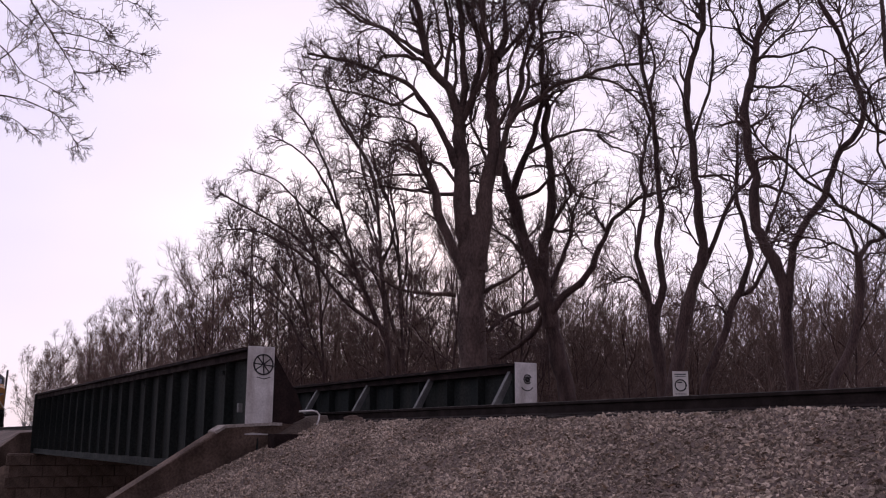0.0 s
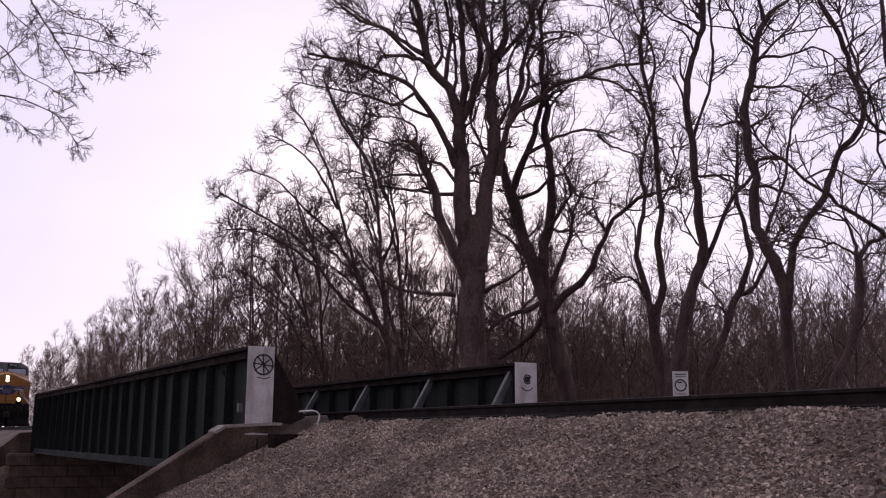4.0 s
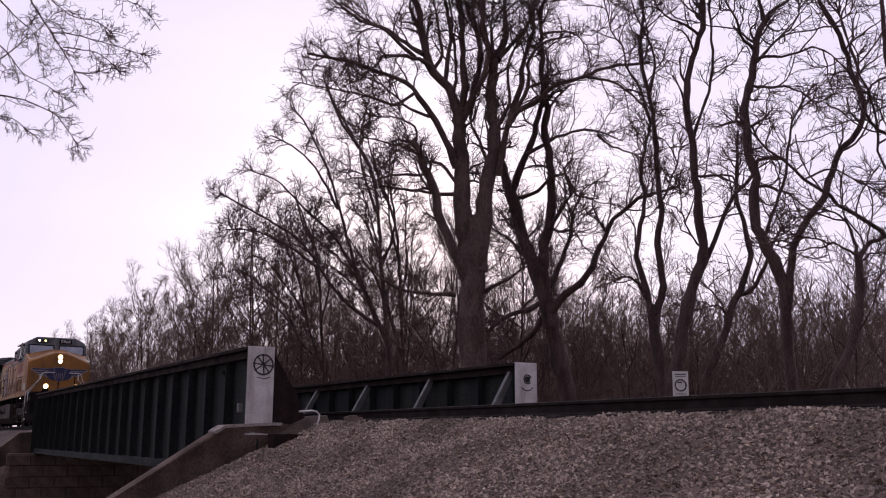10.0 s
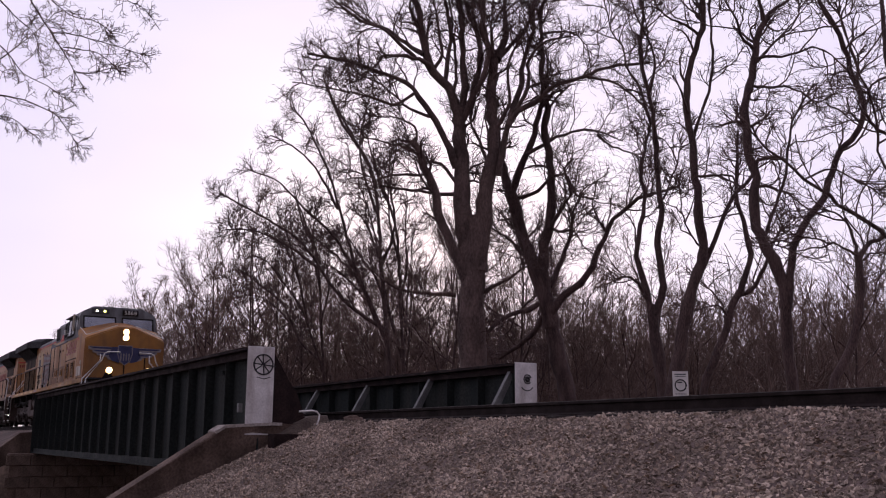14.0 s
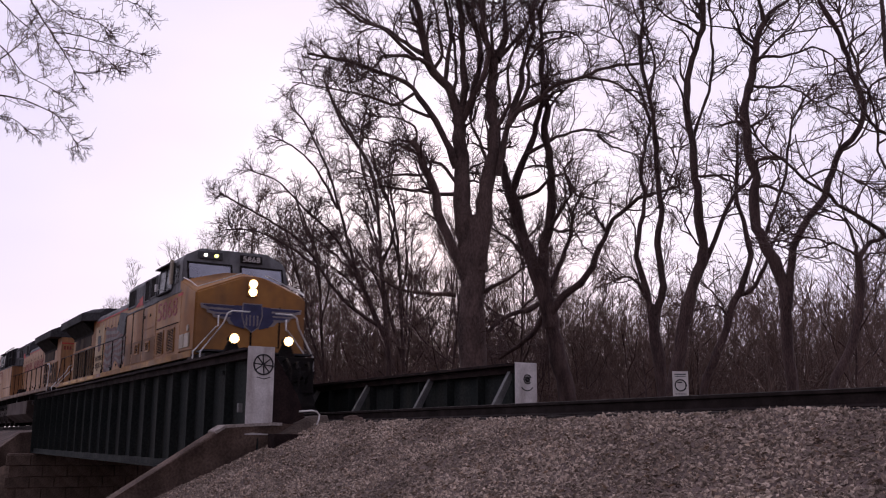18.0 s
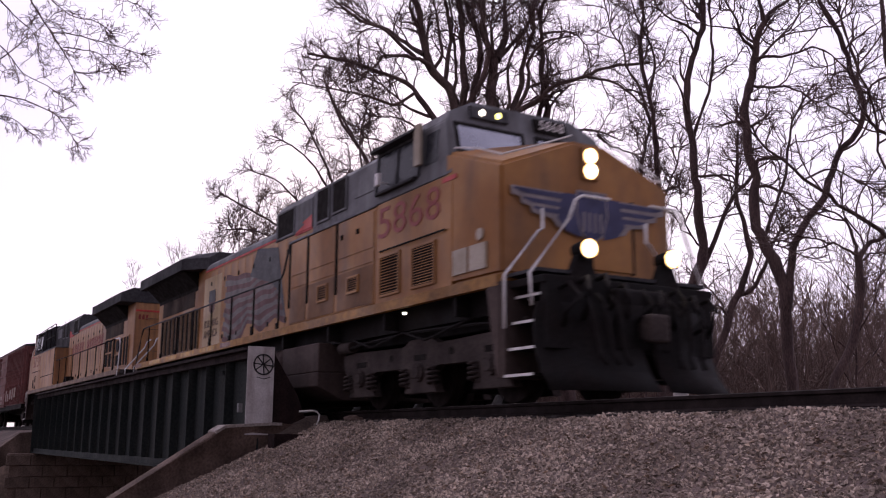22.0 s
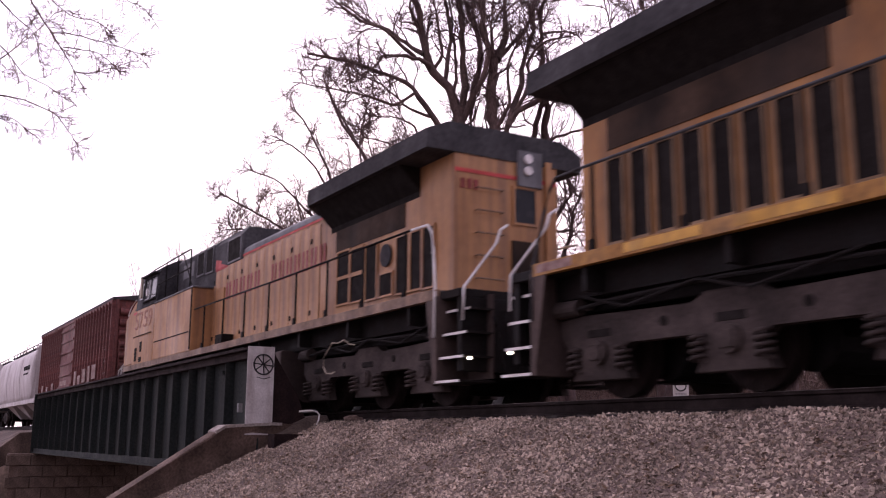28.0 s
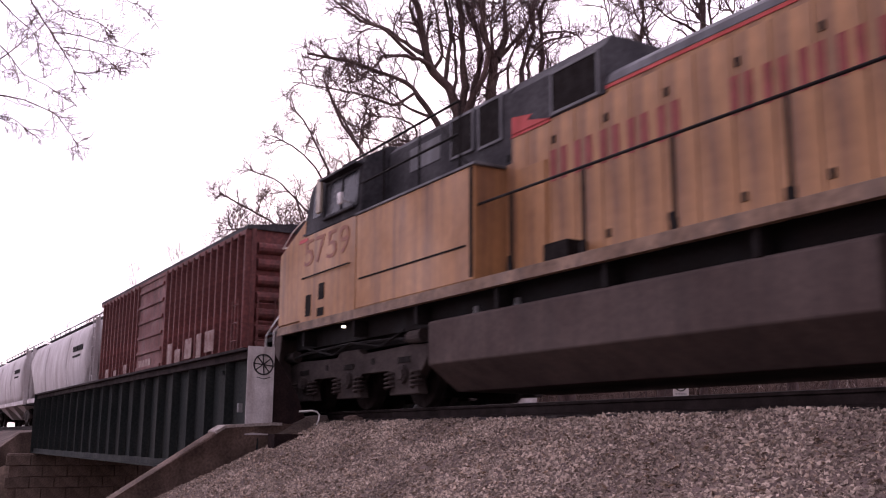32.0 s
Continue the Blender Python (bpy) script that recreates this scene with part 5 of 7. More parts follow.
def build_brush():
    rng = np.random.default_rng(77)
    n = 1500
    y = 6.0 + 34 * rng.random(n) ** 1.4
    x = -110 + 116 * rng.random(n) ** 1.2
    z = np.array([ground_height(a, b) for a, b in zip(x, y)])
    h = rng.uniform(0.8, 3.4, n)
    lean = rng.normal(0, 0.16, (n, 2)) * h[:, None]
    t = np.linspace(0, 1, 4)
    P = np.stack([x[:, None] + lean[:, :1] * t ** 2, y[:, None] + lean[:, 1:] * t ** 2, z[:, None] - 0.1 + h[:, None] * t], -1)
    R = np.full((n, 1), 0.013) * np.linspace(1, 0.5, 4)
    A, RA = offshoots(P, R, 5, 0.15, (0.25, 0.55), (25, 60), 4, 0.1, 0.2, 0.009, rng, ratio=True)
    B, RB = offshoots(A, RA, 3, 0.15, (0.3, 0.6), (25, 60), 3, 0.05, 0.2, 0.007, rng, ratio=True)
    v, f = join_sweeps([(P, R, 3), (A, RA, 3), (B, RB, 3)])
    ob = new("undergrowth", quick_mesh("undergrowth", v, f, M_BRUSH))
    tagged(ob, "tangled dry brown undergrowth below the bare trees", "undergrowth", kind="stuff")
    n = 1200
    y = 20 + 45 * rng.random(n)
    x = -130 + 105 * rng.random(n)
    z = np.array([ground_height(a, b) for a, b in zip(x, y)])
    h = rng.uniform(4.5, 10.0, n)
    lean = rng.normal(0, 0.08, (n, 2)) * h[:, None]
    P = np.stack([x[:, None] + lean[:, :1] * t ** 2, y[:, None] + lean[:, 1:] * t ** 2, z[:, None] - 0.1 + h[:, None] * t], -1)
    R = np.full((n, 1), 0.035) * np.linspace(1, 0.35, 4)
    A, RA = offshoots(P, R, 7, 0.35, (0.2, 0.45), (25, 55), 4, 0.15, 0.18, 0.014, rng, ratio=True)
    B, RB = offshoots(A, RA, 4, 0.15, (0.35, 0.65), (25, 60), 3, 0.08, 0.2, 0.012, rng, ratio=True)
    v, f = join_sweeps([(P, R, 3), (A, RA, 3), (B, RB, 3)])
    ob = new("sapling_thicket", quick_mesh("sapling_thicket", v, f, M_BRUSH))
    tagged(ob, "dense thicket of thin bare saplings deep in the woods", "saplings", kind="stuff")

    # bushy growth along the far side of the line beyond the bridge
    n = 420
    x = -135 + 78 * rng.random(n)
    y = 9.5 + 10 * rng.random(n)
    z = np.array([ground_height(a, b) for a, b in zip(x, y)])
    h = rng.uniform(2.5, 6.0, n)
    lean = rng.normal(0, 0.07, (n, 2)) * h[:, None]
    P = np.stack([x[:, None] + lean[:, :1] * t ** 2, y[:, None] + lean[:, 1:] * t ** 2, z[:, None] - 0.1 + h[:, None] * t], -1)
    R = np.full((n, 1), 0.032) * np.linspace(1, 0.35, 4)
    A, RA = offshoots(P, R, 10, 0.2, (0.3, 0.55), (18, 48), 4, 0.16, 0.13, 0.014, rng, ratio=True)
    B, RB = offshoots(A, RA, 10, 0.15, (0.4, 0.75), (25, 65), 3, 0.1, 0.16, 0.011, rng, ratio=True)
    v, f = join_sweeps([(P, R, 3), (A, RA, 3), (B, RB, 3)])
    ob = new("bushy_scrub", quick_mesh("bushy_scrub", v, f, M_HAZETWIG))
    tagged(ob, "bushy bare scrub along the line beyond the bridge", "scrub", kind="stuff")

    # deep woods: close-set thin trunks that shut off the horizon
    n = 1450
    ang, dist = radians(28) + radians(63) * rng.random(n) ** 0.88, 40 + 80 * rng.random(n)
    x, y = EYE[0] - np.sin(ang) * dist, EYE[1] + np.cos(ang) * dist
    keep = y > 11
    x, y = x[keep], y[keep]
    n = len(x)
    z = np.array([ground_height(a, b) for a, b in zip(x, y)])
    ang = ang[keep]
    h = rng.uniform(4.5, 9.0, n) + 5.5 * np.clip((radians(55) - ang) / radians(20), 0, 1)
    lean = rng.normal(0, 0.05, (n, 2)) * h[:, None]
    P = np.stack([x[:, None] + lean[:, :1] * t ** 2, y[:, None] + lean[:, 1:] * t ** 2, z[:, None] - 0.2 + h[:, None] * t], -1)
    R = rng.uniform(0.04, 0.10, (n, 1)) * np.linspace(1, 0.25, 4)
    A, RA = offshoots(P, R, 9, 0.4, (0.2, 0.4), (25, 55), 4, 0.15, 0.15, 0.025, rng, ratio=True)
    B, RB = offshoots(A, RA, 4, 0.15, (0.35, 0.65), (25, 60), 3, 0.08, 0.2, 0.018, rng, ratio=True)
    v, f = join_sweeps([(P, R, 4), (A, RA, 3), (B, RB, 3)])
    ob = new("deep_woods", quick_mesh("deep_woods", v, f, M_HAZETWIG))
    tagged(ob, "brown-grey mass of distant bare woodland", "woods", kind="stuff")


build_brush()


# ---------------------------------------------------------------- train: running gear
WHEELS = []


def wheel_mesh(r, gauge, axle_r=0.09):
    bm = bmesh.new()
    for s in (-1, 1):
        y = s * gauge / 2
        cyl(bm, (0, y - s * 0.015, 0), (0, y + s * 0.11, 0), r, r * 0.985, 28)
        cyl(bm, (0, y - s * 0.045, 0), (0, y - s * 0.015, 0), r + 0.025, r + 0.025, 28)
        cyl(bm, (0, y + s * 0.11, 0), (0, y + s * 0.20, 0), 0.16, 0.13, 16)
        for k in range(6):
            a = k * math.pi / 3
            cyl(bm, (math.cos(a) * r * 0.6, y + s * 0.108, math.sin(a) * r * 0.6), (math.cos(a) * r * 0.6, y + s * 0.118, math.sin(a) * r * 0.6), 0.05, 0.05, 8)
    cyl(bm, (0, -gauge / 2, 0), (0, gauge / 2, 0), axle_r, axle_r, 14)
    return mesh_of("wheelset", bm, M_RAIL)


LOCO_WHEEL = wheel_mesh(0.52, 1.435)
CAR_WHEEL = wheel_mesh(0.45, 1.435)


def add_wheel(parent, me, x, r):
    w = shared("wheelset", me, parent, pose(x, 0, r))
    w["label"] = "rusty steel wheelset"
    WHEELS.append((w, x, r))


def spring_mesh(r, h):
    bm = bmesh.new()
    for k in range(4):
        z = h * (k + 0.5) / 4
        tube(bm, [(math.cos(a) * r, math.sin(a) * r, z + (a / 6.283 - 0.5) * h / 4) for a in np.linspace(0, 6.283, 11)], 0.022, 5)
    return mesh_of("coil_spring", bm, M_TRUCK, True)


SPRING = spring_mesh(0.085, 0.28)


def loco_truck(loco, axles):
    """Three-axle truck: cast side frames with arches between the pedestals, springs, motors, brake gear."""
    a, b, c = axles
    for s in (-1, 1):
        out = []
        # outline walks along the bottom: pedestal, arch, pedestal, arch, pedestal, then back along the top
        for i, x in enumerate(axles):
            out += [(x - 0.50, 0.20), (x + 0.50, 0.20), (x + 0.40, 0.42), (x + 0.36, 0.52)]
            if i < 2:
                nx = axles[i + 1]
                out += [(x + 0.52, 0.62), (nx - 0.52, 0.62), (nx - 0.36, 0.52), (nx - 0.40, 0.42)]
        out += [(c + 0.62, 0.60), (c + 0.74, 0.74), (c + 0.74, 0.95), (c + 0.30, 0.98), (b + 0.55, 0.92), (b + 0.35, 1.04), (b - 0.35, 1.04), (b - 0.55, 0.92),
                (a - 0.30, 0.98), (a - 0.74, 0.95), (a - 0.74, 0.74), (a - 0.62, 0.60), (a - 0.40, 0.42)]
        bm = bmesh.new()
        prism(bm, out, "y", s * 1.02, s * 1.18, 0.015)
        fr = part("truck_frame", bm, M_TRUCK, loco, "dusty grey-brown cast truck side frame")
        for x in axles:
            bm = bmesh.new()
            cyl(bm, (x, s * 1.17, 0.52), (x, s * 1.24, 0.52), 0.15, 0.145, 20)
            cyl(bm, (x, s * 1.24, 0.52), (x, s * 1.265, 0.52), 0.095, 0.09, 16)
            for k in range(4):
                q = math.pi / 4 + k * math.pi / 2
                bolt_head(bm, (x + math.cos(q) * 0.115, s * 1.24, 0.52 + math.sin(q) * 0.115), (0, s, 0), 0.018, 0.02)
            part("journal_box", bm, M_TRUCK, fr, "round journal cover")
            bm = bmesh.new()
            bx(bm, x - 0.20, x + 0.20, s * 1.175 - 0.01, s * 1.175 + 0.02, 0.70, 0.80, 0.01)
            part("frame_slot", bm, M_DARK_AND_SHADE, fr)
            for dx in (-0.43, 0.43):
                ob = shared("coil_spring", SPRING, fr, pose(x + dx, s * 1.2, 0.30))
        for dx in (-0.95, 0.95):
            bm = bmesh.new()
            cyl(bm, (b + dx, s * 1.16, 0.79), (b + dx, s * 1.19, 0.79), 0.06, 0.06, 14)
            part("frame_hole", bm, M_DARK_AND_SHADE, fr)
        for x in (a - 0.5, c + 0.5):
            bm = bmesh.new()
            cyl(bm, (x - 0.22, s * 1.22, 1.08), (x + 0.22, s * 1.22, 1.08), 0.11, 0.10, 14)
            cyl(bm, (x + 0.22, s * 1.22, 1.08), (x + 0.42, s * 1.22, 1.05), 0.03, 0.03, 8)
            part("brake_cylinder", bm, M_TRUCK, loco, "dusty brake cylinder")
        bm = bmesh.new()
        tube(bm, [(a - 0.7, s * 1.25, 1.02), (a + 0.3, s * 1.27, 1.10), (b, s * 1.27, 1.14), (c - 0.3, s * 1.27, 1.10), (c + 0.7, s * 1.25, 1.02)], 0.025, 6)
        part("brake_pipe", bm, M_BLACK, loco)
        bm = bmesh.new()
        tube(bm, [(a - 0.2, s * 1.3, 1.2), (a + 0.6, s * 1.3, 1.0), (b - 0.3, s * 1.32, 1.15), (b + 0.4, s * 1.32, 0.98), (c - 0.4, s * 1.3, 1.18)], 0.018, 6)
        part("cable", bm, M_BLACK, loco)
    bm = bmesh.new()
    bx(bm, a - 0.6, c + 0.6, -0.95, 0.95, 0.72, 1.0, 0.03)
    part("truck_bolster", bm, M_BLACK, loco)
    for x in axles:
        bm = bmesh.new()
        cyl(bm, (x + 0.42, -0.5, 0.52), (x + 0.42, 0.5, 0.52), 0.33, 0.33, 14)
        part("traction_motor", bm, M_BLACK, loco)
        add_wheel(loco, LOCO_WHEEL, x, 0.52)


def slat_louvre(loco, name, x0, x1, z0, z1, y, s, n, material):
    bm = bmesh.new()
    t = 0.035
    for p in ((x0, x1, z0, z0 + t), (x0, x1, z1 - t, z1), (x0, x0 + t, z0 + t, z1 - t), (x1 - t, x1, z0 + t, z1 - t)):
        bx(bm, p[0], p[1], min(y, y + s * 0.03), max(y, y + s * 0.03), p[2], p[3])
    fr = part(name, bm, material, loco)
    # flat dark sheet behind the slats, coloured as the shade of the recess
    bm = bmesh.new()
    bx(bm, x0 + t, x1 - t, min(y, y + s * 0.004), max(y, y + s * 0.004), z0 + t, z1 - t)
    part("recess", bm, M_DARK_AND_SHADE, fr)
    h = (z1 - z0 - 2 * t) / n
    bm = bmesh.new()
    prism(bm, [(0, 0), (s * 0.03, -0.3 * h), (s * 0.03, -0.55 * h), (0, -0.25 * h)], "x", x0 + t, x1 - t)
    me = mesh_of("slat", bm, material)
    for k in range(n):
        shared("slat", me, fr, Matrix.Translation((0, y, z0 + t + (k + 0.75) * h)))


def flag_decal(loco, y, s, x0, x1, zb, zt):
    """A hanging, waving flag painted on the hood: rippled stripes under a draped star field, a few millimetres proud."""
    def drape(u):
        """Lower edge of the star field, as a share of the hood's height; u runs from the hoist to the fly."""
        return float(np.interp(u, (0, 0.11, 0.24, 0.41, 0.58), (0.11, 0.45, 0.585, 0.655, 0.735)))

    def edge(u, k):
        """Height of stripe edge k (0 to 13)."""
        top = float(np.interp(u, (0, 0.58, 0.75, 1), (0.95, 0.775, 0.80, 0.85))) + 0.012 * math.sin(u * 21)
        low = float(np.interp(u, (0, 0.09, 0.17, 0.26, 0.37, 0.43, 0.52, 0.60, 0.65, 0.71, 0.82, 0.92, 1), (0.11, 0.16, 0.21, 0.16, 0.10, 0.12, 0.21, 0.23, 0.15, 0.06, 0.04, 0.06, 0.10)))
        f = k / 13
        h = top + (low - top) * f + 0.035 * math.sin(u * 17 + 2.5 * f) * math.sin(math.pi * f)
        return min(h, drape(u) + 0.02) if u < 0.58 else h

    def spot(u, h, off):
        return x1 - (x1 - x0) * u, y + s * off, zb + (zt - zb) * h

    for k in range(13):
        bm = bmesh.new()
        rows = []
        for c in range(41):
            u = 0.02 + 0.98 * c / 40
            ragged = 0.02 * math.sin(k * 2.1) + 0.04 * (k / 13) if c == 40 else 0.0
            if edge(u, k) - edge(u, k + 1) > 0.003:
                rows.append([bm.verts.new(spot(u + ragged, edge(u, j), 0.004)) for j in (k, k + 1)])
        for p, q in zip(rows, rows[1:]):
            bm.faces.new([p[0], q[0], q[1], p[1]])
        part("flag_stripe", bm, M_FLAGRED if k % 2 == 0 else M_FLAGWHITE, loco, "faded painted flag stripe")

    def field_spot(a, d, off):
        """a runs across the field from the hoist, d down it."""
        u1 = float(np.interp(a, (0, 0.2, 0.45, 0.7, 1), (0, 0.11, 0.24, 0.41, 0.58)))
        return spot(0.15 + 0.32 * a + (u1 - 0.15 - 0.32 * a) * d, (0.92 + 0.08 * a) * (1 - d) + drape(u1) * d, off)

    bm = bmesh.new()
    cols = [[bm.verts.new(field_spot(c / 12, d / 4, 0.007)) for d in range(5)] for c in range(13)]
    for p, q in zip(cols, cols[1:]):
        for d in range(4):
            bm.faces.new([p[d], q[d], q[d + 1], p[d + 1]])
    field = part("flag_field", bm, M_FLAGBLUE, loco, "faded dark blue star field")
    bm = bmesh.new()
    bm.faces.new([bm.verts.new((math.cos(i * math.pi / 5 + 1.57) * (0.036 if i % 2 == 0 else 0.015), s * 0.010, math.sin(i * math.pi / 5 + 1.57) * (0.036 if i % 2 == 0 else 0.015))) for i in range(10)])
    star = mesh_of("flag_star", bm, M_FLAGSTAR)
    for r in range(6):
        for c in range(7):
            shared("flag_star", star, field, pose(*field_spot((c + 0.3 + 0.5 * (r % 2)) / 7.8, 0.1 + r * 0.16, 0.0)))


def place_text(loco, text, height, width, material, x, y, z, s, name="road_number", label=""):
    """Lettering on a side wall: s = -1 is the right side of the unit, 1 the left; x is where it starts."""
    me = letters(text, height, material, name)
    xs = [v.co.x for v in me.vertices]
    ys = [v.co.y for v in me.vertices]
    w, h0 = max(xs) - min(xs), min(ys)
    hh = max(ys) - h0
    for v in me.vertices:
        v.co = Vector(((v.co.x - min(xs)) * width / w, (v.co.y - h0) * height / hh, v.co.z))
    ob = shared(name, me, loco, pose(x, y + s * 0.004, z, 90, 0, 0) if s < 0 else pose(x, y + s * 0.004, z, 90, 0, 180))
    if label:
        ob["label"] = label
    return ob


def step_well(loco, x0, x1, s, rear):
    """Corner steps: side plate and treads below the platform."""
    bm = bmesh.new()
    inner, outer = s * 0.95, s * 1.53
    ix = x0 - 0.10 if not rear else x1
    bx(bm, ix, ix + 0.10, min(inner, outer), max(inner, outer), 0.28, 1.55, 0.01)
    bx(bm, x0, x1, min(inner, inner + s * 0.04), max(inner, inner + s * 0.04), 0.35, 1.55)
    prism(bm, [(-0.34 if not rear else 0.44, 1.55), (-0.02 if not rear else 0.12, 1.55), (-0.02 if not rear else 0.12, 0.30), (-0.10 if not rear else 0.20, 0.30)] if not rear else
          [(0.10, 1.55), (0.42, 1.55), (0.18, 0.30), (0.10, 0.30)], "y", outer - s * 0.03, outer)
    sp = part("step_well", bm, M_TANK, loco, "grimy step well side plate")
    if rear:
        for v in sp.data.vertices:
            if abs(v.co.x) < 0.6 and v.co.x > 0.05:
                v.co.x += x1 - 0.10
    for k in range(4):
        z = 0.31 + k * 0.34
        d = k * 0.06
        bm = bmesh.new()
        bx(bm, x0, x1, min(inner, outer - s * d), max(inner, outer - s * d), z - 0.02, z + 0.012, 0.004)
        tr = part("step_tread", bm, M_DARK_AND_SHADE, loco)
        bm = bmesh.new()
        e = outer - s * d
        bx(bm, x0, x1, min(e, e + s * 0.012), max(e, e + s * 0.012), z - 0.022, z + 0.014)
        part("tread_edge", bm, M_WHITE, tr, "white-painted tread edge")


def emblem_wings(loco):
    """Plain blue and white winged shapes across the nose."""
    def plate(name, mt, pts, x0, x1, label):
        bm = bmesh.new()
        prism(bm, pts, "x", x0, x1)
        part(name, bm, mt, loco, label)
    for s in (-1, 1):
        plate("emblem_edge", M_EMBLEMWHITE, [(s * 0.18, 2.87), (s * 1.38, 2.87), (s * 1.36, 2.75), (s * 1.22, 2.73), (s * 1.20, 2.64), (s * 1.06, 2.62), (s * 1.03, 2.53), (s * 0.70, 2.49), (s * 0.60, 2.38), (s * 0.18, 2.30)], 0.034, 0.040, "white wing outline")
        for z, b, h in ((2.815, 1.33, 0.036), (2.695, 1.17, 0.034), (2.585, 1.00, 0.034)):
            plate("emblem_feather", M_BLUE, [(s * 0.48, z - h), (s * (b - 0.16), z - h * 0.8), (s * b, z + h * 0.4), (s * b, z + h), (s * 0.48, z + h)], 0.041, 0.045, "blue wing feather")
        plate("emblem_feather", M_BLUE, [(s * 0.20, 2.88), (s * 0.50, 2.87), (s * 0.60, 2.50), (s * 0.46, 2.34), (s * 0.20, 2.27)], 0.041, 0.045, "blue wing root")
    plate("emblem_edge", M_EMBLEMWHITE, [(-0.27, 2.95), (0.27, 2.95), (0.29, 2.62), (0.20, 2.33), (0, 2.18), (-0.20, 2.33), (-0.29, 2.62)], 0.036, 0.047, "white shield outline")
    plate("emblem_shield", M_BLUE, [(-0.24, 2.92), (0.24, 2.92), (0.26, 2.62), (0.18, 2.35), (0, 2.21), (-0.18, 2.35), (-0.26, 2.62)], 0.040, 0.052, "blue shield shape")
    for y in (-0.15, -0.05, 0.05, 0.15):
        bm = bmesh.new()
        bx(bm, 0.045, 0.056, y - 0.018, y + 0.018, 2.36, 2.64)
        part("emblem_stripe", bm, M_EMBLEMWHITE, loco, "white stripe")


def build_loco(lead):
    yel, sill = (M_YELLOW, M_SILL) if lead else (M_YELLOW2, M_SILL2)
    nd = -1 if lead else 1
    t = thing("locomotive", "weathered yellow and grey six-axle diesel locomotive leading, headlights lit" if lead else
              "faded yellow and grey six-axle diesel locomotive running backwards as second unit", "locomotive", "locomotives of the freight train")

    def box(name, mt, x0, x1, y0, y1, z0, z1, bevel=0.0, label="", parent=None):
        bm = bmesh.new()
        bx(bm, x0, x1, min(y0, y1), max(y0, y1), z0, z1, bevel)
        return part(name, bm, mt, parent or t, label)

    # underframe and deck
    box("underframe", M_BLACK, -20.3, 0.2, -0.95, 0.95, 1.05, 1.60, 0.02, "black underframe")
    box("deck", M_DGREY, -19.85, 0.72, -1.44, 1.44, 1.60, 1.645)
    for s in (-1, 1):
        box("side_sill", sill, -19.8, -0.06, s * 1.44, s * 1.535, 1.50, 1.66, 0.006, "yellow edge stripe along the sill" if lead else "")
        if lead:
            for k in range(6):
                x = -19.7 + k * 1.62
                box("reflective_strip", M_STENCIL if k in (0, 5) else M_STRIPE, x, x + (0.7 if k in (0, 5) else 1.15), s * 1.535, s * 1.54, 1.535, 1.64, 0.0, "worn reflective strip on the sill")
        box("sill_web", M_BLACK, -19.75, -0.3, s * 1.08, s * 1.20, 1.20, 1.60)
        for k in range(9):
            x = -18.9 + k * 2.2
            box("sill_bracket", M_BLACK, x, x + 0.08, s * 0.95, s * 1.46, 1.22, 1.5)
    # full-width cabinet behind the cab
    box("equipment_cabinet", yel, -7.42, -3.66, -1.53, 1.53, 1.66, 3.29, 0.02, "yellow full-width equipment cabinet")
    for s in (-1, 1):
        for x in ((-7.40, -6.50, -5.19) if lead else (-7.36,)):
            box("cabinet_strap", M_DARK_AND_SHADE, x - 0.035, x + 0.035, s * 1.53, s * 1.548, 2.0 if lead else 1.7, 3.27)
        if lead:
            for x0, x1 in ((-7.34, -6.56), (-6.43, -5.26), (-5.12, -3.72)):
                box("cabinet_door", yel, x0, x1, s * 1.53, s * 1.542, 2.62, 3.24, 0.004)
                box("cabinet_door", yel, x0, x1, s * 1.53, s * 1.540, 2.38, 2.58, 0.004)
                box("lower_panel", M_SOILED, x0, x1, s * 1.53, s * 1.540, 1.69, 2.34, 0.004, "soiled tan lower panel")
            slat_louvre(t, "small_louvre", -5.98, -5.52, 1.94, 2.26, s * 1.54, s, 6, yel)
            slat_louvre(t, "small_louvre", -4.70, -4.24, 1.94, 2.24, s * 1.54, s, 6, yel)
            for x in (-5.0, -4.35):
                box("latch", M_BLACK, x, x + 0.07, s * 1.54, s * 1.565, 2.95, 3.03)
        else:
            box("grab_bar", M_DARK_AND_SHADE, -7.2, -3.8, s * 1.53, s * 1.545, 2.15, 2.175)
    box("cabinet_ledge", M_GREY, -7.46, -3.6, -1.55, 1.55, 3.29, 3.33, 0.004, "grey ledge")
    # grey upper structure with dark grilles
    bm = bmesh.new()
    prism(bm, [(-1.0, 3.33), (1.0, 3.33), (1.0, 4.42), (0.86, 4.56), (-0.86, 4.56), (-1.0, 4.42)], "x", -7.6, -3.7, 0.012)
    part("upper_hood", bm, M_GREY if lead else M_DGREY, t, "grey upper hood")
    bm = bmesh.new()
    prism(bm, [(-1.015, 3.74), (1.015, 3.74), (1.015, 4.36), (0.86, 4.56), (-0.86, 4.56), (-1.015, 4.36)], "x", -9.64, -7.6, 0.012)
    part("upper_hood", bm, M_GREY if lead else M_DGREY, t, "grey upper hood")
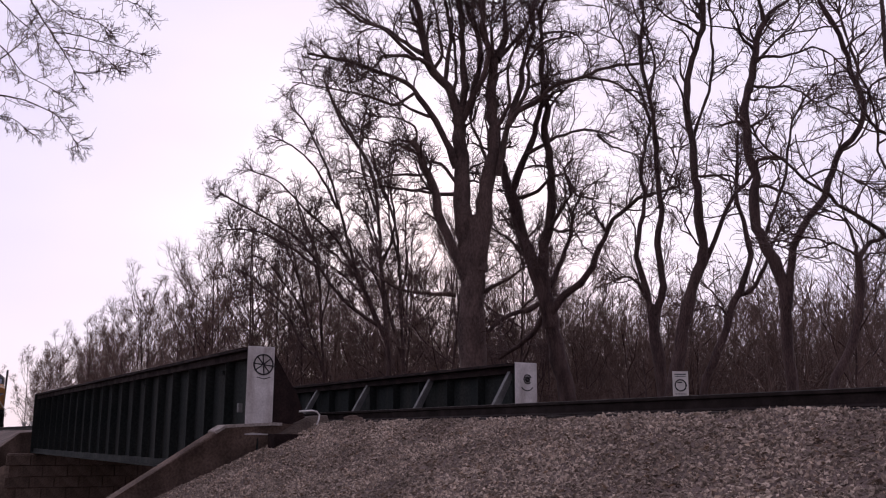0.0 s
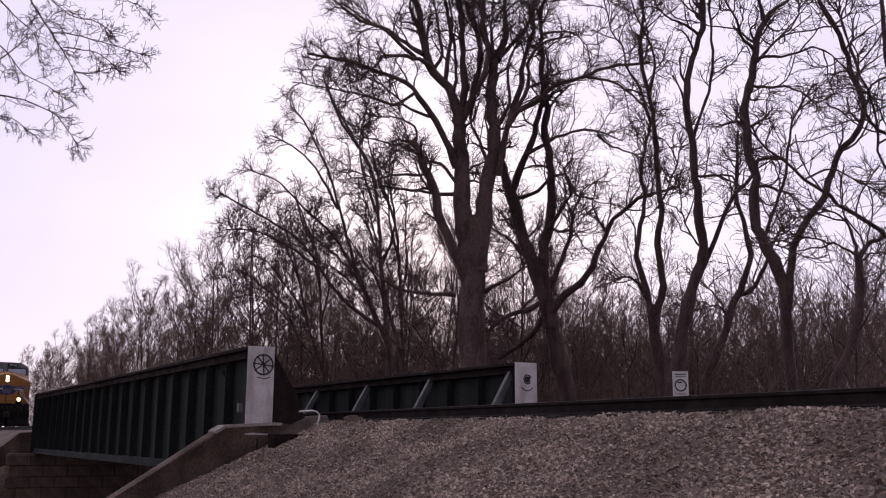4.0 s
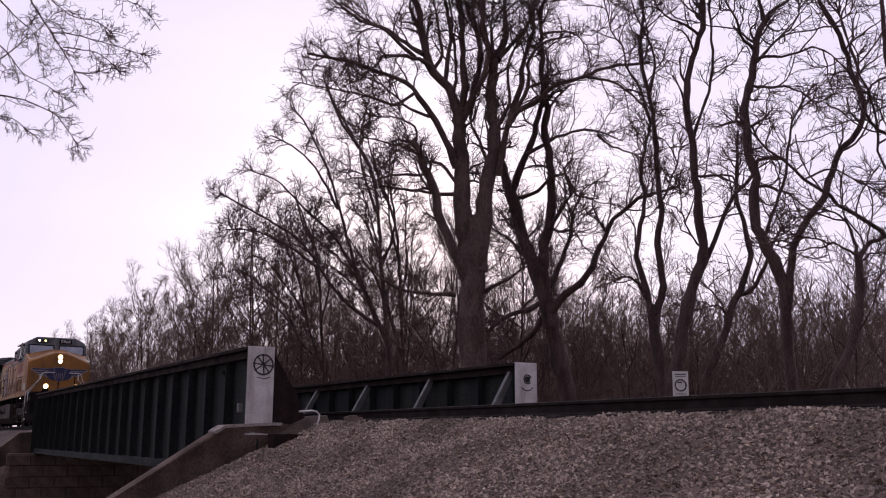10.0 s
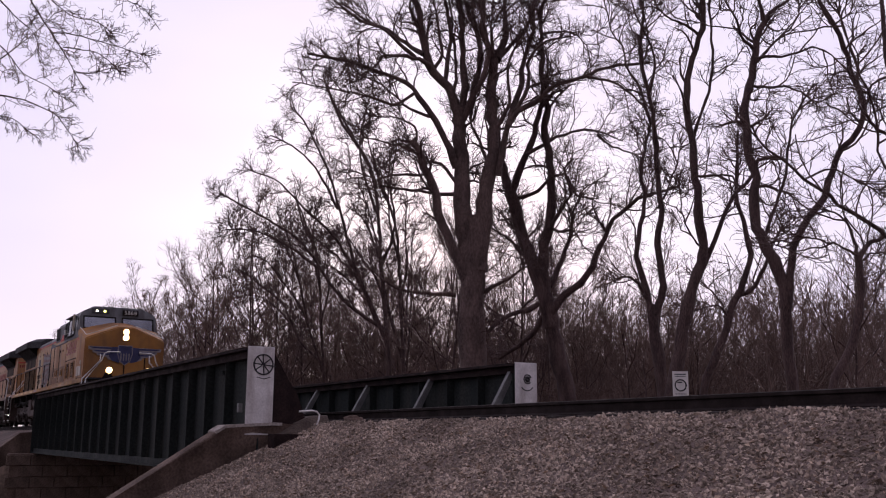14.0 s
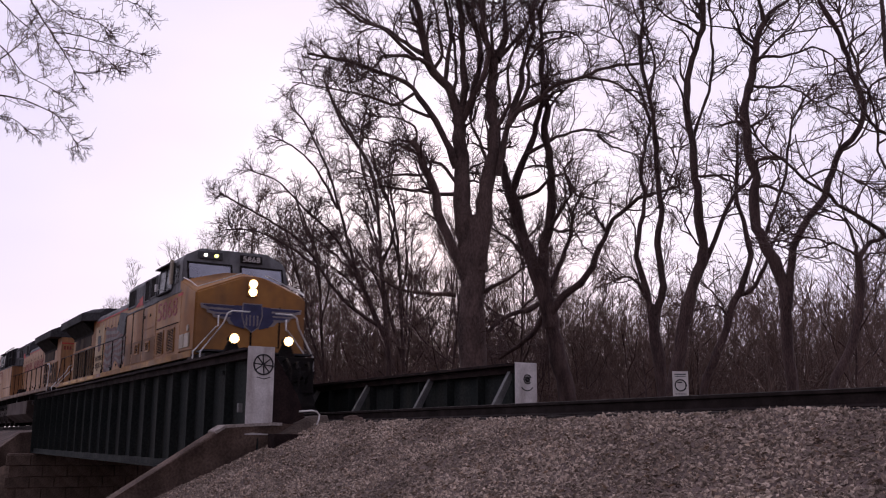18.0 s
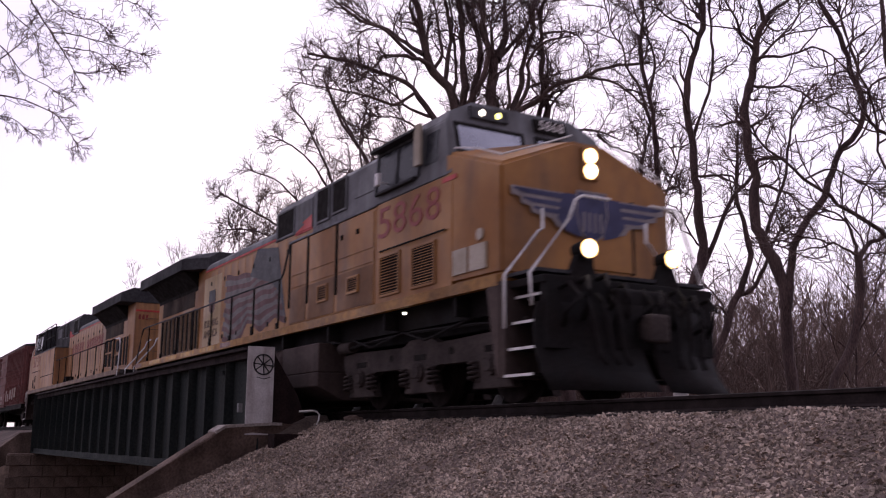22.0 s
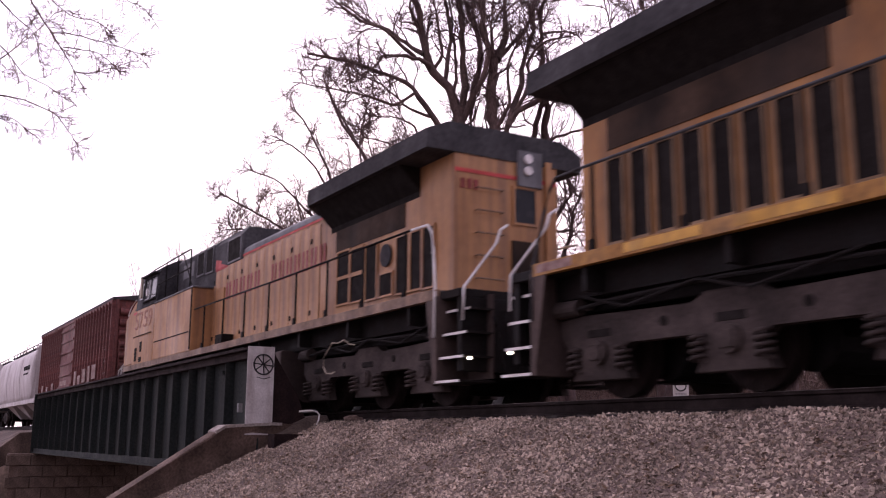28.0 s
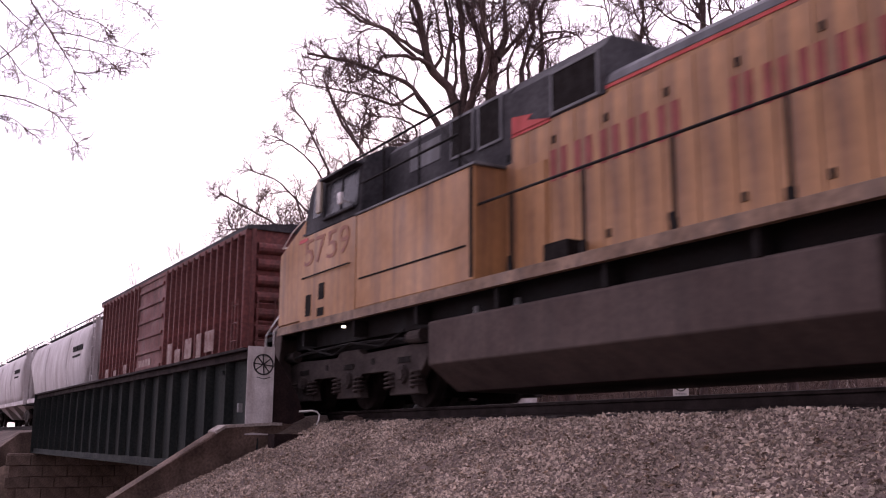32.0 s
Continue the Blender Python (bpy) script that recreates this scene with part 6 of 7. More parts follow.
    for s in (-1, 1):
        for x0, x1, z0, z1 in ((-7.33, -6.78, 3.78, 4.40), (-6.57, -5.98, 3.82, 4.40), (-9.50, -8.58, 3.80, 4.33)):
            box("dark_grille", M_DARK_AND_SHADE, x0, x1, s * 1.0, s * 1.022, z0, z1)
            bm = bmesh.new()
            e = 0.04
            for p in ((x0 - e, x1 + e, z1, z1 + e), (x0 - e, x1 + e, z0 - e, z0), (x0 - e, x0, z0, z1), (x1, x1 + e, z0, z1)):
                bx(bm, p[0], p[1], min(s * 1.0, s * 1.032), max(s * 1.0, s * 1.032), p[2], p[3])
            part("grille_frame", bm, M_GREY, t)
        box("hatch", M_GREY, -5.6, -4.6, s * 1.0, s * 1.014, 3.9, 4.3, 0.004)
        box("stripe", M_RED, -8.5, -7.6, s * 1.0, s * 1.012, 3.70, 3.745, 0.0, "red stripe")
        bm = bmesh.new()
        prism(bm, [(-8.5, 3.745), (-8.0, 3.86), (-8.1, 3.92), (-7.62, 4.0), (-7.62, 3.745)], "y", min(s * 1.014, s * 1.022), max(s * 1.014, s * 1.022))
        part("lightning_stripe", bm, M_RED, t, "red lightning stripe")
    # long hood
    box("long_hood", yel, -14.85, -7.42, -0.985, 0.985, 1.645, 3.86, 0.01, "yellow long hood")
    bm = bmesh.new()
    prism(bm, [(-0.99, 3.86), (0.99, 3.86), (0.97, 3.96), (0.88, 4.05), (0.6, 4.10), (-0.6, 4.10), (-0.88, 4.05), (-0.97, 3.96)], "x", -14.9, -9.62, 0.0)
    part("hood_roof", bm, M_GREY, t, "grey curved hood roof")
    box("exhaust_stack", M_BLACK, -12.9, -12.1, -0.42, 0.42, 4.09, 4.34, 0.03, "black exhaust stack")
    for x in (-11.3, -10.4):
        box("roof_hatch", M_GREY, x, x + 0.7, -0.5, 0.5, 4.1, 4.14, 0.01)
    bm = bmesh.new()
    bx(bm, 0, 0.515, 0, 0.014, 0, 1.98, 0.004)
    door = mesh_of("hood_door", bm, yel)
    bm = bmesh.new()
    bx(bm, -0.013, -0.002, 0.0, 0.006, 0, 1.98)
    gap = mesh_of("door_gap", bm, M_SOOT)
    bm = bmesh.new()
    bx(bm, 0.40, 0.46, 0.014, 0.032, 0.16, 0.26)
    latch = mesh_of("latch", bm, M_BLACK)
    for s in (-1, 1):
        box("stripe", M_RED, -14.8, -8.5, s * 0.985, s * 0.996, 3.80, 3.845, 0.0, "thin red stripe below the roof")
        for k in range(13):
            x = -14.30 + k * 0.53
            m = Matrix.Translation((x, s * 0.985, 1.76)) if s > 0 else pose(x + 0.515, s * 0.985, 1.76, 0, 0, 180)
            d = shared("hood_door", door, t, m)
            shared("door_gap", gap, d)
            if k % 2 == 0:
                shared("latch", latch, d)
                shared("latch", latch, d, pose(0, 0, 1.46))
        box("hood_base_rail", sill, -14.8, -7.45, s * 0.985, s * 1.01, 1.66, 1.745)
    # radiator section
    rear = -19.44
    box("radiator_body", yel, rear, -14.85, -0.99, 0.99, 1.645, 3.92, 0.012, "yellow radiator compartment")
    wb, wf = (-19.92, -15.40) if lead else (-19.46, -14.78)
    bm = bmesh.new()
    prism(bm, [(wb, -1.5), (wf, -1.5), (wf + 0.7, -0.95), (wf + 0.7, 0.95), (wf, 1.5), (wb, 1.5)], "z", 3.92, 4.22)
    prism(bm, [(wb, -1.5), (wf, -1.5), (wf + 0.7, -0.95), (wf + 0.7, 0.95), (wf, 1.5), (wb, 1.5)], "z", 4.22, 4.224)
    for v in bm.verts:
        if v.co.z > 4.223:
            v.co.z, v.co.y = 4.40, v.co.y * 0.72
    part("radiator_wing", bm, M_DGREY, t, "sooty grey overhanging radiator wings")
    # dark screens; the shade below the wing is painted in as well
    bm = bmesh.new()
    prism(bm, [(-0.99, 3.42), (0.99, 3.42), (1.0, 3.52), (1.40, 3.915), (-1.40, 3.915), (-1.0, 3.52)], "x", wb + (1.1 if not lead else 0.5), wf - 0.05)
    part("radiator_underside", bm, M_DARK_AND_SHADE, t, "dark radiator outlet screens under the wing, its shade put into the colour")
    for s in (-1, 1):
        box("radiator_screen", M_SOOT, wb + (1.6 if not lead else 1.0), wf - 0.3, s * 0.99, s * 1.004, 3.0, 3.42, 0.0, "soot-stained panel below the radiator wing")
        if lead:
            edges = np.linspace(-19.0, -15.15, 10)
            for a, b in zip(edges, edges[1:]):
                # sheet on the wall, its dark colour standing in for a shaded opening
                vent = box("vent_opening", M_DARK_AND_SHADE, a + 0.085, b - 0.085, s * 0.99, s * 1.008, 1.84, 2.86)
                bm = bmesh.new()
                for p in ((a + 0.045, a + 0.085, 1.80, 2.90), (b - 0.085, b - 0.045, 1.80, 2.90), (a + 0.085, b - 0.085, 1.80, 1.84), (a + 0.085, b - 0.085, 2.86, 2.90)):
                    bx(bm, p[0], p[1], min(s * 0.99, s * 1.03), max(s * 0.99, s * 1.03), p[2], p[3])
                part("vent_frame", bm, M_VENT, vent, "tan painted vent frame")
        else:
            cells = [(-15.72, -15.2, 2.50, 2.96), (-15.72, -15.2, 1.98, 2.44), (-16.3, -15.8, 2.50, 2.93), (-16.3, -15.8, 1.96, 2.43), (-16.85, -16.42, 1.93, 2.88),
                     (-17.45, -16.98, 1.93, 2.3), (-18.02, -17.6, 1.9, 2.85), (-18.45, -18.1, 1.9, 2.85), (-18.85, -18.52, 1.88, 2.85)]
            for x0, x1, z0, z1 in cells:
                vent = box("vent_opening", M_DARK_AND_SHADE, x0, x1, s * 0.99, s * 1.008, z0, z1)
                bm = bmesh.new()
                e = 0.035
                for p in ((x0 - e, x1 + e, z1, z1 + e), (x0 - e, x1 + e, z0 - e, z0), (x0 - e, x0, z0, z1), (x1, x1 + e, z0, z1)):
                    bx(bm, p[0], p[1], min(s * 0.99, s * 1.028), max(s * 0.99, s * 1.028), p[2], p[3])
                part("vent_frame", bm, yel, vent)
            bm = bmesh.new()
            cyl(bm, (-17.2, s * 1.0, 2.62), (-17.2, s * 1.03, 2.62), 0.2, 0.2, 20)
            part("fan_cover", bm, M_DGREY, t, "round dusty fan cover")
    # rear end wall: light box, window, door, ladder, markings
    box("rear_headlight_box", M_GREY, rear - 0.06, rear, -0.42 * nd - 0.24, -0.42 * nd + 0.24, 3.52, 4.12, 0.01)
    for z in (3.98, 3.78):
        bm = bmesh.new()
        cyl(bm, (rear - 0.06, -0.36 * nd, z), (rear - 0.11, -0.36 * nd, z), 0.075, 0.075, 16)
        part("rear_headlight", bm, M_WHITE, t, "unlit rear headlight")
    w = box("rear_window", M_DARKPANE, rear - 0.012, rear, -0.34 * nd - 0.2, -0.34 * nd + 0.2, 2.92, 3.48, 0.0, "dark narrow window")
    for y0, y1, z0, z1 in ((-0.24, 0.24, 3.48, 3.52), (-0.24, 0.24, 2.88, 2.92), (-0.24, -0.2, 2.92, 3.48), (0.2, 0.24, 2.92, 3.48)):
        box("window_frame", yel, rear - 0.025, rear, -0.34 * nd + y0, -0.34 * nd + y1, z0, z1, parent=w)
    box("rear_door", M_SOOT, rear - 0.03, rear, -0.34 * nd - 0.26, -0.34 * nd + 0.26, 1.68, 2.62, 0.006, "sooty lower door")
    for k in range(5):
        bm = bmesh.new()
        z = 1.95 + k * 0.36
        tube(bm, [(rear, nd * 0.12, z), (rear - 0.07, nd * 0.12, z), (rear - 0.07, nd * 0.60, z), (rear, nd * 0.60, z)], 0.012, 6)
        part("ladder_rung", bm, M_SILL2, t)
    for k in range(3):
        box("number_bar", M_FADERED, rear - 0.012, rear, nd * 0.72 - 0.16 + k * 0.12, nd * 0.72 - 0.08 + k * 0.12, 3.36, 3.52, 0.0, "small red number bar")
    box("rear_red_band", M_RED, rear - 0.012, rear, -0.98, 0.98, 3.62, 3.68, 0.0, "red band")
    box("corner_post", yel, rear - 0.05, rear, -0.80 * nd - 0.06, -0.80 * nd + 0.06, 1.68, 4.0, 0.008, "upright conduit cover")
    # cab
    box("cab_lower", yel, -3.64, -1.22, -1.53, 1.53, 1.66, 3.30, 0.004, "yellow cab side")
    bm = bmesh.new()
    prof = [(-1.53, 3.30), (1.53, 3.30), (1.47, 4.20), (1.40, 4.36), (0.95, 4.60), (-0.95, 4.60), (-1.40, 4.36), (-1.47, 4.20)]
    A = [bm.verts.new((-3.80, y, z)) for y, z in prof]
    B = [bm.verts.new((-1.22 - (z - 3.30) * 0.28, y, z)) for y, z in prof]
    for i in range(8):
        bm.faces.new([A[i], A[(i + 1) % 8], B[(i + 1) % 8], B[i]])
    bm.faces.new(A[::-1])
    bm.faces.new(B)
    bmesh.ops.bevel(bm, geom=bm.edges[:], offset=0.02, segments=2, affect="EDGES")
    part("cab_upper", bm, M_GREY if lead else M_DGREY, t, "grey upper cab")
    for s in (-1, 1):
        # side windows, wiper visor and mirror
        def sloped(name, mt, x0, x1, z0, z1, o0, o1, label="", parent=None):
            bm = bmesh.new()
            k = 0.0667
            vs = []
            for x in (x0, x1):
                for o in (o0, o1):
                    for z in (z0, z1):
                        vs.append(bm.verts.new((x, s * (1.53 - (z - 3.30) * k + o), z)))
            for q in ((0, 1, 3, 2), (4, 6, 7, 5), (0, 4, 5, 1), (2, 3, 7, 6), (0, 2, 6, 4), (1, 5, 7, 3)):
                bm.faces.new([vs[i] for i in q])
            return part(name, bm, mt, parent or t, label)
        for x0, x1 in ((-3.66, -3.0), (-2.94, -2.26)):
            w = sloped("side_window", M_DARKPANE, x0, x1, 3.52, 4.14, 0.0, 0.008, "dark cab window pane")
            for p in ((x0 - 0.04, x1 + 0.04, 4.14, 4.18), (x0 - 0.04, x1 + 0.04, 3.48, 3.52), (x0 - 0.04, x0, 3.52, 4.14), (x1, x1 + 0.04, 3.52, 4.14)):
                sloped("window_frame", M_DGREY, p[0], p[1], p[2], p[3], 0.0, 0.025, parent=w)
        sloped("quarter_window", M_DARKPANE, -2.05, -1.68, 3.60, 4.10, 0.0, 0.008)
        sloped("window_awning", M_DGREY, -3.75, -2.2, 4.20, 4.24, 0.0, 0.16, "sheet visor above the window")
        box("armrest", M_DGREY, -3.6, -2.3, s * 1.52, s * 1.60, 3.44, 3.49, 0.01)
        box("wind_deflector", M_PALE, -2.24, -2.05, s * 1.56, s * 1.62, 3.62, 4.28, 0.01, "pale upright wind deflector")
        bm = bmesh.new()
        tube(bm, [(-3.3, s * 1.5, 3.6), (-3.3, s * 1.68, 3.62)], 0.012, 6)
        bx(bm, -3.36, -3.24, s * 1.69 - 0.03, s * 1.69 + 0.03, 3.55, 3.75)
        part("mirror", bm, M_WHITE, t, "small white mirror")
        # cab side louvres and panels
        if lead:
            slat_louvre(t, "cab_louvre", -3.48, -2.78, 1.74, 2.42, s * 1.53, s, 13, yel)
            slat_louvre(t, "cab_louvre", -2.40, -1.68, 1.74, 2.40, s * 1.53, s, 14, yel)
            for x0, x1 in ((-1.20, -0.82), (-0.76, -0.34)):
                box("panel", M_PALE, x0, x1, s * 1.48, s * 1.538, 1.78, 2.14, 0.003, "pale access panel")
            bm = bmesh.new()
            cyl(bm, (-0.50, s * 1.48, 2.27), (-0.50, s * 1.534, 2.27), 0.085, 0.085, 16)
            part("filler_cover", bm, M_PALE, t, "small round pale cover")
        else:
            for x0, x1, z0, z1 in ((-1.75, -1.5, 1.75, 2.15), (-2.35, -2.1, 2.0, 2.3), (-2.35, -2.05, 1.7, 1.85)):
                box("panel", M_DARK_AND_SHADE, x0, x1, s * 1.53, s * 1.538, z0, z1)
        bm = bmesh.new()
        tube(bm, [(-3.42, s * 1.53, 2.485), (-3.42, s * 1.57, 2.485), (-1.38, s * 1.57, 2.485), (-1.38, s * 1.53, 2.485)], 0.014, 6)
        part("grab_iron", bm, M_DARK_AND_SHADE, t)
        box("red_corner", M_RED, -1.5, -1.1, s * 1.53, s * 1.537, 3.20, 3.27, 0.0, "red stripe end")
    num = "5868" if lead else "5759"
    for k, ch in enumerate(num):
        place_text(t, ch, 0.50, 0.43, M_FADERED if lead else M_WORNRED, -3.56 + k * 0.525, -1.53, 2.71, -1, "road_digit", "faded red painted digit")
        place_text(t, ch, 0.50, 0.43, M_FADERED if lead else M_WORNRED, -1.38 - k * 0.525, 1.53, 2.71, 1, "road_digit", "faded red painted digit")
    # windshields, number boards, class lights
    def front_quad(name, mt, y0, y1, z0, z1, off, th, label=""):
        bm = bmesh.new()
        vs = []
        for y in (y0, y1):
            for z in (z0, z1):
                for d in (off, off + th):
                    vs.append(bm.verts.new((-1.22 - (z - 3.30) * 0.28 + d, y, z)))
        for q in ((0, 1, 3, 2), (4, 6, 7, 5), (0, 4, 5, 1), (2, 3, 7, 6), (0, 2, 6, 4), (1, 5, 7, 3)):
            bm.faces.new([vs[i] for i in q])
        return part(name, bm, mt, t, label)
    for y0, y1 in ((-1.32, -0.16), (0.16, 1.32)):
        front_quad("windshield", M_PANE, y0, y1, 3.72, 4.14, 0.0, 0.008, "windshield pane reflecting the sky")
        for a, b, c, d in ((y0 - 0.05, y1 + 0.05, 4.14, 4.19), (y0 - 0.05, y1 + 0.05, 3.67, 3.72), (y0 - 0.05, y0, 3.72, 4.14), (y1, y1 + 0.05, 3.72, 4.14)):
            front_quad("windshield_frame", M_BLACK, a, b, c, d, 0.0, 0.022)
    front_quad("class_light_box", M_DGREY, -1.05, -0.38, 4.30, 4.50, 0.0, 0.06, "dark class light box")
    nb = front_quad("number_board", M_BLACK, 0.14, 0.76, 4.28, 4.50, 0.0, 0.06, "black number board with white digits")
    for k, ch in enumerate(num):
        me = letters(ch, 0.15, M_WHITE, "board_digit")
        ox, sx = min(v.co.x for v in me.vertices), 0.10 / (max(v.co.x for v in me.vertices) - min(v.co.x for v in me.vertices))
        for v in me.vertices:
            v.co.x = (v.co.x - ox) * sx
        shared("board_digit", me, nb, Matrix.Translation((-1.22 - 1.02 * 0.28 + 0.064, 0.20 + k * 0.128, 4.32)) @ Euler((radians(90), 0, radians(90))).to_matrix().to_4x4())
    for y, mt in ((-0.86, M_SMALL if lead else M_WHITE), (-0.56, M_GREENISH if lead else M_WHITE)):
        bm = bmesh.new()
        cyl(bm, (-1.46, y, 4.40), (-1.455, y, 4.40), 0.05, 0.05, 14)
        part("class_light", bm, mt, t, "small lit class light" if lead else "unlit class light")
    # nose
    bm = bmesh.new()
    fr = [(-1.50, 1.66), (1.50, 1.66), (1.50, 3.17), (0.28, 3.66), (-0.28, 3.66), (-1.50, 3.17)]
    bk = [(-1.527, 1.665), (1.527, 1.665), (1.527, 3.67), (0.28, 3.96), (-0.28, 3.96), (-1.527, 3.67)]
    A = [bm.verts.new((-1.42, y, z)) for y, z in bk]
    B = [bm.verts.new((0.0, y, z)) for y, z in fr]
    for i in range(6):
        bm.faces.new([A[i], A[(i + 1) % 6], B[(i + 1) % 6], B[i]])
    bm.faces.new(A[::-1])
    bm.faces.new(B)
    bmesh.ops.bevel(bm, geom=bm.edges[:], offset=0.045, segments=3, affect="EDGES")
    part("nose", bm, yel, t, "broad yellow nose")
    box("nose_door", yel, -0.01, 0.03, 0.02, 0.74, 1.84, 2.88, 0.01, "nose door")
    for y in (0.0, 0.76):
        box("door_seam", M_DARK_AND_SHADE, -0.01, 0.022, y - 0.03, y + 0.03, 1.82, 2.9)
    if lead:
        emblem_wings(t)
    box("headlight_housing", yel if lead else M_BLACK, -0.02, 0.04, -0.15, 0.15, 3.12, 3.60, 0.02, "headlight housing")
    for z in (3.47, 3.25):
        bm = bmesh.new()
        cyl(bm, (0.04, 0, z), (0.05, 0, z), 0.118, 0.112, 20)
        hl = part("headlight", bm, M_REFLECTOR if lead else M_WHITE, t, "glowing round headlight" if lead else "unlit headlight")
        if lead:
            bm = bmesh.new()
            cyl(bm, (0.05, 0, z), (0.062, 0, z), 0.09, 0.08, 18)
            part("bulb", bm, M_LAMP, hl, "bright lamp core")
    for s in (-1, 1):
        bm = bmesh.new()
        tube(bm, [(-1.2, s * 1.50, 3.68), (-0.6, s * 1.50, 3.52), (-0.05, s * 1.46, 3.30), (0.02, s * 0.9, 3.50), (0.04, s * 0.34, 3.72)], 0.014, 6)
        part("brow_rail", bm, M_WHITE, t, "thin white grab rail along the nose brow")
        bm = bmesh.new()
        cyl(bm, (0.58, s * 0.72, 1.93), (0.85, s * 0.72, 1.93), 0.10, 0.13, 18)
        bx(bm, 0.56, 0.72, s * 0.72 - 0.05, s * 0.72 + 0.05, 1.62, 1.86)
        d = part("ditch_light", bm, M_BLACK, t, "black ditch light housing")
        bm = bmesh.new()
        cyl(bm, (0.85, s * 0.72, 1.93), (0.860, s * 0.72, 1.93), 0.125, 0.12, 18)
        part("ditch_lens", bm, M_REFLECTOR if lead else M_WHITE, d, "glowing lens" if lead else "unlit lens")
        if lead:
            bm = bmesh.new()
            cyl(bm, (0.86, s * 0.72, 1.93), (0.872, s * 0.72, 1.93), 0.092, 0.082, 18)
            part("bulb", bm, M_LAMP, d, "bright lamp core")
    # front platform, steps, plow, coupler; rear platform likewise
    box("front_platform", M_BLACK, 0.0, 0.86, -1.45, 1.45, 1.44, 1.54, 0.01)
    box("front_sill", sill, -0.06, 0.03, -1.50, 1.50, 1.55, 1.67, 0.008, "yellow front sill")
    rng = random.Random(8)
    for k in range(9):
        y = -1.2 + k * 0.3
        bm = bmesh.new()
        x, z = 0.86, 1.40 + rng.uniform(-0.08, 0.12)
        tube(bm, [(0.8, y, z), (1.0, y + 0.02, z + 0.06), (1.12, y + rng.uniform(-0.1, 0.1), z - 0.12), (1.08, y + rng.uniform(-0.15, 0.15), z - 0.34), (0.92, y, z - 0.46)], 0.035, 8)
        part("jumper_hose", bm, M_BLACK, t, "black looped jumper hose", True)
    for s in (-1, 1):
        bm = bmesh.new()
        prism(bm, [(s * 0.72 - 0.10, 1.86), (s * 0.72 + 0.10, 1.86), (s * 0.72 + 0.26, 1.50), (s * 0.72 - 0.26, 1.50)], "x", 0.62, 0.74, 0.01)
        part("lamp_bracket", bm, M_BLACK, t, "black triangular lamp bracket")
    box("drawbar_box", M_BLACK, 0.8, 1.05, -0.45, 0.45, 0.62, 1.42, 0.04)
    box("pilot_plate", M_BLACK, 0.72, 0.86, -1.42, 1.42, 0.62, 1.50, 0.01, "black pilot plate")
    bm = bmesh.new()
    for s in (-1, 1):
        rows = []
        for z, push in ((1.20, -0.02), (0.95, -0.10), (0.65, -0.08), (0.35, 0.05), (0.10, 0.26)):
            rows.append([bm.verts.new((x + push, y, z)) for x, y in ((0.80, s * 1.50), (0.98, s * 0.9), (1.16, s * 0.08))] +
                        [bm.verts.new((x + push - 0.03, y, z)) for x, y in ((1.16, s * 0.08), (0.98, s * 0.9), (0.80, s * 1.50))])
        for a, b in zip(rows, rows[1:]):
            for i in range(6):
                bm.faces.new([a[i], a[(i + 1) % 6], b[(i + 1) % 6], b[i]])
        bm.faces.new(rows[0])
        bm.faces.new(rows[-1])
    part("plow", bm, M_BLACK, t, "grimy curved snow plow", True)
    for x0, x1, d in ((0.86, 1.34, 1), (-20.72, -20.24, -1)):
        bm = bmesh.new()
        bx(bm, x0, x1, -0.11, 0.11, 0.78, 1.02, 0.02)
        bx(bm, x1 - 0.16 if d > 0 else x0, x1 if d > 0 else x0 + 0.16, -0.17, 0.17, 0.72, 1.08, 0.04)
        part("coupler", bm, M_TRUCK, t, "knuckle coupler")
        for y in (-0.95, -0.72, -0.5, 0.5, 0.72, 0.95):
            bm = bmesh.new()
            x = x1 - 0.38 if d > 0 else x0 + 0.38
            tube(bm, [(x, y, 1.32), (x + d * 0.14, y, 1.2), (x + d * 0.2, y * 0.96, 0.9), (x + d * 0.22, y * 0.9, 0.55), (x + d * 0.3, y * 0.86, 0.42)], 0.028, 8)
            part("air_hose", bm, M_BLACK, t, "black rubber air hose", True)
    box("rear_platform", M_BLACK, -20.35, -19.05, -1.45, 1.45, 1.50, 1.62, 0.01)
    box("rear_pilot_plate", M_BLACK, -20.36, -20.24, -1.42, 1.42, 0.45, 1.50, 0.01)
    for s in (-1, 1):
        step_well(t, 0.10, 0.71, s, False)
        step_well(t, -20.47, -19.84, s, True)
        rails = (
            [(0.10, s * 1.53, 0.92), (0.10, s * 1.53, 1.62), (0.12, s * 0.98, 2.27), (0.12, s * 0.92, 2.30), (0.12, s * 0.92, 2.58)],
            [(0.66, s * 1.5, 1.16), (0.62, s * 1.5, 1.58), (0.80, s * 1.0, 2.30), (0.84, s * 0.92, 2.55), (0.84, s * 0.80, 2.62), (0.84, s * 0.35, 2.62)],
            [(-20.42, s * 1.44, 1.15), (-20.42, s * 1.42, 1.62), (-20.40, s * 0.85, 2.32), (-20.40, s * 0.78, 2.52), (-20.40, s * 0.66, 2.6)],
            [(-19.80, s * 1.55, 0.95), (-19.78, s * 1.52, 1.66), (-19.62, s * 1.46, 2.30), (-19.52, s * 1.44, 2.58), (-19.60 + 0.2, s * 1.44, 2.70), (-18.9, s * 1.44, 2.71)])
        for k, pts in enumerate(rails):
            bm = bmesh.new()
            tube(bm, pts, 0.021, 8)
            part("step_handrail", bm, M_WHITE if not (lead and k == 3) else M_DGREY, t, "white bent step handrail", True)
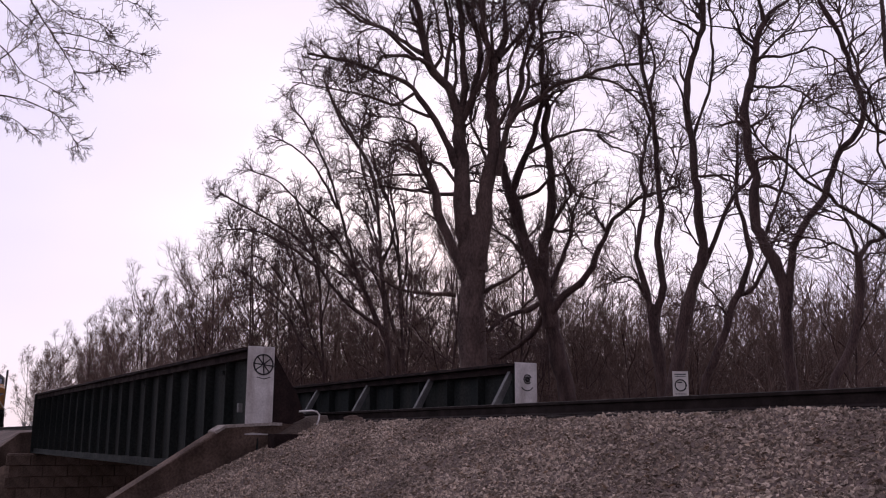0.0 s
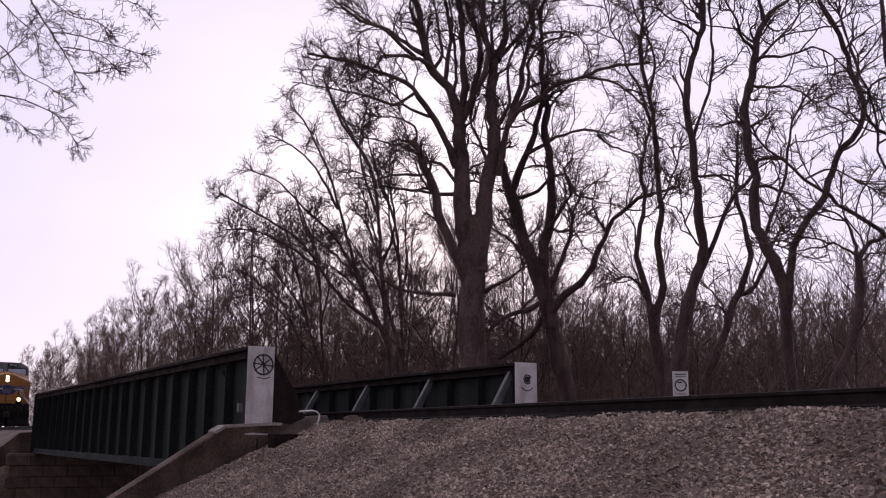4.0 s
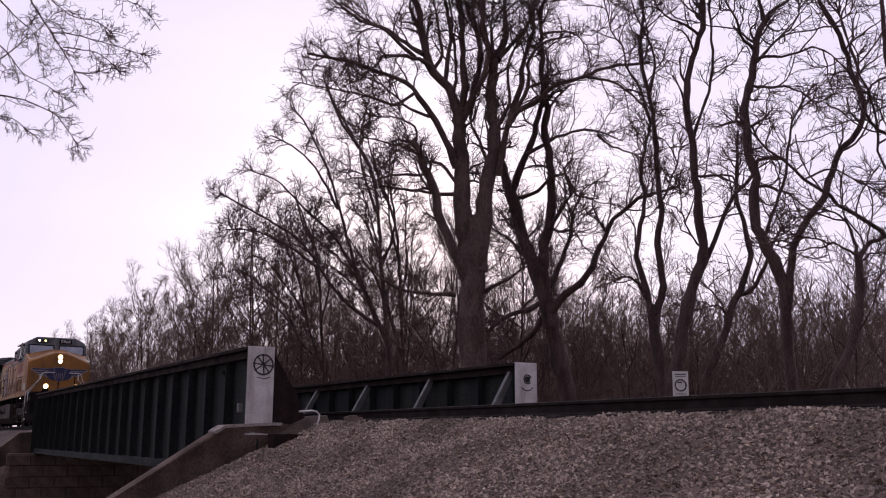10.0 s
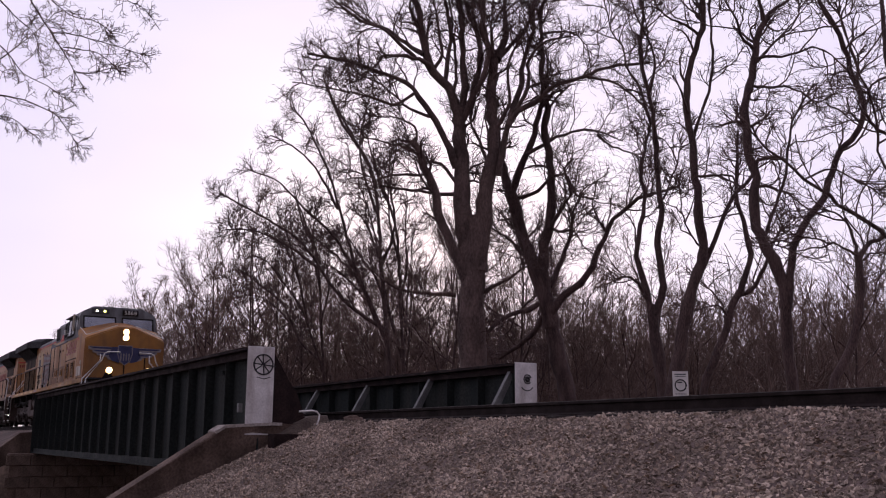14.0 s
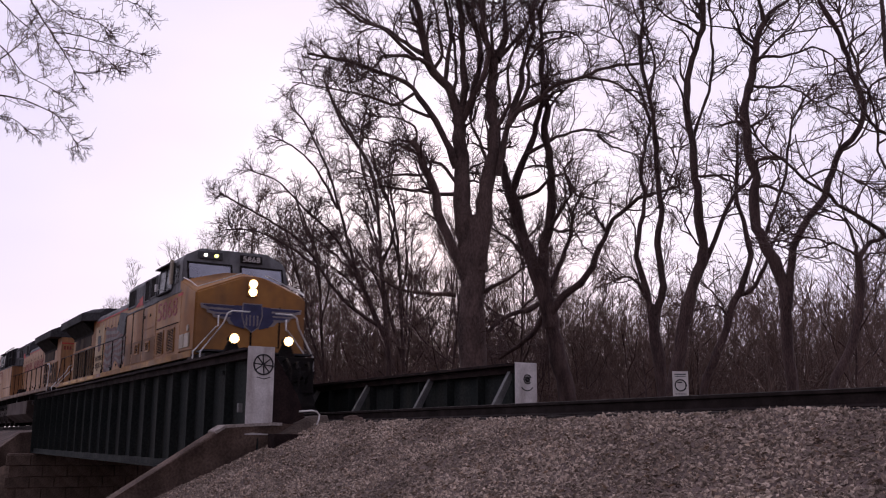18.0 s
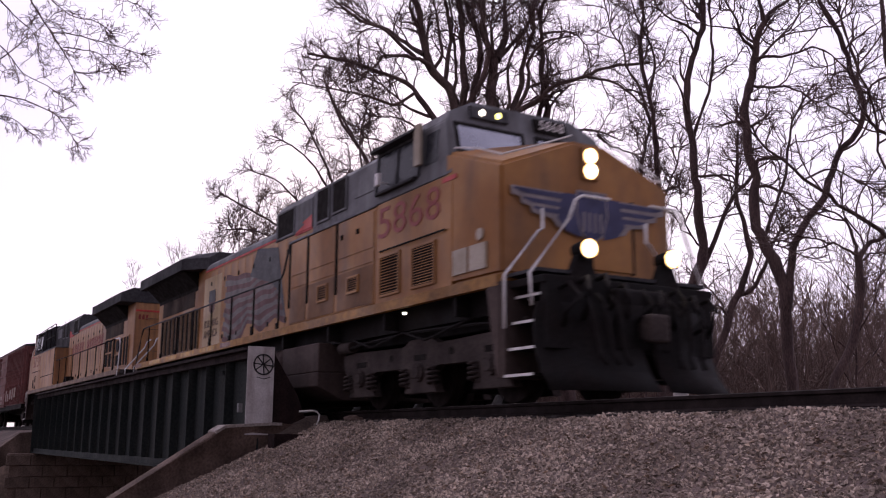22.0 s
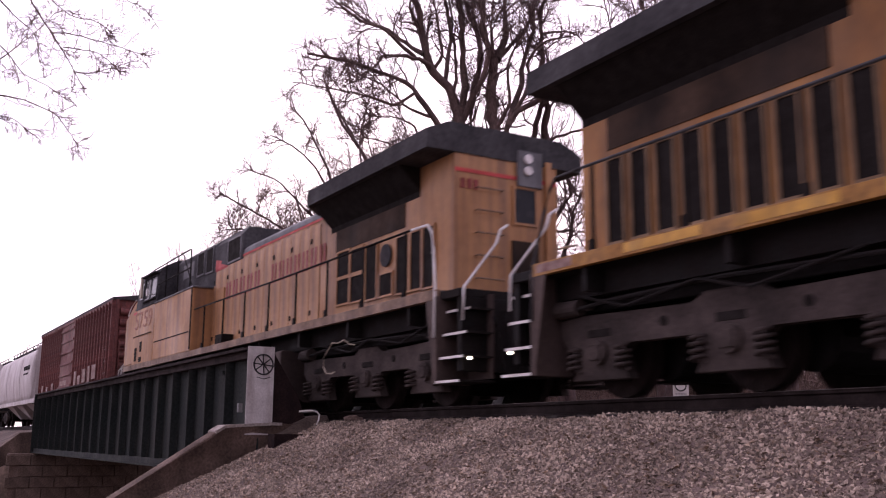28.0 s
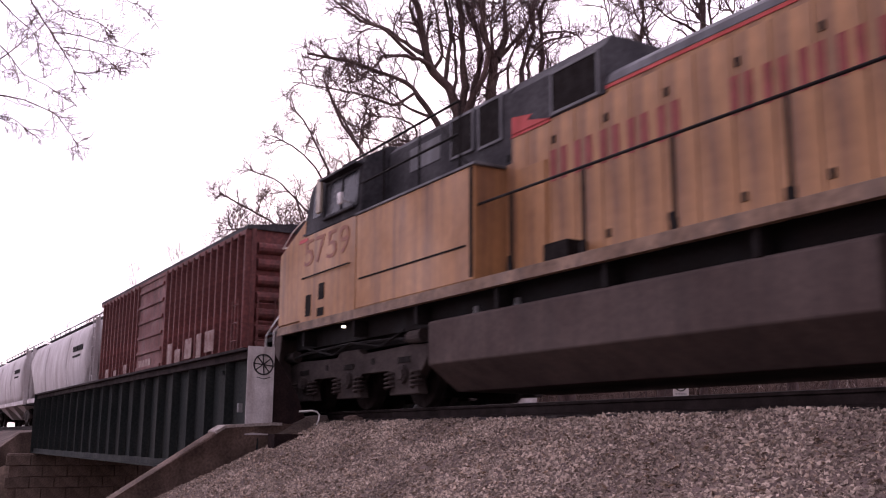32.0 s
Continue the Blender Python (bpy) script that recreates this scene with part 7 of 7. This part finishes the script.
        # walkway handrail on stanchions
        bm = bmesh.new()
        tube(bm, [(-18.9, s * 1.44, 2.71), (-13.2, s * 1.44, 2.70), (-8.1, s * 1.44, 2.70), (-7.95, s * 1.46, 2.78), (-7.55, s * 1.50, 3.28), (-7.42, s * 1.54, 3.33)] if lead else
             [(-18.9, s * 1.44, 2.71), (-13.2, s * 1.44, 2.70), (-7.0, s * 1.46, 2.72)], 0.02, 8)
        part("walkway_handrail", bm, M_DGREY if lead else M_BLACK, t, "dark walkway handrail", True)
        for k in range(8):
            x = -18.7 + k * 1.5
            bm = bmesh.new()
            bx(bm, x - 0.022, x + 0.022, s * 1.44 - 0.014, s * 1.44 + 0.014, 1.60, 2.70)
            bx(bm, x - 0.05, x + 0.05, s * 1.46 - 0.02, s * 1.46 + 0.02, 1.50, 1.80)
            part("stanchion", bm, M_DARK_AND_SHADE, t)
        if not lead:
            bm = bmesh.new()
            for z in (3.85, 4.35):
                tube(bm, [(-2.9, s * 1.47, z), (-7.0, s * 1.52, z)], 0.02, 6)
            for x in (-4.6, -5.8, -7.0):
                tube(bm, [(x, s * 1.5, 3.3), (x, s * 1.5, 4.35)], 0.022, 6)
            tube(bm, [(-6.3, s * 1.5, 4.3), (-7.2, s * 1.5, 3.35)], 0.016, 6)
            part("roof_handrail", bm, M_BLACK, t, "dark roof-level handrails")
            box("side_door", yel, -8.4, -7.75, s * 0.985, s * 1.03, 1.72, 3.2, 0.01, "yellow side door")
            box("battery_box", M_DARK_AND_SHADE, -9.2, -8.7, s * 0.985, s * 1.3, 1.66, 1.95, 0.01)
    # fuel tank and reservoirs
    bm = bmesh.new()
    prism(bm, [(-0.95, 0.2), (0.95, 0.2), (1.46, 0.58), (1.46, 1.20), (1.40, 1.23), (-1.40, 1.23), (-1.46, 1.20), (-1.46, 0.58)] if not lead else
          [(-0.95, 0.19), (0.95, 0.19), (1.46, 0.44), (1.46, 0.70), (-1.46, 0.70), (-1.46, 0.44)], "x", -13.55, -6.05, 0.02)
    part("fuel_tank", bm, M_TANK, t, "dusty brown fuel tank")
    box("tank_saddle", M_BLACK, -13.0, -6.5, -0.9, 0.9, 0.7, 1.35)
    if lead:
        for s in (-1, 1):
            box("tank_box", M_TANK, -7.82, -6.05, s * 0.9, s * 1.46, 0.70, 1.23, 0.02, "dusty tank box")
            box("tank_box", M_TANK, -13.55, -12.70, s * 0.9, s * 1.46, 0.70, 1.23, 0.02, "dusty tank box")
            for x0, x1 in ((-12.45, -10.65), (-10.1, -8.05)):
                bm = bmesh.new()
                cyl(bm, (x0 + 0.1, s * 1.2, 1.02), (x1 - 0.1, s * 1.2, 1.02), 0.26, 0.26, 24)
                cyl(bm, (x0, s * 1.2, 1.02), (x0 + 0.1, s * 1.2, 1.02), 0.17, 0.26, 24)
                cyl(bm, (x1 - 0.1, s * 1.2, 1.02), (x1, s * 1.2, 1.02), 0.26, 0.17, 24)
                r = part("air_reservoir", bm, M_TANK, t, "cylindrical dusty air reservoir", True)
                for x in (x0 + 0.35, x1 - 0.35):
                    bm = bmesh.new()
                    cyl(bm, (x - 0.03, s * 1.2, 1.02), (x + 0.03, s * 1.2, 1.02), 0.268, 0.268, 24)
                    bx(bm, x - 0.04, x + 0.04, s * 1.36, s * 1.42, 0.7, 0.82) if s > 0 else bx(bm, x - 0.04, x + 0.04, s * 1.42, s * 1.36, 0.7, 0.82)
                    part("tank_strap", bm, M_TRUCK, r)
    else:
        for s in (-1, 1):
            for x in (-7.0, -8.0):
                bm = bmesh.new()
                cyl(bm, (x, s * 1.2, 1.22), (x, s * 1.2, 1.36), 0.07, 0.05, 12)
                part("filler_cap", bm, M_BRACE, t, "pale filler cap")
        # slack rope of pale line hanging at the rear truck
        bm = bmesh.new()
        tube(bm, [(-15.95, 1.36, 0.67), (-15.85, 1.37, 0.645), (-15.62, 1.37, 0.66), (-15.46, 1.36, 0.78), (-15.46, 1.36, 0.96), (-15.66, 1.36, 1.09), (-15.82, 1.36, 1.2), (-16.08, 1.36, 1.17), (-16.32, 1.36, 1.21), (-16.55, 1.36, 1.12), (-16.78, 1.36, 1.09)], 0.013, 6)
        part("slack_line", bm, M_PALE, t, "slack pale line hanging below the sill", True)
    # step lights and truck lights
    for s in (-1, 1):
        for x, z in ((-2.9, 1.44), (0.74, 0.55), (-20.5, 0.62)):
            bm = bmesh.new()
            cyl(bm, (x, s * 1.36, z), (x, s * 1.40, z), 0.024, 0.02, 10)
            part("step_light", bm, M_SMALL, t, "small glowing step light")
    loco_truck(t, (-4.80, -2.75, -0.72))
    loco_truck(t, (-18.95, -16.92, -14.85))
    # side markings on the hood
    for s in (-1, 1):
        if lead:
            flag_decal(t, s * 1.0, s, -13.0, -8.85, 1.62, 3.80)
            box("white_panel", M_PALEYELLOW, -14.82, -13.38, s * 0.985, s * 1.003, 1.80, 3.62, 0.0, "pale painted panel")
            bm = bmesh.new()
            prism(bm, [(-14.35, 3.25), (-13.85, 3.25), (-13.82, 3.0), (-13.9, 2.72), (-14.1, 2.62), (-14.3, 2.72), (-14.38, 3.0)], "y", min(s * 1.003, s * 1.009), max(s * 1.003, s * 1.009))
            part("shield_shape", bm, M_FLAGRED, t, "shield shape with a blue top")
            bm = bmesh.new()
            prism(bm, [(-14.35, 3.25), (-13.85, 3.25), (-13.82, 3.0), (-13.84, 2.94), (-14.36, 2.94), (-14.38, 3.0)], "y", min(s * 1.009, s * 1.013), max(s * 1.009, s * 1.013))
            part("shield_band", bm, M_FLAGBLUE, t, "blue shield band")
            for word, z in (("BUILDING", 2.30), ("AMERICA", 2.03)):
                place_text(t, word, 0.20, 1.12, M_SLOGAN, -14.68 if s < 0 else -13.56, s * 1.003, z, s, "slogan_lettering", "dark painted lettering")
        else:
            # company name as plain red bars the size of its capitals
            for a, b, n in ((-8.45, -11.0, 5), (-11.6, -14.7, 7)):
                w = (b - a) / n
                for k in range(n):
                    x = a + w * k
                    for f in (0.08, 0.52):
                        bm = bmesh.new()
                        bx(bm, x + w * (f + 0.24), x + w * f, min(s * 1.0, s * 1.006), max(s * 1.0, s * 1.006), 2.86, 3.29)
                        part("lettering_bar", bm, M_FADERED, t, "faded red lettering bar")
    return t


# ---------------------------------------------------------------- train: freight cars
def car_truck(car, xc):
    for s in (-1, 1):
        bm = bmesh.new()
        prism(bm, [(xc - 1.15, 0.36), (xc - 0.72, 0.36), (xc - 0.38, 0.18), (xc + 0.38, 0.18), (xc + 0.72, 0.36), (xc + 1.15, 0.36), (xc + 1.15, 0.58), (xc + 0.45, 0.80), (xc - 0.45, 0.80), (xc - 1.15, 0.58)],
              "y", s * 0.93, s * 1.07, 0.02)
        f = part("truck_frame", bm, M_TRUCK, car, "rusty cast side frame")
        bm = bmesh.new()
        bx(bm, xc - 0.28, xc + 0.28, min(s * 1.0, s * 1.08), max(s * 1.0, s * 1.08), 0.30, 0.62)
        part("spring_nest", bm, M_DARK_AND_SHADE, f)
        for dx in (-0.89, 0.89):
            bm = bmesh.new()
            cyl(bm, (xc + dx, s * 1.0, 0.45), (xc + dx, s * 1.10, 0.45), 0.11, 0.10, 14)
            part("bearing_cap", bm, M_TRUCK, f)
    bm = bmesh.new()
    bx(bm, xc - 0.25, xc + 0.25, -0.95, 0.95, 0.55, 0.85, 0.02)
    part("truck_bolster", bm, M_BLACK, car)
    for dx in (-0.89, 0.89):
        add_wheel(car, CAR_WHEEL, xc + dx, 0.45)


def ladder(car, x, y, z0, z1, along_x, n, material):
    for k in range(n):
        z = z0 + (z1 - z0) * k / (n - 1)
        bm = bmesh.new()
        if along_x:
            tube(bm, [(x - 0.2, y, z), (x + 0.2, y, z)], 0.014, 6)
        else:
            tube(bm, [(x, y - 0.2, z), (x, y + 0.2, z)], 0.014, 6)
        part("ladder_rung", bm, material, car)
    for d in (-0.2, 0.2):
        bm = bmesh.new()
        if along_x:
            bx(bm, x + d - 0.015, x + d + 0.015, y - 0.015, y + 0.015, z0 - 0.1, z1 + 0.1)
        else:
            bx(bm, x - 0.015, x + 0.015, y + d - 0.015, y + d + 0.015, z0 - 0.1, z1 + 0.1)
        part("ladder_rail", bm, material, car)


def couplers(car, x0, x1):
    for x, d in ((x0, -1), (x1, 1)):
        bm = bmesh.new()
        bx(bm, min(x, x + d * 0.62), max(x, x + d * 0.62), -0.1, 0.1, 0.80, 1.0, 0.02)
        bx(bm, min(x + d * 0.48, x + d * 0.64), max(x + d * 0.48, x + d * 0.64), -0.16, 0.16, 0.74, 1.06, 0.03)
        part("coupler", bm, M_TRUCK, car, "knuckle coupler")


def build_boxcar():
    """Ribbed boxcar, 15.2 m; local x = 0 at its leading end."""
    t = thing("boxcar", "weathered oxide-red ribbed steel boxcar with closed sliding doors", "boxcar")

    def box(name, mt, x0, x1, y0, y1, z0, z1, bevel=0.0, label="", parent=None):
        bm = bmesh.new()
        bx(bm, x0, x1, min(y0, y1), max(y0, y1), z0, z1, bevel)
        return part(name, bm, mt, parent or t, label)
    L = 15.2
    box("body", M_RUST, -L, 0, -1.45, 1.45, 1.12, 4.10, 0.02, "oxide-red steel body")
    bm = bmesh.new()
    prism(bm, [(-1.56, 4.08), (1.56, 4.08), (1.56, 4.16), (0, 4.36), (-1.56, 4.16)], "x", -L - 0.06, 0.06)
    part("roof", bm, M_DGREY, t, "dark sheet roof")
    bm = bmesh.new()
    prism(bm, [(0, 0), (0.14, 0.02), (0.14, 0.09), (0, 0.11)], "z", 0, 2.86)
    rib = mesh_of("rib", bm, M_RUST)
    for s in (-1, 1):
        xs = [-0.05 - k * 0.50 for k in range(14)] + [-9.75 - k * 0.50 for k in range(11)]
        for x in xs:
            m = Matrix.Translation((x, s * 1.45, 1.18)) @ (Matrix.Rotation(math.pi / 2, 4, "Z") if s > 0 else Matrix.Rotation(-math.pi / 2, 4, "Z"))
            shared("rib", rib, t, m)
        d = box("door", M_RUST, -9.7, -6.75, s * 1.45, s * 1.53, 1.2, 4.02, 0.02, "oxide-red sliding door")
        for k in range(6):
            box("door_rib", M_RUST, -9.6, -6.85, s * 1.53, s * 1.575, 1.42 + k * 0.46, 1.52 + k * 0.46, 0.015, parent=d)
        box("door_plate", M_STENCIL, -9.4, -7.9, s * 1.53, s * 1.545, 1.26, 1.72, 0.0, "pale scuffed plate", parent=d)
        box("door_track", M_RUST, -13.0, -6.6, s * 1.45, s * 1.58, 1.08, 1.16)
        box("top_rail", M_RUST, -L, 0, s * 1.45, s * 1.56, 3.98, 4.08)
        box("side_sill", M_BLACK, -L + 0.4, -0.4, s * 1.3, s * 1.46, 0.88, 1.12)
        # scuffed stencil bars
        for x0, x1, z0, z1 in ((-5.9, -5.5, 1.35, 1.95), (-5.2, -4.7, 1.35, 1.75), (-4.3, -3.7, 1.45, 1.95), (-3.3, -2.9, 1.4, 2.0), (-2.6, -1.9, 1.5, 2.0), (-11.0, -10.6, 1.3, 1.7), (-12.4, -12.0, 1.3, 1.6), (-13.6, -13.2, 1.3, 1.7)):
            box("stencil_bar", M_STENCIL, x0, x1, s * 1.595, s * 1.602, z0, z1, 0.0, "worn white stencil bars")
        ladder(t, -0.35, s * 1.62, 1.2, 2.4, True, 4, M_RUST)
    for e in (0, -L):
        d = 1 if e == 0 else -1
        for k in range(7):
            z = 1.45 + k * 0.37
            bm = bmesh.new()
            cyl(bm, (e + d * 0.0, -1.3, z), (e + d * 0.0, 1.3, z), 0.13, 0.13, 12)
            part("end_corrugation", bm, M_RUST, t)
        box("corner_post", M_RUST, min(e, e + d * 0.12), max(e, e + d * 0.12), -1.46, -1.36, 1.12, 4.08)
        box("corner_post", M_RUST, min(e, e + d * 0.12), max(e, e + d * 0.12), 1.36, 1.46, 1.12, 4.08)
        ladder(t, e + d * 0.2, -1.1, 1.2, 2.4, False, 4, M_RUST)
        box("crossover_step", M_BLACK, min(e, e + d * 0.5), max(e, e + d * 0.5), -0.7, 0.7, 1.08, 1.12)
    box("center_sill", M_BLACK, -L + 0.1, -0.1, -0.25, 0.25, 0.75, 1.15)
    couplers(t, -L, 0)
    car_truck(t, -2.0)
    car_truck(t, -L + 2.0)
    return t


def build_hopper():
    """Curved-side covered hopper, 15.6 m; local x = 0 at its leading end."""
    t = thing("covered_hopper", "pale grey curved-side covered hopper car with roof hatches", "hopper car", "covered hoppers behind the boxcar")

    def box(name, mt, x0, x1, y0, y1, z0, z1, bevel=0.0, label="", parent=None):
        bm = bmesh.new()
        bx(bm, x0, x1, min(y0, y1), max(y0, y1), z0, z1, bevel)
        return part(name, bm, mt, parent or t, label)
    L = 15.6
    sec = [(-1.0, 1.15), (-1.42, 1.25)]
    sec += [(-1.42 - 0.14 * math.sin(a * math.pi / 8), 1.25 + 2.2 * a / 8) for a in range(1, 8)]
    sec += [(-1.42, 3.45), (-1.25, 3.72), (-0.9, 3.92), (-0.4, 4.02)]
    sec = sec + [(-y, z) for y, z in sec[::-1]]
    bm = bmesh.new()
    rings = []
    for x, lowcut in ((-L + 0.7, 0.55), (-L + 1.9, 0.0), (-1.9, 0.0), (-0.7, 0.55)):
        rings.append([bm.verts.new((x, y, z + (3.3 - z) * lowcut if z < 3.3 else z)) for y, z in sec])
    n = len(sec)
    for a, b in zip(rings, rings[1:]):
        for i in range(n):
            bm.faces.new([a[i], a[(i + 1) % n], b[(i + 1) % n], b[i]])
    bm.faces.new(rings[0][::-1])
    bm.faces.new(rings[-1])
    part("body", bm, M_HOPPER, t, "pale grey curved steel body", True)
    for s in (-1, 1):
        box("side_sill", M_HOPPER, -L, 0, s * 1.38, s * 1.52, 1.05, 1.25, 0.01)
        for x in (-5.2, -10.4):
            bm = bmesh.new()
            tube(bm, [(x, s * 1.43, 1.3), (x, s * 1.5, 1.7), (x, s * 1.562, 2.35), (x, s * 1.5, 3.0), (x, s * 1.43, 3.45)], 0.03, 6)
            part("body_seam", bm, M_HOPPER, t)
        for x in (-0.25, -L + 0.25):
            box("end_post", M_HOPPER, x - 0.06, x + 0.06, s * 1.32, s * 1.46, 1.2, 3.8)
            ladder(t, x - 0.2 if x > -1 else x + 0.2, s * 1.47, 1.3, 3.8, True, 8, M_HOPPER)
        for k, (x0, x1) in enumerate(((-3.9, -3.5), (-3.4, -3.0), (-2.9, -2.5), (-2.4, -2.05))):
            box("lettering_bar", M_BLACK, x0, x1, s * 1.545, s * 1.57, 2.75, 2.95, 0.0, "small black lettering bars")
        box("lettering_bar", M_BLACK, -3.9, -2.4, s * 1.545, s * 1.572, 2.52, 2.60)
        bm = bmesh.new()
        tube(bm, [(-L + 0.3, s * 0.75, 4.28), (-0.3, s * 0.75, 4.28)], 0.025, 6)
        for k in range(12):
            x = -L + 0.8 + k * (L - 1.6) / 11
            bx(bm, x - 0.02, x + 0.02, s * 0.75 - 0.015, s * 0.75 + 0.015, 3.9, 4.28)
        part("running_board_rail", bm, M_DGREY, t, "dark roof rail")
    for k in range(10):
        bm = bmesh.new()
        x = -1.9 - k * 1.28
        bx(bm, x - 0.45, x + 0.45, -0.32, 0.32, 4.0, 4.12, 0.03)
        part("roof_hatch", bm, M_HOPPER, t)
    box("running_board", M_DGREY, -L + 0.1, -0.1, -0.75, -0.45, 4.10, 4.14)
    box("running_board", M_DGREY, -L + 0.1, -0.1, 0.45, 0.75, 4.10, 4.14)
    for x0, x1 in ((-5.3, -2.9), (-9.0, -6.6), (-12.7, -10.3)):
        bm = bmesh.new()
        A = [bm.verts.new((x, y, 1.16)) for x, y in ((x0, -1.2), (x1, -1.2), (x1, 1.2), (x0, 1.2))]
        xm = (x0 + x1) / 2
        B = [bm.verts.new((x, y, 0.42)) for x, y in ((xm - 0.3, -0.5), (xm + 0.3, -0.5), (xm + 0.3, 0.5), (xm - 0.3, 0.5))]
        for i in range(4):
            bm.faces.new([A[i], A[(i + 1) % 4], B[(i + 1) % 4], B[i]])
        bm.faces.new(A)
        bm.faces.new(B[::-1])
        part("discharge_bay", bm, M_HOPPER, t, "grey discharge chute")
    box("end_platform", M_DGREY, -1.4, 0, -1.38, 1.38, 1.02, 1.10)
    box("end_platform", M_DGREY, -L, -L + 1.4, -1.38, 1.38, 1.02, 1.10)
    box("center_sill", M_BLACK, -L + 0.1, -0.1, -0.22, 0.22, 0.78, 1.1)
    couplers(t, -L, 0)
    car_truck(t, -1.75)
    car_truck(t, -L + 1.75)
    return t


LEAD, TRAIL, BOXCAR, HOPPER = build_loco(True), build_loco(False), build_boxcar(), build_hopper()


def second_hopper(m):
    h = copy_thing(HOPPER, m)
    for o in [o for o in h.children if o.name.startswith("wheelset")]:
        WHEELS.append((o, o.location.x, o.location.z))
    return h


HOPPER2, HOPPER3 = second_hopper(pose(-77.1, 0, 0)), second_hopper(pose(-94.0, 0, 0))


# ---------------------------------------------------------------- what moves
def motions():
    table = [(0, -87.5), (2, -80.5), (3.5, -75.5), (5.5, -68.8), (8, -60.1), (10, -53.05), (12, -45.8), (14, -38.6), (16.5, -29.66), (18, -24.32), (20, -17.33), (22, -10.42),
             (24, -3.61), (25.5, 1.51), (27.5, 8.41), (29, 13.41), (30.5, 18.46), (32, 23.52)]
    ts, ss = [a for a, b in table], [b for a, b in table]
    fine = [(t, float(np.interp(t, ts, ss))) for t in np.arange(0, 32.01, 0.2)]
    for car, off, turn in ((LEAD, 0.0, 0), (TRAIL, -42.0, 180), (BOXCAR, -43.95, 0), (HOPPER, -60.2, 0), (HOPPER2, -77.1, 0), (HOPPER3, -94.0, 0)):
        walk(car, [(t, pose(s + off, 0, 0, 0, 0, turn)) for t, s in table])
    for wheel, x, r in WHEELS:
        d = -1 if wheel.parent == TRAIL else 1
        walk(wheel, [(t, pose(x, 0, r, 0, math.degrees((s - fine[0][1]) / r) * d, 0)) for t, s in fine])


motions()
